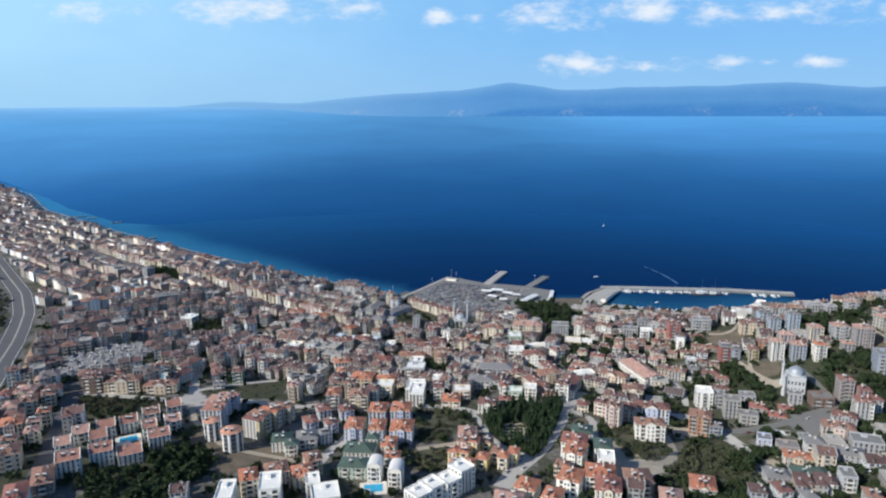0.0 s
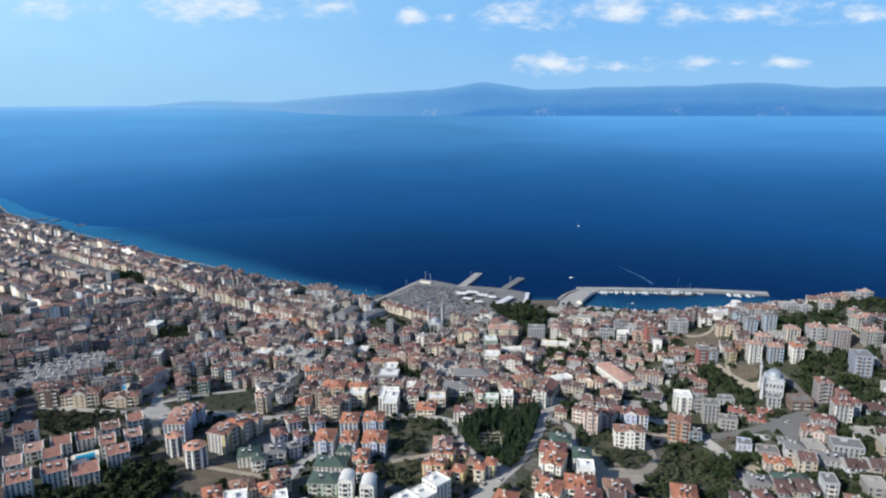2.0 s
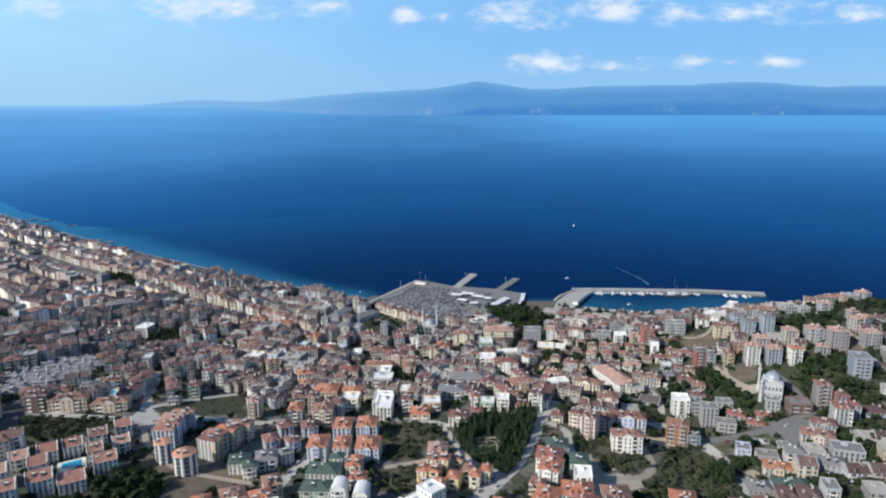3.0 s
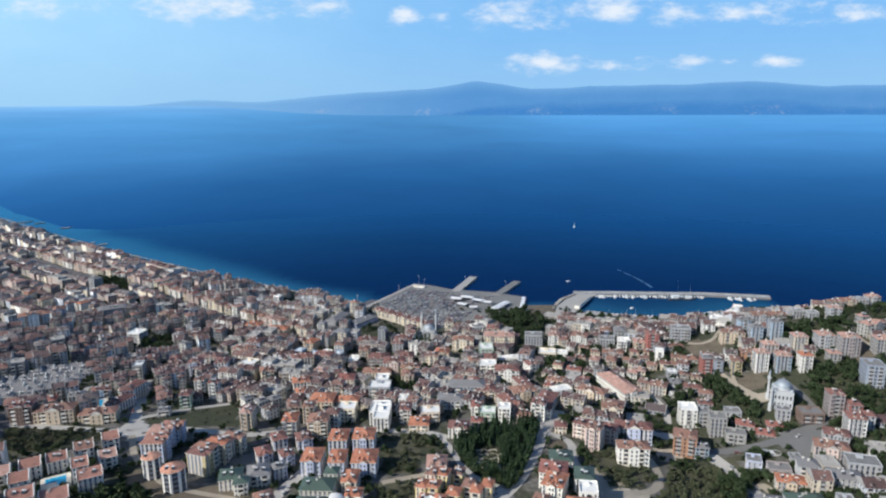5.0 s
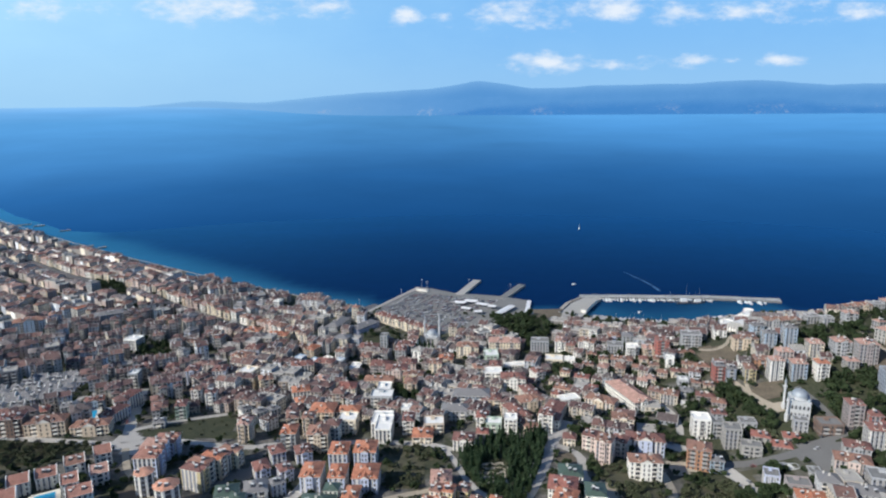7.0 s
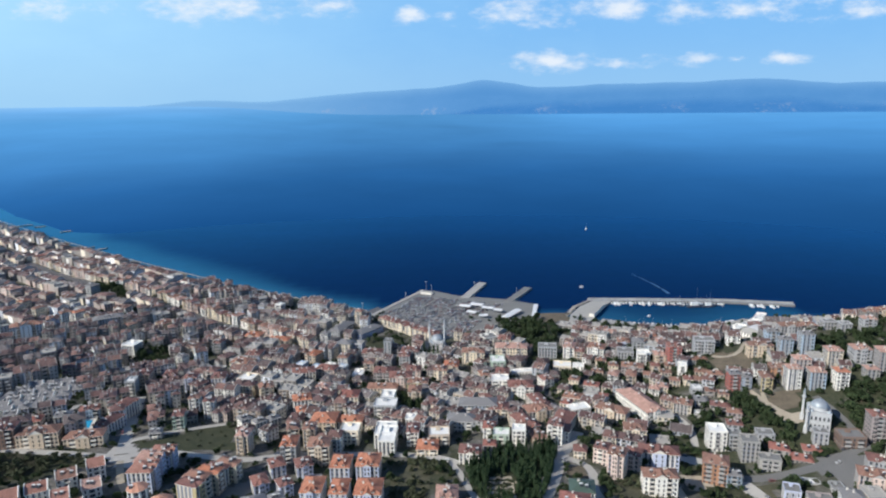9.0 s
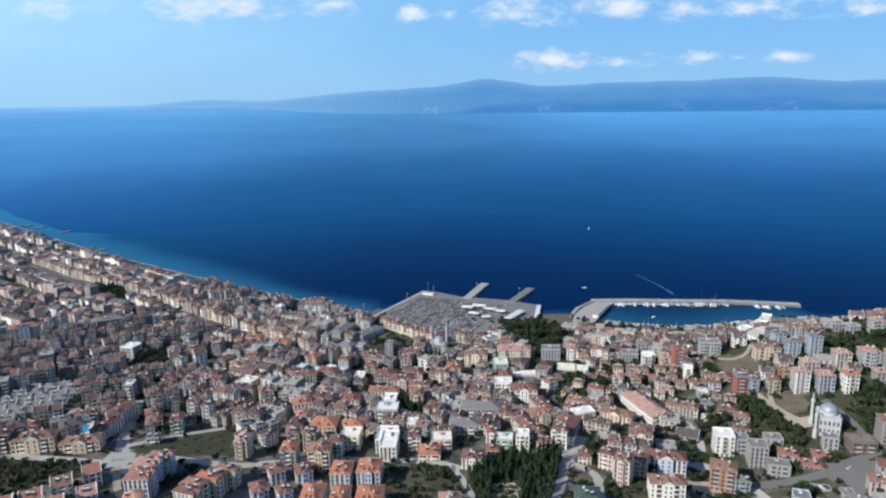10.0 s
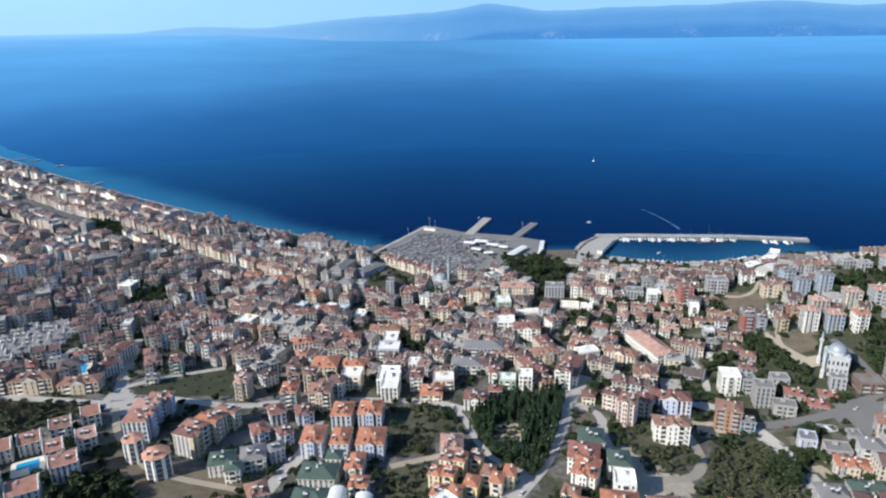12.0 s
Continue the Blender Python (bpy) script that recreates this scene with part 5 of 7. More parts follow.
house(-67, 755, 13, 34, 2, -38, "grey_sheet", "lav")
house(-78, 783, 8, 8, 6, -20, "brown_tiles", "cream")
house(-123, 708, 10, 14, 5, -20, "brown_tiles", "cream")
house(-112, 681, 11, 14, 3, -25, "orange_tiles", "tan")
house(-81, 665, 9, 13, 4, -12, "brown_tiles", "white")
house(-104, 647, 8, 8, 3, -25, "flat", "blue")
house(-93, 650, 8, 8, 3, -25, "flat", "white")
house(-81, 646, 8, 8, 3, -25, "flat", "blue")
house(-119, 655, 8, 8, 3, -25, "flat", "blue")
house(-41, 699, 8, 8, 4, -8, "grey_sheet", "grey")
house(-24, 665, 10, 13, 4, -6, "dark_red_tiles", "grey")
house(-56, 649, 9, 13, 4, -6, "brown_tiles", "tan")
house(75, 711, 13, 13, 3, -6, "dark_red_tiles", "cream")
house(63, 620, 11, 13, 3, -10, "dark_red_tiles", "tan")
house(47, 615, 9, 12, 3, 10, "brown_tiles", "tan")
house(133, 670, 10, 15, 4, -20, "pink_tiles", "white")
house(141, 663, 8, 12, 3, -20, "dark_red_tiles", "tan")
house(119, 635, 16, 13, 2, -12, "flat", "cream")
house(171, 720, 13, 12, 3, -10, "brown_tiles", "pink")
house(185, 717, 12, 12, 3, -10, "pink_tiles", "white")
house(188, 682, 11, 12, 3, -10, "brown_tiles", "lav")
house(197, 666, 10, 12, 4, -10, "grey_sheet", "grey")
house(218, 695, 11, 10, 3, -10, "orange_tiles", "sand")
house(316, 716, 17, 11, 2, 35, "flat", "white")
house(331, 728, 17, 11, 2, 40, "flat", "chalk")
house(345, 741, 17, 11, 2, 45, "flat", "white")
house(357, 755, 16, 11, 2, 52, "flat", "chalk")
house(367, 770, 14, 10, 2, 58, "flat", "white")
house(188, 627, 8, 8, 4, -10, "flat", "white")
house(169, 593, 8, 14, 3, -20, "brown_tiles", "tan")
house(155, 596, 8, 12, 3, -25, "pink_tiles", "white")
house(181, 569, 8, 8, 2, -30, "pink_tiles", "white")
house(90, 498, 14, 12, 3, -20, "dark_red_tiles", "white")
house(5, 496, 14, 12, 3, 0, "flat", "tan")
house(-298, 710, 14, 14, 4, -15, "flat", "white")
house(-157, 610, 14, 14, 4, -20, "flat", "cream")
house(-176, 664, 19, 14, 3, -20, "brown_tiles", "cream")
house(-251, 626, 11, 14, 4, 5, "dark_red_tiles", "tan")
house(-227, 624, 11, 14, 4, 5, "dark_red_tiles", "pink")
house(-203, 607, 10, 14, 5, 5, "dark_red_tiles", "lav")
house(-180, 607, 11, 14, 5, 5, "dark_red_tiles", "lav")
house(51, 539, 15, 12, 3, -5, "dark_red_tiles", "tan")
house(41, 505, 8, 11, 3, -10, "red_tiles", "white")
house(64, 501, 10, 11, 3, -10, "brown_tiles", "white")
house(-26, 611, 19, 14, 4, 0, "dark_red_tiles", "pink")
house(-311, 442, 11, 14, 4, 28, "brown_tiles", "cream")
house(-316, 429, 9, 14, 4, 28, "pink_tiles", "tan")
house(-304, 454, 9, 13, 4, 28, "brown_tiles", "tan")
house(-271, 359, 12, 16, 4, 28, "brown_tiles", "tan")

house(244, 629, 17, 11, 5, -10, "grey_flat", "chalk")
house(280, 600, 20, 10, 4, -8, "brown_tiles", "tan")
house(301, 622, 10, 9, 4, -4, "grey_sheet", "blue")
house(297, 592, 10, 9, 5, -4, "grey_sheet", "blue")
house(312, 588, 10, 10, 6, -4, "grey_sheet", "blue")
house(322, 633, 17, 11, 4, -6, "brown_tiles", "chalk")
house(338, 632, 14, 10, 3, -6, "brown_tiles", "clay")
house(354, 627, 11, 9, 3, -5, "grey_flat", "chalk")
house(359, 612, 9, 8, 3, -5, "grey_flat", "chalk")
house(377, 609, 11, 9, 4, -8, "pink_tiles", "chalk")
house(394, 634, 12, 9, 4, -5, "brown_tiles", "clay")
house(410, 640, 13, 9, 4, -5, "brown_tiles", "tan")
house(426, 646, 12, 9, 4, -5, "grey_flat", "chalk")
house(442, 652, 12, 9, 5, -5, "pink_tiles", "chalk")
house(318, 560, 11, 11, 5, -8, "pink_tiles", "cream")
house(337, 556, 13, 12, 5, -8, "pink_tiles", "chalk")
house(349, 542, 14, 13, 6, -12, "pink_tiles", "rose")
house(333, 535, 9, 9, 3, -8, "pink_tiles", "sand")
house(291, 556, 12, 10, 5, -8, "pink_tiles", "pink")
house(276, 540, 10, 10, 6, -8, "pink_tiles", "white")
house(291, 535, 11, 11, 5, -8, "pink_tiles", "blue")
house(306, 529, 9, 10, 5, -8, "orange_tiles", "white")
house(259, 547, 8, 13, 4, -14, "brown_tiles", "ochre")
house(276, 562, 12, 11, 3, -12, "brown_tiles", "orange")
house(238, 556, 8, 10, 5, -6, "grey_sheet", "red")
house(246, 552, 7, 9, 4, -6, "grey_sheet", "slate")
house(341, 499, 13, 15, 6, -14, "grey_flat", "slate")
house(386, 569, 21, 10, 4, 18, "pink_tiles", "sand")
house(390, 588, 7, 8, 3, 10, "pink_tiles", "sand")
house(374, 537, 13, 11, 5, -8, "pink_tiles", "sand")
house(196, 487, 12, 12, 5, -10, "flat", "white")
house(207, 484, 8, 10, 4, -10, "grey_flat", "grey")
house(211, 470, 11, 11, 5, -12, "grey_flat", "sand")
house(230, 487, 11, 9, 2, -10, "grey_flat", "chalk")
house(231, 469, 12, 10, 2, -25, "red_tiles", "sand")
house(240, 458, 13, 10, 1, -25, "red_tiles", "clay")
house(250, 464, 11, 9, 1, -20, "red_tiles", "clay")
house(218, 456, 13, 9, 3, -18, "grey_flat", "sand")
house(180, 450, 15, 13, 5, -22, "brown_tiles", "orange")
house(189, 444, 9, 8, 3, -12, "grey_sheet", "haze")
house(259, 471, 9, 8, 3, -20, "grey_flat", "chalk")
house(274, 463, 15, 12, 3, -8, "grey_flat", "brown")
house(293, 467, 10, 11, 6, -12, "dark_red_tiles", "rose")
house(303, 460, 8, 10, 4, -12, "dark_red_tiles", "red")
house(291, 440, 11, 12, 5, -14, "dark_red_tiles", "white")
house(303, 445, 7, 9, 4, -14, "dark_red_tiles", "chalk")
house(262, 418, 20, 12, 4, -24, "brown_tiles", "pink")
house(275, 434, 15, 11, 3, -24, "dark_red_tiles", "chalk")
house(238, 402, 12, 12, 4, -20, "grey_sheet", "chalk")
house(252, 388, 18, 12, 3, -20, "grey_sheet", "chalk")
house(270, 399, 18, 13, 3, -18, "grey_flat", "chalk")
house(224, 409, 13, 10, 3, -15, "grey_flat", "rose")
house(223, 394, 16, 10, 3, -18, "orange_tiles", "tan")
house(230, 435, 17, 6, 1, -8, "flat", "chalk")
house(215, 423, 9, 10, 3, -20, "grey_flat", "lav")
house(243, 424, 7, 8, 1, -10, "grey_flat", "grey")
house(219, 370, 21, 13, 3, -6, "green_sheet", "chalk")
house(199, 371, 14, 12, 3, -10, "grey_sheet", "rose")
house(-265, 490, 26, 13, 4, 10, "brown_tiles", "tan")
house(-236, 492, 25, 12, 3, 10, "brown_tiles", "tan")
house(-291, 523, 16, 11, 2, 15, "red_tiles", "rose")
house(-286, 487, 15, 13, 5, 10, "dark_red_tiles", "brown")
house(25, 468, 14, 12, 3, -8, "dark_red_tiles", "white")
house(39, 482, 8, 8, 2, -5, "red_tiles", "rose")
house(60, 491, 9, 9, 4, -8, "flat", "white")
house(48, 492, 11, 10, 3, -8, "flat", "green")
house(73, 494, 10, 14, 2, 20, "brown_tiles", "tan")
house(86, 492, 10, 10, 5, -20, "dark_red_tiles", "white")
house(111, 464, 9, 10, 4, -30, "dark_red_tiles", "pink")
house(116, 446, 10, 12, 6, -30, "brown_tiles", "pink")
house(130, 459, 10, 11, 4, -30, "dark_red_tiles", "pink")
house(98, 471, 8, 9, 2, -12, "dark_red_tiles", "cream")
house(142, 495, 15, 11, 4, -12, "brown_tiles", "cream")
house(149, 466, 25, 12, 4, -14, "dark_red_tiles", "lav")
house(22, 520, 21, 14, 3, -5, "grey_sheet", "chalk")
house(36, 543, 28, 14, 4, -5, "grey_sheet", "slate")
house(137, 430, 20, 11, 5, -8, "brown_tiles", "white")
house(-139, 417, 8, 14, 5, 69, "dark_red_tiles", "ochre")
house(-138, 426, 8, 14, 5, 69, "brown_tiles", "cream")
house(-133, 433, 8, 14, 5, 69, "orange_tiles", "tan")
house(-132, 442, 8, 14, 4, 69, "dark_red_tiles", "ochre")
house(-127, 449, 8, 14, 4, 69, "brown_tiles", "cream")
house(-173, 435, 14, 14, 5, 89, "rust_tiles", "lav")
house(-175, 449, 14, 14, 5, 89, "pink_tiles", "lav")
house(-173, 463, 14, 14, 4, 89, "rust_tiles", "lav")
house(-1, 385, 6, 9, 3, -18, "orange_tiles", "yellow")
house(6, 384, 6, 9, 3, -18, "orange_tiles", "yellow")
house(5, 394, 6, 9, 4, -18, "brown_tiles", "cream")
house(12, 393, 6, 9, 4, -18, "orange_tiles", "yellow")
house(17, 375, 7, 9, 3, -18, "orange_tiles", "yellow")
house(26, 384, 6, 9, 3, -18, "brown_tiles", "yellow")
house(30, 377, 6, 9, 3, -18, "orange_tiles", "cream")
house(37, 383, 6, 9, 3, -18, "orange_tiles", "yellow")
house(21, 399, 6, 9, 3, -18, "brown_tiles", "yellow")
house(8, 367, 6, 9, 3, -18, "orange_tiles", "yellow")
house(-0, 368, 6, 9, 3, -18, "orange_tiles", "cream")
house(-21, 326, 11, 12, 4, 42, "flat", "white")
house(-14, 335, 11, 12, 4, 42, "flat", "white")
house(-5, 341, 11, 12, 4, 42, "flat", "white")
house(3, 350, 11, 12, 5, 42, "flat", "white")
house(-60, 524, 19, 12, 3, -4, "orange_tiles", "cream")
house(-78, 521, 18, 17, 4, -4, "orange_tiles", "tan")
house(-57, 501, 13, 13, 4, -4, "flat", "cream")
house(-32, 498, 14, 19, 4, -4, "flat", "white")
house(-35, 546, 17, 14, 4, -4, "flat", "grey")
house(-41, 600, 25, 12, 2, -4, "brown_tiles", "cream")
house(-66, 576, 15, 14, 3, -4, "red_tiles", "cream")
house(-65, 636, 9, 15, 2, -8, "flat", "white")
house(-42, 634, 17, 14, 3, -6, "dark_red_tiles", "rose")
house(-15, 636, 12, 13, 3, -6, "dark_red_tiles", "pink")
house(-11, 603, 17, 12, 3, -6, "brown_tiles", "ochre")
house(19, 645, 13, 14, 3, -8, "orange_tiles", "tan")
house(9, 625, 11, 12, 4, -8, "brown_tiles", "cream")
house(16, 597, 17, 12, 2, -5, "dark_red_tiles", "rose")
house(41, 669, 21, 13, 4, -8, "brown_tiles", "cream")
house(60, 716, 15, 13, 3, 20, "grey_flat", "white")
house(78, 678, 30, 14, 4, -6, "pink_tiles", "cream")
house(112, 672, 17, 12, 4, -8, "grey_flat", "chalk")
house(73, 577, 20, 14, 4, -4, "dark_red_tiles", "white")
house(58, 592, 14, 12, 4, -4, "flat", "white")
house(85, 632, 25, 8, 1, 8, "flat", "white")
house(97, 596, 10, 11, 3, 20, "dark_red_tiles", "white")
house(157, 662, 15, 14, 4, -25, "brown_tiles", "white")
house(180, 649, 14, 12, 3, -10, "grey_flat", "chalk")
house(193, 636, 10, 10, 3, -8, "flat", "white")
house(205, 627, 11, 12, 3, -8, "pink_tiles", "tan")
house(214, 620, 11, 12, 6, -8, "dark_red_tiles", "red")
house(220, 667, 10, 11, 3, -8, "pink_tiles", "cream")
house(136, 530, 23, 12, 3, -35, "brown_tiles", "tan")
house(112, 538, 16, 10, 2, 15, "flat", "white")
house(80, 533, 20, 13, 3, 15, "brown_tiles", "tan")
house(113, 561, 15, 11, 2, -25, "brown_tiles", "cream")
house(-83, 693, 13, 13, 5, -15, "grey_sheet", "cream")
house(-56, 682, 19, 13, 3, -8, "dark_red_tiles", "rose")
house(-19, 677, 17, 13, 4, -6, "dark_red_tiles", "grey")
house(-41, 686, 7, 10, 6, -6, "grey_flat", "grey")
house(-89, 588, 11, 12, 4, -12, "pink_tiles", "cream")
house(-102, 562, 14, 12, 4, 15, "orange_tiles", "white")
house(-111, 620, 19, 13, 5, 15, "dark_red_tiles", "cream")
house(-93, 636, 17, 12, 4, -15, "dark_red_tiles", "pink")


VILLAS = [(-323, 504), (-361, 563), (-357, 578), (-348, 611), (-319, 643), (-294, 610), (-293, 555), (-300, 528), (-315, 510)]


def villa_quarter():
    """Small grey-roofed villas in rows with gardens between them."""
    paints, k = ("white", "lav", "grey", "chalk", "white", "slate"), 0
    for j in range(9):
        for i in range(14):
            u, v = (i - 7) * 12.0 + (j % 2) * 5, (j - 4) * 13.5
            x = -322 + u * math.cos(radians(18)) - v * math.sin(radians(18)) + chance.uniform(-1, 1)
            y = 562 + u * math.sin(radians(18)) + v * math.cos(radians(18)) + chance.uniform(-1, 1)
            if not inside(VILLAS, x, y) or line_distance(VILLA_STREET, x, y) < 8 or any(math.hypot(x - fx, y - fy) < (far + close) / 2 + 4 for fx, fy, far, close in FOOTPRINTS):
                continue
            k += 1
            house(round(x), round(y), 9 if k % 3 else 10, 9, 2, 18 + 90 * (k % 2), "grey_sheet", paints[k % 6], k % 2 == 0)


villa_quarter()
house(302, 652, 20, 14, 2, -60, "vault", "white")


def boulevard_row():
    """The pale, sunlit row of apartment houses on the coast boulevard."""
    paints, covers = ("white", "cream", "cream", "white", "pink", "tan"), ("brown_tiles", "dark_red_tiles", "brown_tiles", "pink_tiles")
    k = 0
    for (ax, ay), (bx, by) in zip(COAST_ROAD, COAST_ROAD[1:]):
        length = math.hypot(bx - ax, by - ay)
        ux, uy = (bx - ax) / length, (by - ay) / length
        at = 5.0
        while at < length - 4:
            w = chance.choice((9, 11, 12))
            x, y = ax + ux * (at + w / 2) - uy * 14.5, ay + uy * (at + w / 2) + ux * 14.5
            house(round(x, 1), round(y, 1), w, 12, chance.choice((3, 3, 4)), round(math.degrees(math.atan2(uy, ux)), 1), covers[k % 4], paints[(k * 5 + k // 3) % 6])
            at += w + chance.choice((3.0, 4.0, 7.0))
            k += 1


boulevard_row()
# long terrace with arcades before the ferry quay
for i in range(6):
    house(round(-48.2 + 10.34 * i, 1), round(782.7 + -10.09 * i, 1), 14, 11, 3, -44.3, "dark_red_tiles", "cream")

# ---- the rest of the town ----
QUAY_YARD = [(-70, 830), (-62, 792), (-45, 757), (12, 712), (30, 735), (80, 760), (125, 770), (140, 800), (60, 860)]


def clear(x, y, r):
    """Whether a house of that reach stands free of roads, greens, water and other houses."""
    if inland(x, y) < (15 if x < -60 else 9 if x < 150 else 36 if x < 400 else 22) + r * 0.6:
        return False
    for line, width, _, _ in ROADS:
        if line_distance(line, x, y) < width / 2 + r * 0.8:
            return False
    if inside(QUAY_YARD, x, y) or inside(VILLAS, x, y) or line_distance(HIGHWAY, x, y) < 15 + r:
        return False
    for _, poly, _, _ in GREENS:
        if any(inside(poly, x + px, y + py) for px in (-r, r) for py in (-r, r)):
            return False
    for fx, fy, far, close in FOOTPRINTS:
        if math.hypot(x - fx, y - fy) < (far + close) / 2 + r * 0.85:
            return False
    return True


def clutter(s, w, d, n, wall, tiles, glass, seed):
    """Chimneys, dormers and a wing that break up a roof."""
    r = random.Random(seed)
    z = 3.0 * n
    for _ in range(r.randint(1, 3)):
        px, py = r.uniform(-w * 0.35, w * 0.35), r.uniform(-d * 0.35, d * 0.35)
        s.box(px - 0.5, py - 0.45, z, px + 0.5, py + 0.45, z + 0.42 * min(w / 2 - abs(px), d / 2 - abs(py)) + 1.5, wall)
    for _ in range(r.randint(0, 2)):
        px = r.uniform(-w * 0.3, w * 0.3)
        box = dormer_shape()
        for f, slot in zip(box.faces, box.slots):
            s.face([(box.verts[i][0] + px, box.verts[i][1] - d / 2 + 1.5, box.verts[i][2] + z + 0.8) for i in f], (wall, tiles, glass)[slot])
    if r.random() < 0.45:
        side, ww, dd, m = r.choice((-1, 1)), w * 0.5, 3.5, max(1, n - r.randint(0, 1))
        x0 = side * (w / 2 - ww / 2)
        s.box(x0 - ww / 2, -d / 2 - dd, -3, x0 + ww / 2, -d / 2, 3.0 * m, wall, False)
        for k in range(m):
            for px in (x0 - ww * 0.25, x0 + ww * 0.25):
                s.face([(px - 0.6, -d / 2 - dd - 0.05, 3.0 * k + 0.95), (px + 0.6, -d / 2 - dd - 0.05, 3.0 * k + 0.95), (px + 0.6, -d / 2 - dd - 0.05, 3.0 * k + 2.4), (px - 0.6, -d / 2 - dd - 0.05, 3.0 * k + 2.4)], glass)
        s.solid([(x0 - ww / 2 - 0.5, -d / 2 - dd - 0.5, 3.0 * m), (x0 + ww / 2 + 0.5, -d / 2 - dd - 0.5, 3.0 * m), (x0 + ww / 2 + 0.5, -d / 2 + 0.6, 3.0 * m), (x0 - ww / 2 - 0.5, -d / 2 + 0.6, 3.0 * m), (x0, -d / 2 - dd * 0.3, 3.0 * m + 1.5), (x0, -d / 2 + 0.6, 3.0 * m + 1.5)],
                [(0, 1, 4), (1, 2, 5, 4), (3, 0, 4, 5), (2, 3, 5)], tiles)


def type_shape(w, d, n, roof, variant=0):
    s = Shape()
    wall_shape(s, w, d, n, 0, 3.0)
    add_openings(s, w, d, n, 3, 2, "flr")
    if roof != "flat":
        clutter(s, w, d, n, 3 if variant % 2 else 0, 1, 2, variant * 31 + n * 7 + w)
    if roof == "hip":
        hip_roof(s, w, d, 3.0 * n, 1, 3)
    elif roof == "gable":
        gable_roof(s, w, d, 3.0 * n, 1, 3, 3)
    else:
        flat_roof(s, w, d, 3.0 * n, 4, 3)
    return s


CROWD = {"verts": [], "faces": [], "slots": [], "base": 0}


def crowd_house(x, y, yaw, kind):
    """Adds a house to the joined far part of the town."""
    w, d, n, roof = kind
    kind = kind + (int(abs(x * 7.3 + y * 3.1)) % 4,)
    s = once(("type",) + kind, lambda: type_shape(w, d, n, roof, kind[4]))
    if ("array",) + kind not in CACHE:
        CACHE[("array",) + kind] = np.array(s.verts)
    v = CACHE[("array",) + kind]
    c, q = math.cos(radians(yaw)), math.sin(radians(yaw))
    z = ground(x, y)
    v = v * np.array([chance.uniform(0.93, 1.05), chance.uniform(0.85, 1.15), chance.uniform(0.88, 1.15)])
    CROWD["verts"].append(np.stack([x + c * v[:, 0] - q * v[:, 1], y + q * v[:, 0] + c * v[:, 1], v[:, 2] + z], 1))
    k = CROWD["base"]
    CROWD["faces"] += [tuple(k + i for i in f) for f in s.faces]
    CROWD["slots"] += s.slots
    CROWD["base"] += len(v)


def town_house(x, y, yaw, kind):
    """A house of the town fabric as a thing of its own."""
    w, d, n, roof = kind
    words = {"hip": "hipped tiled roof", "gable": "pitched tiled roof", "flat": "flat roof"}[roof]
    root = thing("house" if n <= 3 else "apartment_building", x, y, ground(x, y), yaw, f"{NUMBER[n]} plastered {'house' if n <= 3 else 'apartment building'} with {words}", "house" if n <= 3 else "apartment building", "houses of the town")

    def walls():
        s = Shape()
        wall_shape(s, w, d, n, 0, 3.0)
        add_openings(s, w, d, n, 1, 2, "flrb")
        return s.mesh("wall", [TOWN_WALL_THING, GREY_TRIM, GLASS])

    def cover():
        s = Shape()
        if roof == "hip":
            hip_roof(s, w, d, 3.0 * n, 0, 1)
        elif roof == "gable":
            gable_roof(s, w, d, 3.0 * n, 0, 1, 1)
        else:
            flat_roof(s, w, d, 3.0 * n, 3, 1)
        if roof != "flat":
            clutter(s, w, d, n, 1, 0, 2, w * 3 + n)
        return s.mesh("roof", [TOWN_ROOF_THING, GREY_TRIM, GLASS, CONCRETE])

    part("wall", once(("town wall", w, d, n), walls), root)
    part("roof", once(("town roof", w, d, n, roof), cover), root)
    if roof != "flat":
        part("chimney", once("chimney", chimney_shape), root, w * 0.2, 0, 3.0 * n + 0.42 * (min(w, d) / 2 - 1.2))
    return root


def seen_from_path(x, y, margin):
    """Within the fan of land that lies before the walk."""
    return -0.74 * (y + 40) - margin < x < 0.74 * (y + 40) + margin and y > 325


near_count = 0


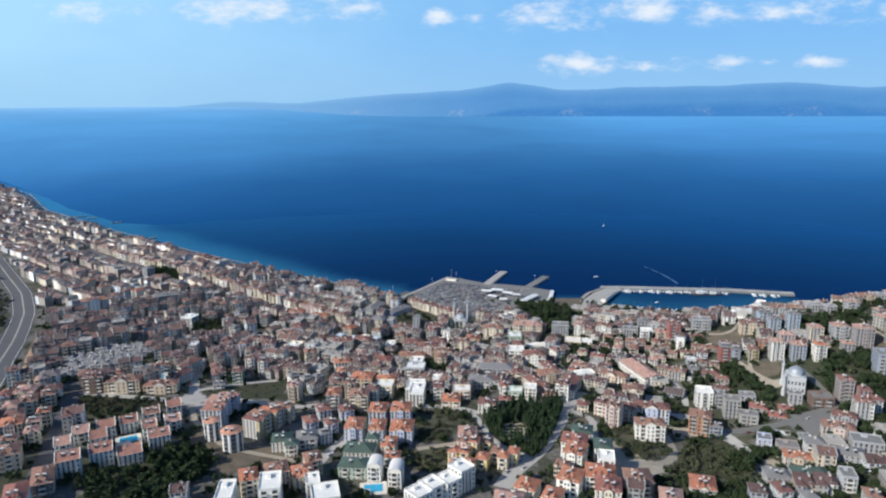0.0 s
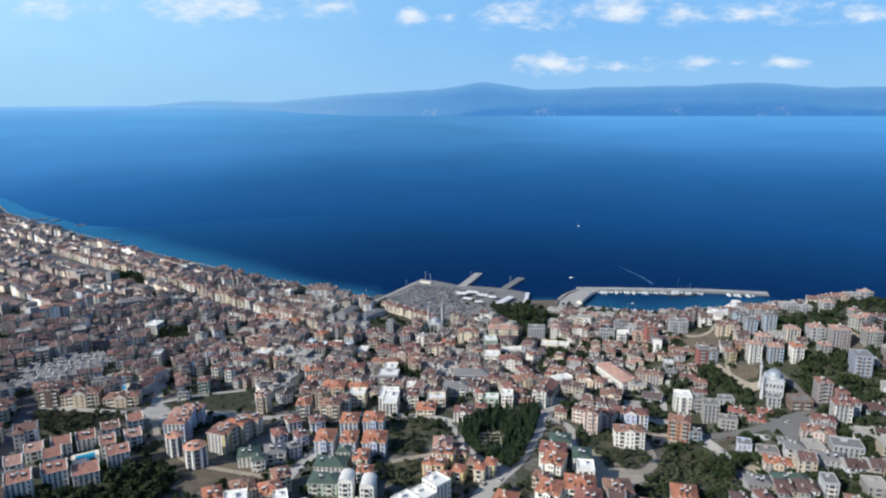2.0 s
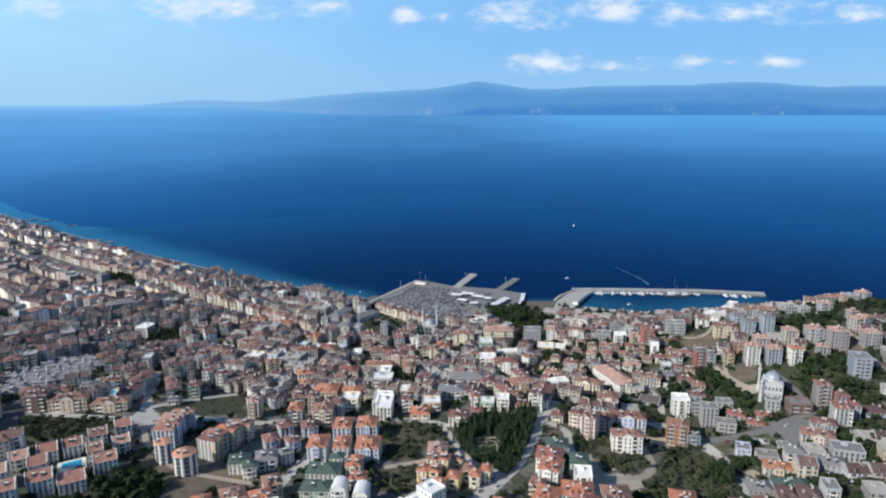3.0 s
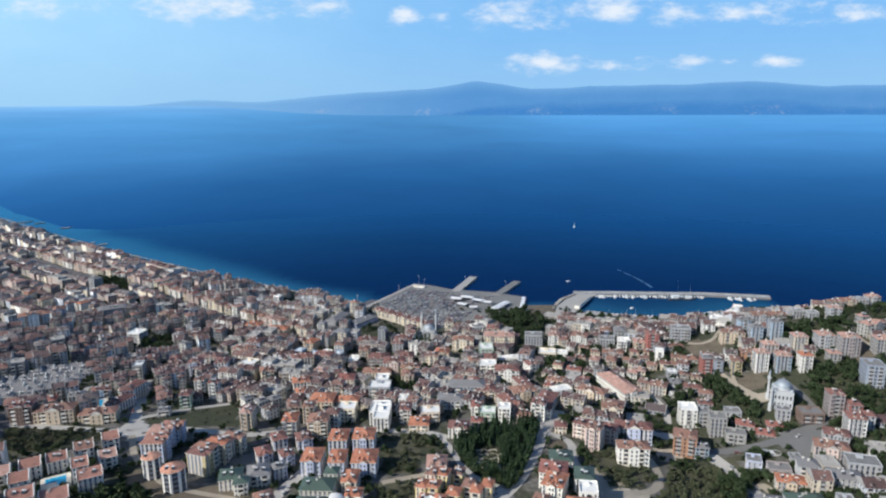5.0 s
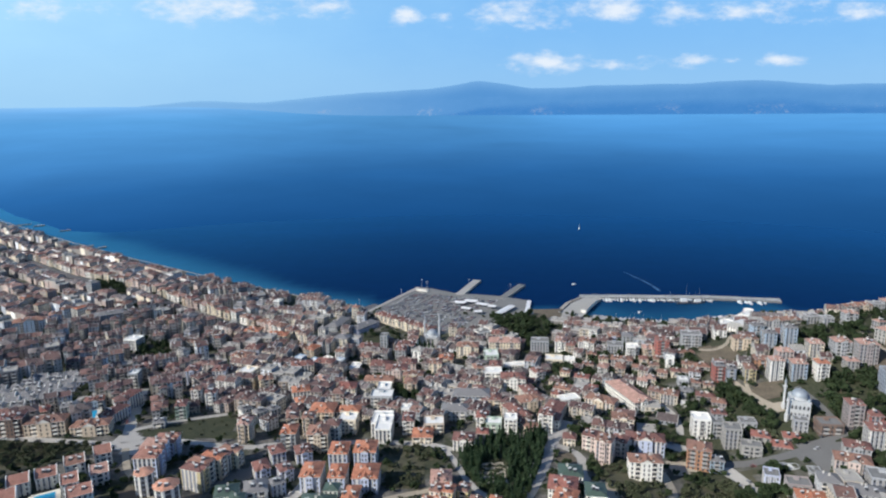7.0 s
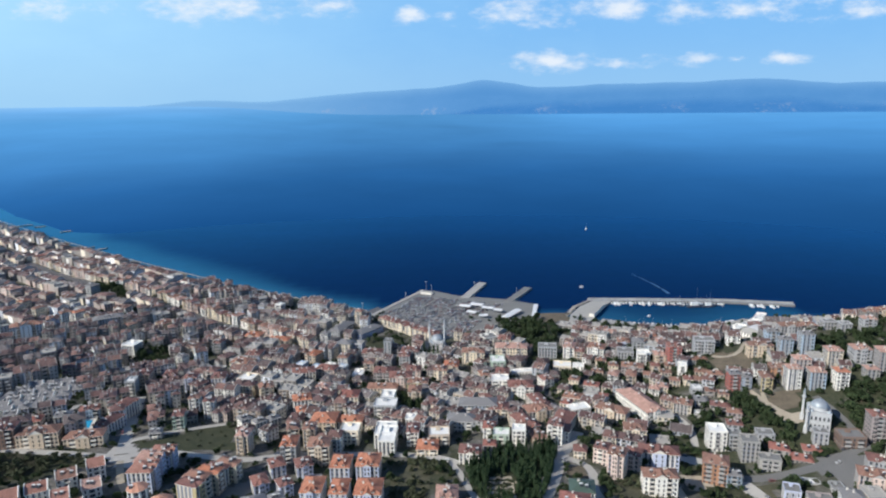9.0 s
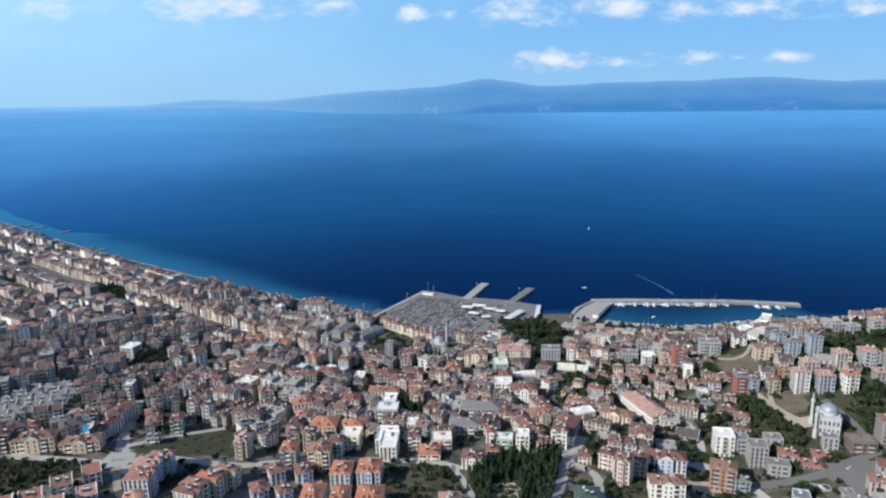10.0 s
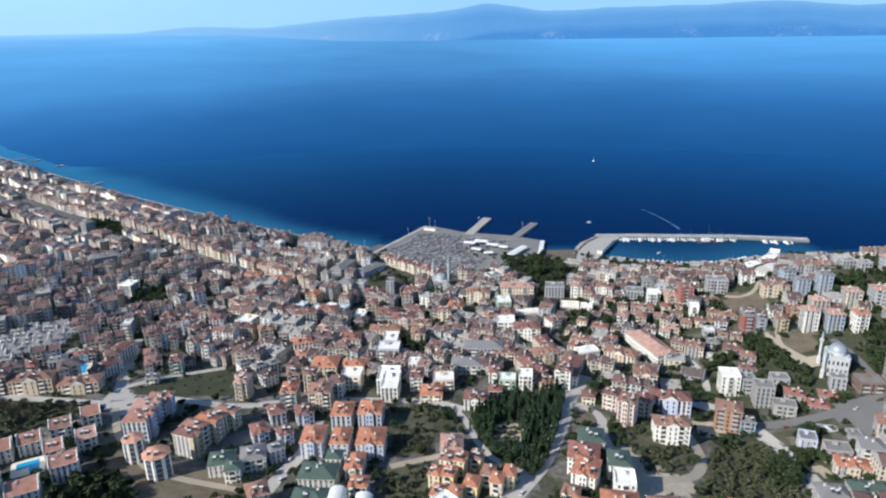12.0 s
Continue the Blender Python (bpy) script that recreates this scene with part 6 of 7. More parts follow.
def district(poly, yaw, dx, dy, tall, flat=0.12, skip=0.06, jitter=1.2, row=2, alley=5.0, seed=1):
    """Rows of houses in streets that run under the angle yaw; every few rows lie an alley apart."""
    global near_count
    rnd = random.Random(seed)
    cx, cy = sum(p[0] for p in poly) / len(poly), sum(p[1] for p in poly) / len(poly)
    c, q = math.cos(radians(yaw)), math.sin(radians(yaw))
    reach = max(math.hypot(px - cx, py - cy) for px, py in poly)
    v, j = -reach, 0
    while v < reach:
        u, left = -reach + rnd.uniform(0, dx), 0
        while u < reach:
            if left == 0:
                # a new terrace of attached houses, after a gap
                left, storeys, pick = rnd.choice((1, 2, 3, 3, 4, 5)), rnd.choice(tall), rnd.random()
                w, d = rnd.choice(((9, 10), (11, 12), (13, 12), (15, 13)) if dx > 13 else ((9, 10), (9, 10), (11, 12)))
                lean, set_back = rnd.gauss(0, jitter * 2), rnd.gauss(0, jitter * 0.5)
                u += alley * rnd.choice((0.3, 0.6, 1.2))
            left -= 1
            x, y = cx + c * (u + w / 2) - q * (v + set_back), cy + q * (u + w / 2) + c * (v + set_back)
            n = max(1, storeys - rnd.choice((0, 0, 0, 1)))
            roof = "flat" if pick < flat or rnd.random() < flat * 0.4 else "gable" if pick < flat + 0.42 else "hip"
            u += w + 0.3
            if rnd.random() < skip or not inside(poly, x, y) or not seen_from_path(x, y, 30) or not clear(x, y, min(w, d) / 2):
                continue
            if y < 600 and abs(x) < 420 and near_count < 260:
                town_house(x, y, yaw + lean, (w, d, n, roof))
                near_count += 1
            else:
                crowd_house(x, y, yaw + lean, (w, d, n, roof))
            PLACED.append((x, y))
        j += 1
        v += dy + (alley if j % row == 0 else 0)


PLACED = []
# outline, angle, spacing along and across, storeys, share of flat roofs and gaps, unevenness
district([(-60, 480), (110, 500), (230, 560), (235, 760), (140, 790), (-20, 800), (-75, 640)], -30, 11.5, 14.0, (2, 2, 3, 3), 0.14, 0.15, 4.5, 2, 3.5, 3)
district([(-60, 480), (-75, 640), (-60, 800), (-110, 860), (-160, 890), (-230, 740), (-200, 600), (-150, 490)], -17, 13.0, 16.0, (3, 3, 4, 4), 0.12, 0.10, 4.0, 2, 3.5, 4)
district([(-150, 490), (-200, 600), (-230, 740), (-160, 890), (-290, 985), (-420, 760), (-300, 600), (-205, 490)], 27, 13.0, 18.5, (3, 4, 4, 5), 0.06, 0.12, 3.0, 2, 5.0, 14)
district([(-205, 490), (-300, 600), (-420, 760), (-520, 740), (-420, 560), (-360, 430), (-290, 340), (-210, 420)], 27, 14.5, 20.5, (3, 4, 4, 5), 0.06, 0.14, 2.4, 2, 6.0, 5)
district([(-260, 960), (-420, 1110), (-640, 1290), (-960, 1560), (-1160, 1830), (-1440, 2110), (-1700, 2200), (-1500, 1700), (-1000, 1250), (-720, 960), (-540, 800), (-420, 760)], 141, 14.5, 18.0, (2, 3, 3, 4), 0.10, 0.08, 1.6, 2, 6.0, 6)
district([(160, 782), (230, 740), (280, 726), (300, 722), (300, 690), (235, 690), (150, 735)], -14, 11.0, 13.5, (2, 2, 3, 3), 0.25, 0.10, 4.0, 2, 3.0, 11)
district([(110, 500), (110, 440), (230, 440), (300, 400), (420, 420), (520, 560), (620, 700), (420, 790), (360, 770), (235, 760), (230, 560)], -14, 14.0, 16.0, (1, 2, 2, 3), 0.16, 0.38, 4.0, 2, 5.0, 7)
district([(110, 440), (20, 360), (30, 320), (280, 320), (380, 420), (300, 400), (230, 440)], -12, 16.5, 21.0, (2, 3, 4), 0.2, 0.45, 1.8, 2, 7.0, 8)
district([(-210, 420), (-290, 340), (-260, 310), (40, 320), (20, 400), (-20, 470), (-205, 485)], 14, 16.0, 18.0, (3, 3, 4), 0.1, 0.80, 1.5, 2, 7.0, 9)


def finish_crowd():
    me = bpy.data.meshes.new("town_houses")
    me.from_pydata(np.concatenate(CROWD["verts"]).tolist(), [], CROWD["faces"])
    for m in (TOWN_WALL, TOWN_ROOF, GLASS, GREY_TRIM, CONCRETE):
        me.materials.append(m)
    me.polygons.foreach_set("material_index", CROWD["slots"])
    tagged(new("town_houses", me), "dense apartment houses with tiled roofs down to the sea", "houses", kind="stuff")


finish_crowd()

# ---- trees ----
def leaf_cloud(rnd, count, place, size):
    """Many small leaf clumps, each a bent pair of faces."""
    s = Shape()
    for _ in range(count):
        p = Vector(place(rnd))
        a = Vector((rnd.gauss(0, 1), rnd.gauss(0, 1), rnd.gauss(0, 0.6))).normalized()
        b = a.cross(Vector((rnd.gauss(0, 1), rnd.gauss(0, 1), rnd.gauss(0, 1)))).normalized()
        k = size * rnd.uniform(0.6, 1.3)
        fold = a.cross(b) * k * 0.35
        s.solid([tuple(p - a * k - b * k * 0.7), tuple(p + a * k - b * k * 0.7), tuple(p + b * k + fold)], [(0, 1, 2)])
        s.solid([tuple(p - a * k + b * k * 0.3 - fold), tuple(p + a * k * 0.6 - b * k * 0.2 + fold), tuple(p + b * k * 1.1 + a * k * 0.5)], [(0, 1, 2)])
    return s


def broad_crown(seed, r=3.2, h=4.2, count=170, size=0.75):
    rnd = random.Random(seed)
    lobes = [(rnd.gauss(0, r * 0.42), rnd.gauss(0, r * 0.42), rnd.uniform(h * 0.35, h * 0.95), rnd.uniform(0.35, 0.6) * r) for _ in range(7)]

    def place(rd):
        lx, ly, lz, lr = rd.choice(lobes)
        v = Vector((rd.gauss(0, 1), rd.gauss(0, 1), rd.gauss(0, 1))).normalized() * lr * rd.uniform(0.55, 1.0)
        return (lx + v.x, ly + v.y, 1.6 + lz + v.z * 0.8)

    return leaf_cloud(rnd, count, place, size)


def cypress_crown(seed, r=1.05, h=11.5, count=150):
    rnd = random.Random(seed)

    def place(rd):
        t = rd.random() ** 0.8
        rr = r * (1 - t) ** 0.6 * (0.55 + 0.45 * min(1, t * 8)) * rd.uniform(0.6, 1.05)
        a = rd.uniform(0, 2 * math.pi)
        return (rr * math.cos(a), rr * math.sin(a), 0.7 + t * h)

    return leaf_cloud(rnd, count, place, 0.6)


def trunk_shape(h, r):
    """A tapered trunk with three limbs."""
    s = Shape()
    s.ring(0, 0, [(r * 1.4, -0.5), (r, 0.3), (r * 0.75, h * 0.6), (r * 0.4, h)], 6)
    for k in range(3):
        a = 2.1 * k + 0.4
        dx, dy = math.cos(a), math.sin(a)
        p, q = Vector((0, 0, h * 0.55)), Vector((dx * h * 0.4, dy * h * 0.4, h * 1.05))
        side = Vector((-dy, dx, 0)) * r * 0.35
        up = Vector((0, 0, r * 0.4))
        s.solid([tuple(p - side), tuple(p + side), tuple(p + up), tuple(q - side * 0.4), tuple(q + side * 0.4), tuple(q + up * 0.4)], [(0, 1, 4, 3), (1, 2, 5, 4), (2, 0, 3, 5)])
    return s


BROAD = [broad_crown(40 + i) for i in range(5)]
BUSH = [broad_crown(60 + i, 2.0, 1.6, 60, 0.6) for i in range(3)]
SPIRE = [cypress_crown(80 + i) for i in range(4)]
CROWN_MESH = {"broad": [s.mesh("crown", [LEAF]) for s in BROAD], "olive": [s.mesh("crown", [OLIVE]) for s in BROAD], "cypress": [s.mesh("crown", [CYPRESS]) for s in SPIRE]}
TRUNK_MESH = {"broad": trunk_shape(3.4, 0.22).mesh("trunk", [BARK]), "cypress": trunk_shape(3.0, 0.14).mesh("trunk", [BARK])}
TREE_WORDS = {"broad": "leafy dark green broad-leaved tree", "olive": "low grey-green olive tree on scrub", "cypress": "tall narrow dark green cypress"}
rnd = random.Random(21)


def tree(kind, x, y, scale, group=""):
    root = thing("cypress_tree" if kind == "cypress" else "olive_tree" if kind == "olive" else "tree", x, y, ground(x, y), rnd.uniform(0, 360), TREE_WORDS[kind], "tree", group)
    root.scale = (scale, scale, scale * rnd.uniform(0.85, 1.15))
    part("trunk", TRUNK_MESH["cypress" if kind == "cypress" else "broad"], root)
    part("crown", rnd.choice(CROWN_MESH[kind]), root)


class Thicket:
    """Joined greenery that nobody could count."""

    def __init__(self):
        self.verts, self.faces, self.base = [], [], 0

    def add(self, shape, x, y, scale):
        v = np.array(shape.verts)
        a = rnd.uniform(0, 6.28)
        c, q = math.cos(a) * scale, math.sin(a) * scale
        self.verts.append(np.stack([x + c * v[:, 0] - q * v[:, 1], y + q * v[:, 0] + c * v[:, 1], ground(x, y) - 0.3 + scale * v[:, 2] * 0.95], 1))
        self.faces += [tuple(self.base + i for i in f) for f in shape.faces]
        self.base += len(v)

    def finish(self, name, mat, label):
        me = bpy.data.meshes.new(name)
        me.from_pydata(np.concatenate(self.verts).tolist(), [], self.faces)
        me.materials.append(mat)
        tagged(new(name, me), label, "bushes", kind="stuff")


def scatter(poly, spacing, seed):
    r = random.Random(seed)
    xs, ys = [p[0] for p in poly], [p[1] for p in poly]
    area = (max(xs) - min(xs)) * (max(ys) - min(ys))
    out = []
    for _ in range(int(area / spacing ** 2 * 1.3)):
        x, y = r.uniform(min(xs), max(xs)), r.uniform(min(ys), max(ys))
        if inside(poly, x, y) and all(math.hypot(x - a, y - b) > spacing * 0.6 for a, b in out[-60:]):
            out.append((x, y))
    return out


GLADE = [(31, 416), (48, 417), (53, 440), (43, 448), (34, 443)]
bushes, greenery, spires = Thicket(), Thicket(), Thicket()
for i, (x, y) in enumerate(scatter(GROVE, 3.0, 1)):
    if inside(GLADE, x, y):
        if rnd.random() < 0.35:
            bushes.add(rnd.choice(BUSH), x, y, rnd.uniform(0.4, 0.8))
        continue
    deep = inside(GROVE, x, y - 6) and y > 430
    if i % 2 == 0:
        tree("cypress" if y > 425 or rnd.random() < 0.5 else "broad", x, y, rnd.uniform(0.6, 0.9) if y > 425 else rnd.uniform(0.6, 0.85), "cypresses of the grove")
    else:
        spires.add(rnd.choice(SPIRE), x, y, rnd.uniform(0.55, 0.9))
for poly, spacing, size, seed in ((SCRUB_A, 3.2, 0.45, 2), (SCRUB_B, 3.0, 0.5, 3), (SCRUB_C, 3.0, 0.5, 4), (SCRUB_D, 3.2, 0.45, 5), (WEST_LOT, 5.5, 0.5, 8), (STRIP, 4.2, 0.7, 6)):
    for i, (x, y) in enumerate(scatter(poly, spacing, seed)):
        if any(line_distance(line, x, y) < width / 2 + 1.5 for line, width, _, _ in ROADS):
            continue
        if noise.noise(Vector((x * 0.07, y * 0.07, 5.0))) < -0.3:
            continue
        if i % 6 == 0:
            tree("olive", x, y, rnd.uniform(0.6, 1.0) * size / 0.6 * 0.8, "trees of the empty lots")
        else:
            bushes.add(rnd.choice(BUSH), x, y, rnd.uniform(0.4, 1.1))
for poly, spacing, seed in ((WOOD_A, 5.0, 11), (WOOD_B, 5.0, 12), (WOOD_C, 5.5, 13), (PARK, 6.5, 14), (WOOD_D, 5.5, 15), (WOOD_E, 6.0, 16), (WOOD_F, 4.5, 19), (HEDGE, 5.0, 20), (CREST, 7.0, 22), (GARDEN, 5.5, 23), (COURT, 12.0, 27), (SCHOOL_YARD, 5.0, 28), (GARDEN_B, 5.5, 24), (GARDEN_C, 6.0, 25), (GARDEN_D, 6.0, 26), (GARDEN_E, 6.5, 29), (GARDEN_F, 5.0, 30), (PARK_WEST, 6.0, 18)):
    for i, (x, y) in enumerate(scatter(poly, spacing, seed)):
        if any(math.hypot(x - fx, y - fy) < close + 1.5 for fx, fy, far, close in FOOTPRINTS):
            continue
        if i % 4 == 0:
            tree("broad", x, y, rnd.uniform(0.9, 1.4), "trees of the small woods")
        else:
            greenery.add(rnd.choice(BROAD), x, y, rnd.uniform(0.55, 1.5) * (1 + 0.35 * noise.noise(Vector((x * 0.05, y * 0.05, 1.0)))))
for i, (x, y) in enumerate(scatter(FIELD, 9.0, 17)):
    bushes.add(rnd.choice(BUSH), x, y, rnd.uniform(0.3, 0.6))
CAR_LOT = [(-58, 812), (-40, 782), (12, 742), (40, 750), (80, 772), (40, 800), (92, 850), (30, 872), (-3, 898), (-13, 890)]
# street and yard trees among the houses
for i in range(9000):
    y = rnd.uniform(335, 860) if i < 8500 else rnd.uniform(860, 1700)
    x = rnd.uniform(-0.72, 0.72) * (y + 40) if i % 3 else rnd.uniform(0.18, 0.74) * (y + 40)
    if inland(x, y) < 6 or inside(CAR_LOT, x, y) or any(math.hypot(x - a, y - b) < 6.3 for a, b in PLACED) or any(math.hypot(x - fx, y - fy) < (far + close) / 2 + 1 for fx, fy, far, close in FOOTPRINTS):
        continue
    if any(line_distance(line, x, y) < width / 2 + 0.8 for line, width, _, _ in ROADS) or line_distance(HIGHWAY, x, y) < 15 or any(inside(p, x, y) for _, p, _, _ in GREENS):
        continue
    greenery.add(rnd.choice(BROAD), x, y, rnd.uniform(0.45, 0.95))
# scrub on the open ground of the eastern slope
for i in range(900):
    x, y = rnd.uniform(175, 460), rnd.uniform(370, 660)
    if noise.noise(Vector((x * 0.03, y * 0.03, 2.0))) < 0.0 or any(math.hypot(x - a, y - b) < 7.0 for a, b in PLACED) or any(math.hypot(x - fx, y - fy) < (far + close) / 2 for fx, fy, far, close in FOOTPRINTS):
        continue
    if any(line_distance(line, x, y) < width / 2 + 1 for line, width, _, _ in ROADS) or any(inside(p, x, y) for _, p, _, _ in GREENS):
        continue
    bushes.add(rnd.choice(BUSH), x, y, rnd.uniform(0.5, 1.5))
# dark cypresses before the old mosque
for x, y in ((-1, 675), (7, 678), (3, 670), (-6, 684)):
    tree("cypress", x, y, 1.25)
bushes.finish("bushes", OLIVE, "low grey-green scrub on the empty lots")
greenery.finish("greenery", LEAF, "green trees among the houses and in small woods")
spires.finish("cypress_thicket", CYPRESS, "dense dark cypresses of the grove")

# ---- mosques ----
PALE_STONE = material("pale_limestone", (0.52, 0.53, 0.54), 0.8, 0.1, 0.8, 0.2)
LEAD = material("lead_dome", (0.36, 0.40, 0.44), 0.45, 0.1, 0.8, 0.2, metal=0.3)


def minaret(parent, x, y, h, r):
    s = Shape()
    s.ring(0, 0, [(r * 1.6, -3), (r * 1.6, h * 0.16), (r, h * 0.2), (r * 0.92, h * 0.66), (r * 1.7, h * 0.70), (r * 1.7, h * 0.735), (r * 0.75, h * 0.74), (r * 0.7, h * 0.84)], 10, 0)
    tower = part("minaret", s.mesh("minaret", [PALE_STONE]), parent, x, y, 0, label="slender pale stone minaret")
    tip = Shape()
    tip.ring(0, 0, [(r * 0.95, h * 0.84), (0.04, h)], 10, 0)
    part("spire", tip.mesh("spire", [LEAD]), tower, label="pointed lead spire")


def mosque(x, y, yaw, w, h, towers, label):
    root = thing("mosque", x, y, ground(x, y), yaw, label, "mosque")
    s = Shape()
    s.box(-w / 2, -w / 2, -4, w / 2, w / 2, h)
    s.box(-w / 2 - 0.3, -w / 2 - 0.3, h, w / 2 + 0.3, w / 2 + 0.3, h + 0.5)
    s.ring(0, 0, [(w * 0.40, h + 0.5), (w * 0.40, h + 2.6)], 16)
    part("hall", s.mesh("hall", [PALE_STONE]), root)
    d = Shape()
    d.ring(0, 0, [(w * 0.41 * math.cos(a * math.pi / 16), h + 2.6 + w * 0.34 * math.sin(a * math.pi / 16)) for a in range(8)] + [(0.25, h + 2.6 + w * 0.34)], 20)
    dome = part("dome", d.mesh("dome", [LEAD], True), root, label="pale lead-covered dome")
    tip = Shape()
    tip.ring(0, 0, [(0.22, h + 2.55 + w * 0.34), (0.3, h + 3.2 + w * 0.34), (0.06, h + 4.6 + w * 0.34)], 8)
    part("finial", tip.mesh("finial", [METAL]), dome)
    q = Shape()
    q.ring(0, 0, [(w * 0.12 * math.cos(a * math.pi / 10), h + 0.5 + w * 0.12 * math.sin(a * math.pi / 10)) for a in range(5)] + [(0.05, h + 0.5 + w * 0.12)], 10)
    cupola = q.mesh("cupola", [LEAD], True)
    for cx in (-1, 1):
        for cy in (-1, 1):
            part("cupola", cupola, root, cx * w * 0.4, cy * w * 0.4)
    arch = Shape()
    arch.solid([(-0.6, -0.06, 0), (0.6, -0.06, 0), (0.6, -0.06, 2.2), (0.35, -0.06, 2.75), (0, -0.06, 3.0), (-0.35, -0.06, 2.75), (-0.6, -0.06, 2.2)], [(0, 1, 2, 3, 4, 5, 6)], 0)
    pane = arch.mesh("arched_window", [GLASS])
    for turn in (0, 90, -90):
        c, q2 = math.cos(radians(turn)), math.sin(radians(turn))
        for i in range(5):
            for z in (1.2, h * 0.55):
                px = -w * 0.38 + i * w * 0.19
                part("arched_window", pane, root, px * c + (w / 2) * q2, px * q2 - (w / 2) * c, z, turn)
    for tx, ty, th in towers:
        minaret(root, tx, ty, th, 0.9)
    return root


mosque(267, 488, -22, 13.5, 12.5, [(-8.3, -8.3, 19), (-8.6, 8.3, 24)], "pale grey stone mosque with a large dome on the hillside")
mosque(7, 711, -4, 13, 7, [(-7.5, -3, 31), (7.5, -3, 33)], "old white mosque with two minarets in the town")

# ---- pools ----
def swimming_pool(x, y, w, d, yaw, step, label):
    z = ground(x, y) + 0.6
    root = thing("swimming_pool", x, y, z, yaw, label, "pool")
    deck = Shape()
    deck.box(-w / 2 - 2.5, -d / 2 - 2.5, -2.5, w / 2 + 2.5, d / 2 + 2.5, 0.3)
    part("deck", deck.mesh("deck", [POOL_EDGE]), root)
    rim = Shape()
    rim.prism([(-w / 2 - 0.4, d / 2 + 0.4), (-w / 2 - 0.4, -d * 0.1 - 0.4), (step - 0.4, -d * 0.1 - 0.4), (step - 0.4, -d / 2 - 0.4), (w / 2 + 0.4, -d / 2 - 0.4), (w / 2 + 0.4, d / 2 + 0.4)], 0.25, 0.42)
    part("rim", rim.mesh("rim", [POOL_EDGE]), root)
    water = Shape()
    water.prism([(-w / 2, d / 2), (-w / 2, -d * 0.1), (step, -d * 0.1), (step, -d / 2), (w / 2, -d / 2), (w / 2, d / 2)], 0.3, 0.47)
    part("pool_water", water.mesh("pool_water", [POOL]), root, label="bright blue pool water")


swimming_pool(-219, 400, 11, 10, 28, 0.5, "bright blue swimming pool on a pale tiled deck between houses")
swimming_pool(-254, 523, 11, 13, 16, 0.0, "blue swimming pool in the court of apartment blocks")
swimming_pool(-49, 348, 11, 8, 8, -2.0, "small bright blue swimming pool beside white apartment blocks")

# ---- harbour ----
def rubble(line, off, count, seed):
    """Armour stones heaped along the sea side of the breakwater."""
    r, s = random.Random(seed), Shape()
    for (ax, ay), (bx, by) in zip(line, line[1:]):
        d = math.hypot(bx - ax, by - ay)
        nx, ny = -(by - ay) / d, (bx - ax) / d
        for _ in range(int(count * d / 100)):
            t, o, k = r.random(), r.uniform(0, off), r.uniform(0.7, 1.5)
            x, y, z = ax + (bx - ax) * t + nx * (4.5 + o), ay + (by - ay) * t + ny * (4.5 + o), 1.4 - o * 0.5
            pts = [(x + k * sx * r.uniform(0.6, 1), y + k * sy * r.uniform(0.6, 1), z + k * sz * r.uniform(0.5, 0.8)) for sz in (-1, 1) for sx, sy in ((-1, -1), (1, -1), (1, 1), (-1, 1))]
            s.solid(pts, [(4, 5, 6, 7), (0, 1, 5, 4), (1, 2, 6, 5), (2, 3, 7, 6), (3, 0, 4, 7), (3, 2, 1, 0)])
    tagged(new("armour_stones", s.mesh("armour_stones", [ROCK])), "pale armour stones along the breakwater", "rocks", kind="stuff")


rubble([(160, 796), (180, 836), (200, 857)] + BREAKWATER[1:], 3.5, 330, 5)

BOAT_WHITE = material("boat_gelcoat", (0.80, 0.80, 0.79), 0.3, 0.05)
BOAT_DARK = material("boat_dark_hull", (0.09, 0.10, 0.12), 0.4, 0.1)
SAIL = material("sail_cloth", (0.82, 0.82, 0.80), 0.8, 0.05)


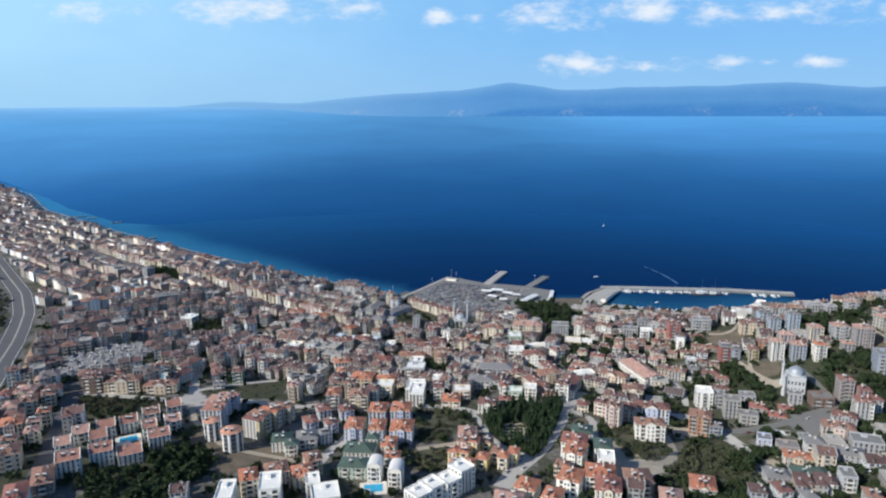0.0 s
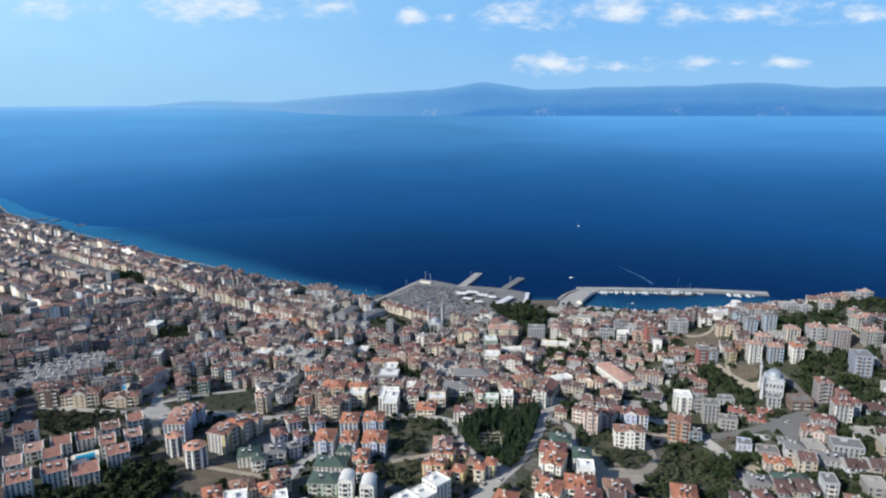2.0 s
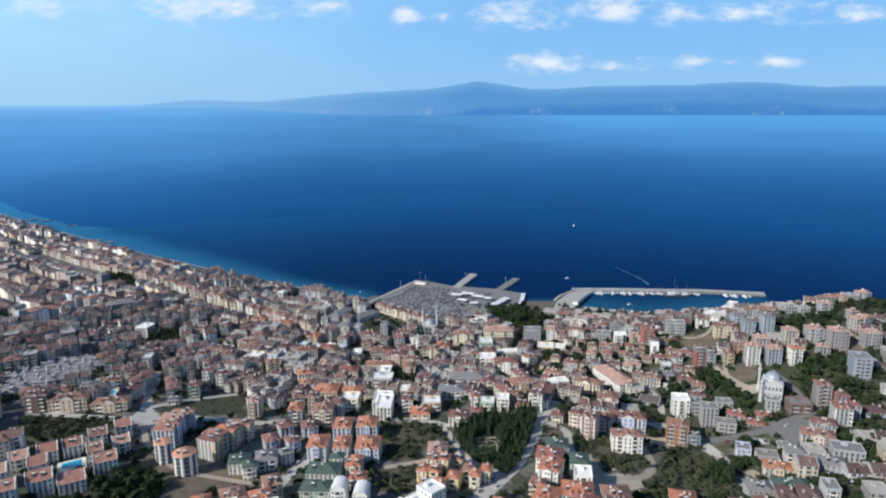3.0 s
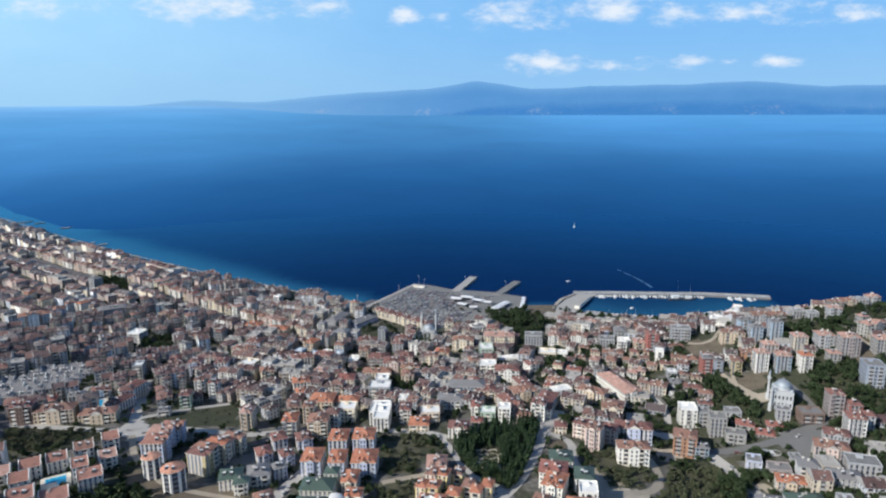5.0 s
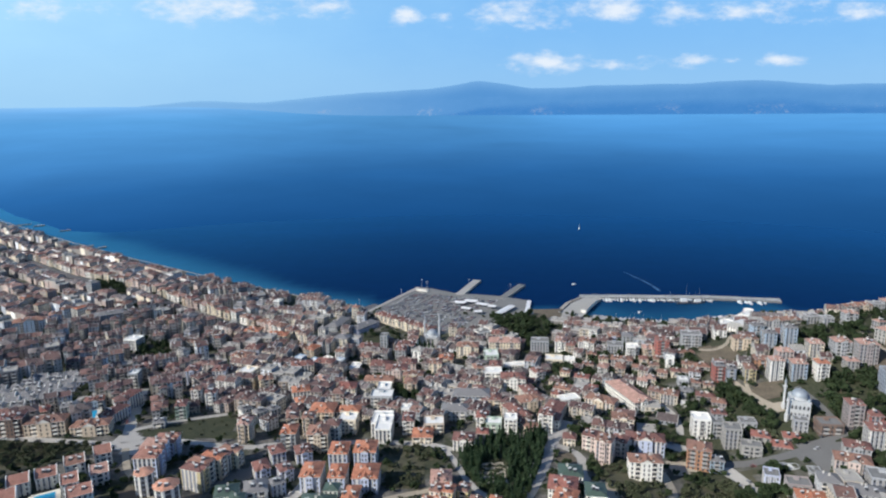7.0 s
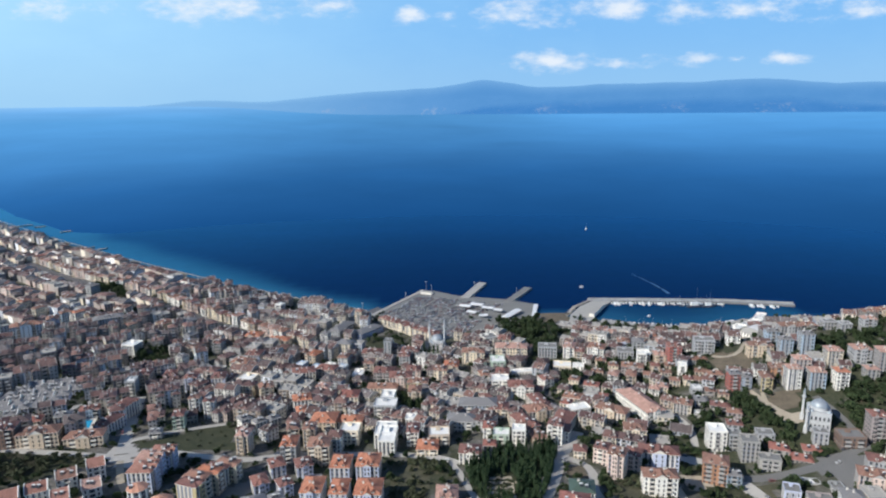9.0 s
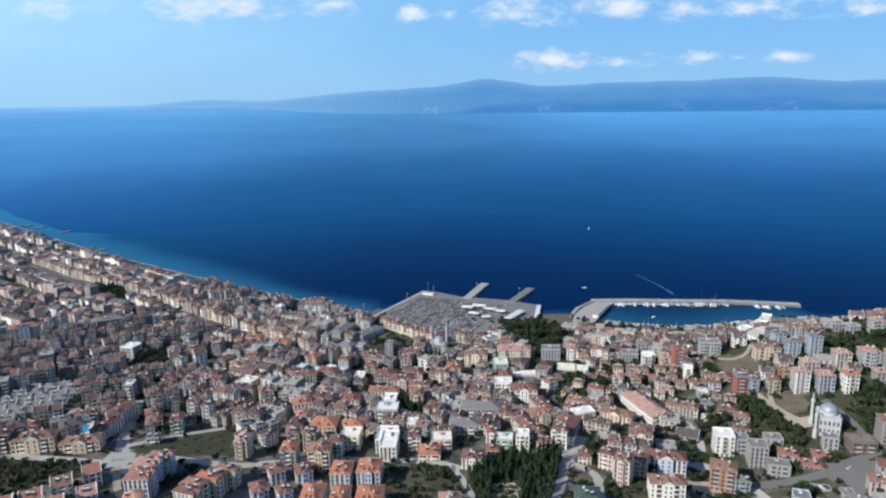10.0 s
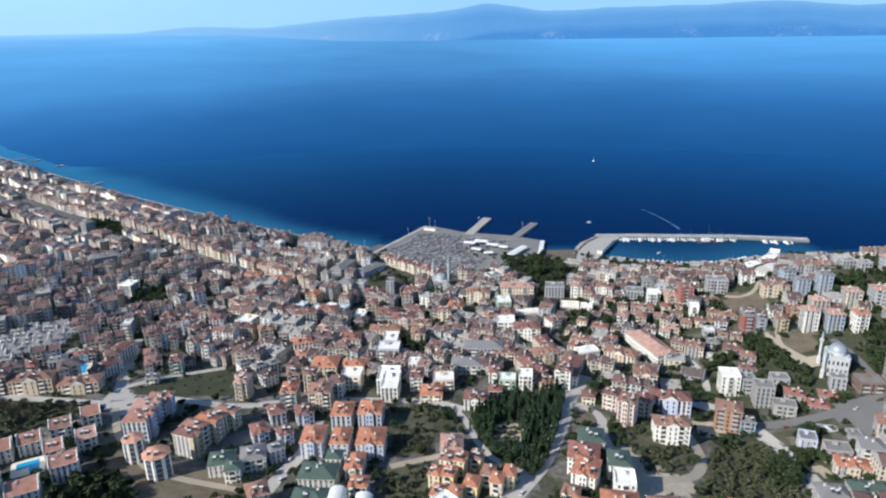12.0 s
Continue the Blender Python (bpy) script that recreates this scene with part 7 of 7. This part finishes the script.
def boat(x, y, yaw, length, kind, label):
    """A boat: pointed hull, cabin, and a mast or sail."""
    root = thing("sailing_boat" if kind == "sail" else "motor_boat" if kind == "motor" else "fishing_boat", x, y, 0.0, yaw, label, "boat", "boats")
    l, b = length, length * 0.3
    s = Shape()
    deck = [(-l / 2, -b / 2), (l * 0.2, -b / 2), (l / 2, 0), (l * 0.2, b / 2), (-l / 2, b / 2)]
    low = [(px * 0.92, py * 0.7) for px, py in deck]
    k = len(deck)
    s.solid([(px, py, -0.4) for px, py in low] + [(px, py, l * 0.11) for px, py in deck], [(i, (i + 1) % k, k + (i + 1) % k, k + i) for i in range(k)] + [tuple(range(k, 2 * k)), tuple(range(k - 1, -1, -1))])
    part("hull", once(("hull", length, kind), lambda: s.mesh("hull", [BOAT_DARK if kind == "fish" else BOAT_WHITE])), root)
    c = Shape()
    c.box(-l * 0.25, -b * 0.32, l * 0.11, l * 0.12, b * 0.32, l * 0.24)
    c.box(-l * 0.27, -b * 0.36, l * 0.24, l * 0.15, b * 0.36, l * 0.26)
    part("cabin", once(("cabin", length), lambda: c.mesh("cabin", [BOAT_WHITE])), root)
    if kind != "motor":
        m = Shape()
        m.ring(l * 0.05, 0, [(0.09, l * 0.2), (0.06, l * 1.15)], 6)
        part("mast", once(("mast", length), lambda: m.mesh("mast", [METAL])), root)
    if kind == "sail":
        f = Shape()
        f.solid([(l * 0.03, 0.03, l * 0.3), (-l * 0.42, 0.25, l * 0.3), (l * 0.04, 0.03, l * 1.1), (l * 0.03, -0.03, l * 0.3), (-l * 0.42, 0.19, l * 0.3), (l * 0.04, -0.03, l * 1.1)], [(0, 1, 2), (5, 4, 3), (0, 3, 4, 1), (1, 4, 5, 2)])
        part("sail", once(("sail", length), lambda: f.mesh("sail", [SAIL])), root)
    return root


boat(300, 1318, 70, 9, "sail", "white sailing boat on open water")
boat(-990, 2290, 20, 14, "sail", "small white sailing boat far out")
boat(203, 925, 10, 7, "motor", "small white motor boat off the harbour")
boat(319, 832, 4, 22, "fish", "long dark fishing boat moored inside the breakwater")
boat(335, 831, 3, 18, "fish", "long dark fishing boat moored inside the breakwater")
boat(253, 800, 30, 6, "motor", "small white motor boat in the marina")
r5 = random.Random(5)
for i in range(60):
    x = 208 + i * 3.7
    y = next(ay + (by - ay) * (x - ax) / (bx - ax) for (ax, ay), (bx, by) in zip(BREAKWATER, BREAKWATER[1:]) if x < bx + 20)
    if i > 40 and r5.random() < 0.75:
        continue
    l = r5.choice((5, 6, 8, 11))
    dark = 20 < i < 42 and i % 3 != 0
    boat(x + r5.uniform(-0.5, 0.5), y - 3.2 - l / 2 + r5.uniform(-0.8, 0), 90 + r5.uniform(-10, 10), l, "fish" if dark else "motor", "dark wooden fishing boat moored at the breakwater" if dark else "white boat moored at the breakwater")
MARINA_EDGE = [(195, 788), (226, 772), (274, 758), (321, 763), (353, 779)]
for i in range(30):
    t = i / 30
    x = 205 + t * 140
    y = next(ay + (by - ay) * (x - ax) / (bx - ax) for (ax, ay), (bx, by) in zip(MARINA_EDGE, MARINA_EDGE[1:]) if x <= bx) + 4 + r5.uniform(-1, 1)
    boat(x, y, -90 + r5.uniform(-15, 15), r5.choice((6, 7, 8)), r5.choice(("motor", "motor", "fish")), "white boat moored along the marina promenade")

# foam trail of a boat
FOAM = material("sea_foam", (0.055, 0.14, 0.27), 0.6, 0.3, 0.3, 0.05)
s = Shape()
for i in range(26):
    t = i / 25
    x, y = 289 + 18 * math.sin(t * 1.5), 985 - 95 * t
    if noise.noise(Vector((t * 14, 3.0, 0))) < -0.3:
        continue
    k = 0.8 + 2.2 * t * (0.6 + 0.4 * noise.noise(Vector((t * 9, 0, 0))))
    s.face([(x - k, y - 2, 0.05), (x + k, y - 2, 0.05), (x + k * 0.8, y + 2.1, 0.05), (x - k * 0.8, y + 2.1, 0.05)])
tagged(new("wake", s.mesh("wake", [FOAM])), "thin foam trail of a boat on the sea", "wake", kind="stuff")

# ferry terminal, canopies and masts on the quay
def canopy(x, y, w, d, h, yaw, label):
    root = thing("canopy", x, y, 2.3, yaw, label, "canopy")
    roof = Shape()
    roof.solid([(-w / 2, -d / 2, h), (w / 2, -d / 2, h), (w / 2, d / 2, h), (-w / 2, d / 2, h), (-w / 2, 0, h + 1.1), (w / 2, 0, h + 1.1)], [(0, 1, 5, 4), (2, 3, 4, 5), (1, 2, 5), (3, 0, 4), (3, 2, 1, 0)])
    part("roof", roof.mesh("roof", [WHITE_METAL]), root)
    leg = once("canopy leg", lambda: post_shape(0.12, 1.0))
    for px in (-w / 2 + 0.3, 0, w / 2 - 0.3):
        for py in (-d / 2 + 0.3, d / 2 - 0.3):
            post = part("post", leg, root, px, py, 0)
            post.scale = (1, 1, h)


def post_shape(r, h):
    s = Shape()
    s.ring(0, 0, [(r, 0), (r, h)], 6)
    return s.mesh("post", [METAL])


canopy(43, 836, 14, 9, 4, -25, "white canopy roof on the ferry quay")
canopy(57, 841, 16, 10, 4, -20, "white canopy roof on the ferry quay")
canopy(69, 827, 14, 9, 4, -25, "white canopy roof on the ferry quay")
canopy(80, 818, 10, 8, 4, -20, "white canopy roof on the ferry quay")
canopy(49, 812, 12, 8, 4, -30, "white canopy roof on the ferry quay")
canopy(61, 799, 10, 7, 4, 10, "white canopy roof on the ferry quay")
canopy(94, 803, 34, 9, 4, 55, "long white canopy roof beside the ferry lanes")
slab("white_causeway", bar(116, 786, 129, 845, 5), 1.5, 3.6, PALE_QUAY, WHITE_METAL, "long white ramp wall at the ferry quay", "ramp")
slab("terminal_plinth", bar(-10, 905, 4, 899, 6), 2.0, 5.0, TRIM, PALE_QUAY, "low pale terminal building at the quay head", "terminal")
for x, y, h in ((-4, 915, 12), (3, 911, 9), (-80, 838, 9), (-30, 880, 9), (60, 925, 8), (112, 895, 8)):
    pole = thing("light_mast", x, y, 2.3, 0, "tall grey light mast on the quay", "lamp post", "quay light masts")
    stem = Shape()
    stem.ring(0, 0, [(0.28, 0), (0.14, h)], 8)
    part("pole", stem.mesh("pole", [METAL]), pole)
    head = Shape()
    head.box(-0.9, -0.25, h - 0.1, 0.9, 0.25, h + 0.25)
    part("lamp_head", head.mesh("lamp_head", [WHITE_METAL]), pole)
for ax, ay, bx, by in ((-848, 1456, -826, 1472), (-806, 1442, -790, 1454), (-722, 1382, -706, 1394), (-570, 1215, -560, 1226), (-596, 1228, -588, 1238)):
    slab("jetty", bar(ax, ay, bx, by, 4), -3, 1.4, BARK, CONCRETE, "small wooden bathing jetty on the beach", "jetty")

# ---- cars ----
def car_body():
    s = Shape()
    s.solid([(-2.1, -0.85, 0.3), (2.1, -0.85, 0.3), (2.1, 0.85, 0.3), (-2.1, 0.85, 0.3), (-2.1, -0.85, 0.85), (2.1, -0.8, 0.75), (2.1, 0.8, 0.75), (-2.1, 0.85, 0.85)], [(4, 5, 6, 7), (0, 1, 5, 4), (1, 2, 6, 5), (2, 3, 7, 6), (3, 0, 4, 7), (3, 2, 1, 0)])
    s.solid([(-1.2, -0.68, 1.42), (0.5, -0.68, 1.42), (0.5, 0.68, 1.42), (-1.2, 0.68, 1.42), (-1.25, -0.7, 1.36), (0.55, -0.7, 1.36), (0.55, 0.7, 1.36), (-1.25, 0.7, 1.36)], [(0, 1, 2, 3), (4, 5, 1, 0), (5, 6, 2, 1), (6, 7, 3, 2), (7, 4, 0, 3)])
    return s


def car_cabin():
    s = Shape()
    s.solid([(-1.8, -0.8, 0.85), (1.1, -0.8, 0.8), (1.1, 0.8, 0.8), (-1.8, 0.8, 0.85), (-1.25, -0.68, 1.36), (0.55, -0.68, 1.36), (0.55, 0.68, 1.36), (-1.25, 0.68, 1.36)], [(0, 1, 5, 4), (1, 2, 6, 5), (2, 3, 7, 6), (3, 0, 4, 7)])
    return s


def wheel_shape():
    s = Shape()
    k = len(s.verts)
    for y in (-0.11, 0.11):
        s.verts += [(0.32 * math.cos(i * math.pi / 4), y, 0.32 + 0.32 * math.sin(i * math.pi / 4)) for i in range(8)]
    for i in range(8):
        s.faces.append((i, (i + 1) % 8, 8 + (i + 1) % 8, 8 + i))
    s.faces += [tuple(range(7, -1, -1)), tuple(range(8, 16))]
    s.slots += [0] * 10
    return s.mesh("wheel", [RUBBER])


def rim_shape():
    s = Shape()
    for y in (-0.125, 0.125):
        ring = [(0.19 * math.cos(i * math.pi / 4), y, 0.32 + 0.19 * math.sin(i * math.pi / 4)) for i in range(8)]
        s.face(ring if y > 0 else ring[::-1])
    return s.mesh("rim", [METAL])


RIM = rim_shape()
BODY, CABIN, WHEEL = car_body(), car_cabin(), wheel_shape()
BODY_MESH, CABIN_MESH = BODY.mesh("body", [CAR_PAINT]), CABIN.mesh("glazing", [GLASS])


def car(x, y, yaw):
    z = ground(x, y) + 0.25
    root = thing("car", x, y, z, yaw, "small parked car at the kerb", "car", "parked cars")
    part("body", BODY_MESH, root)
    part("glazing", CABIN_MESH, root)
    for wx in (-1.3, 1.3):
        for wy in (-0.8, 0.8):
            tyre = part("wheel", WHEEL, root, wx, wy, 0)
            part("rim", RIM, tyre)


r9 = random.Random(9)
for line, width in ((GROVE_STREET, 9), (CROSS_STREET, 8), (UP_STREET, 9), (BLOCK_LANE, 8), (EAST_STREET, 9), (SQUARE_STREET, 10)):
    for (ax, ay), (bx, by) in zip(line, line[1:]):
        d = math.hypot(bx - ax, by - ay)
        yaw = math.degrees(math.atan2(by - ay, bx - ax))
        for k in range(int(d / 7)):
            if r9.random() < 0.34:
                t, side = (k + 0.5) * 7 / d, r9.choice((-1, 1)) * (width / 2 - 1.3)
                car(ax + (bx - ax) * t - side * (by - ay) / d, ay + (by - ay) * t + side * (bx - ax) / d, yaw + r9.choice((0, 180)))

lot = Shape()
for row in range(24):
    for col in range(44):
        u, v = -14.0 + col * 2.9, row * 6.4 - 80
        if r9.random() < 0.25 or (col % 12) == 11:
            continue
        x, y = -38 + 0.86 * u * 1.1 + 0.5 * v * 0.9, 826 - 0.42 * u * 0.4 + 0.86 * v
        if not inside(CAR_LOT, x, y):
            continue
        yaw = radians(60 + r9.choice((0, 180)))
        c, q = math.cos(yaw), math.sin(yaw)
        for source, slot in ((BODY, 0), (CABIN, 1)):
            lot.solid([(x + c * px - q * py, y + q * px + c * py, 2.05 + pz) for px, py, pz in source.verts], source.faces, slot)
tagged(new("car_park", lot.mesh("car_park", [CAR_ROWS, GLASS])), "rows of parked cars on the ferry quay", "cars", kind="stuff")
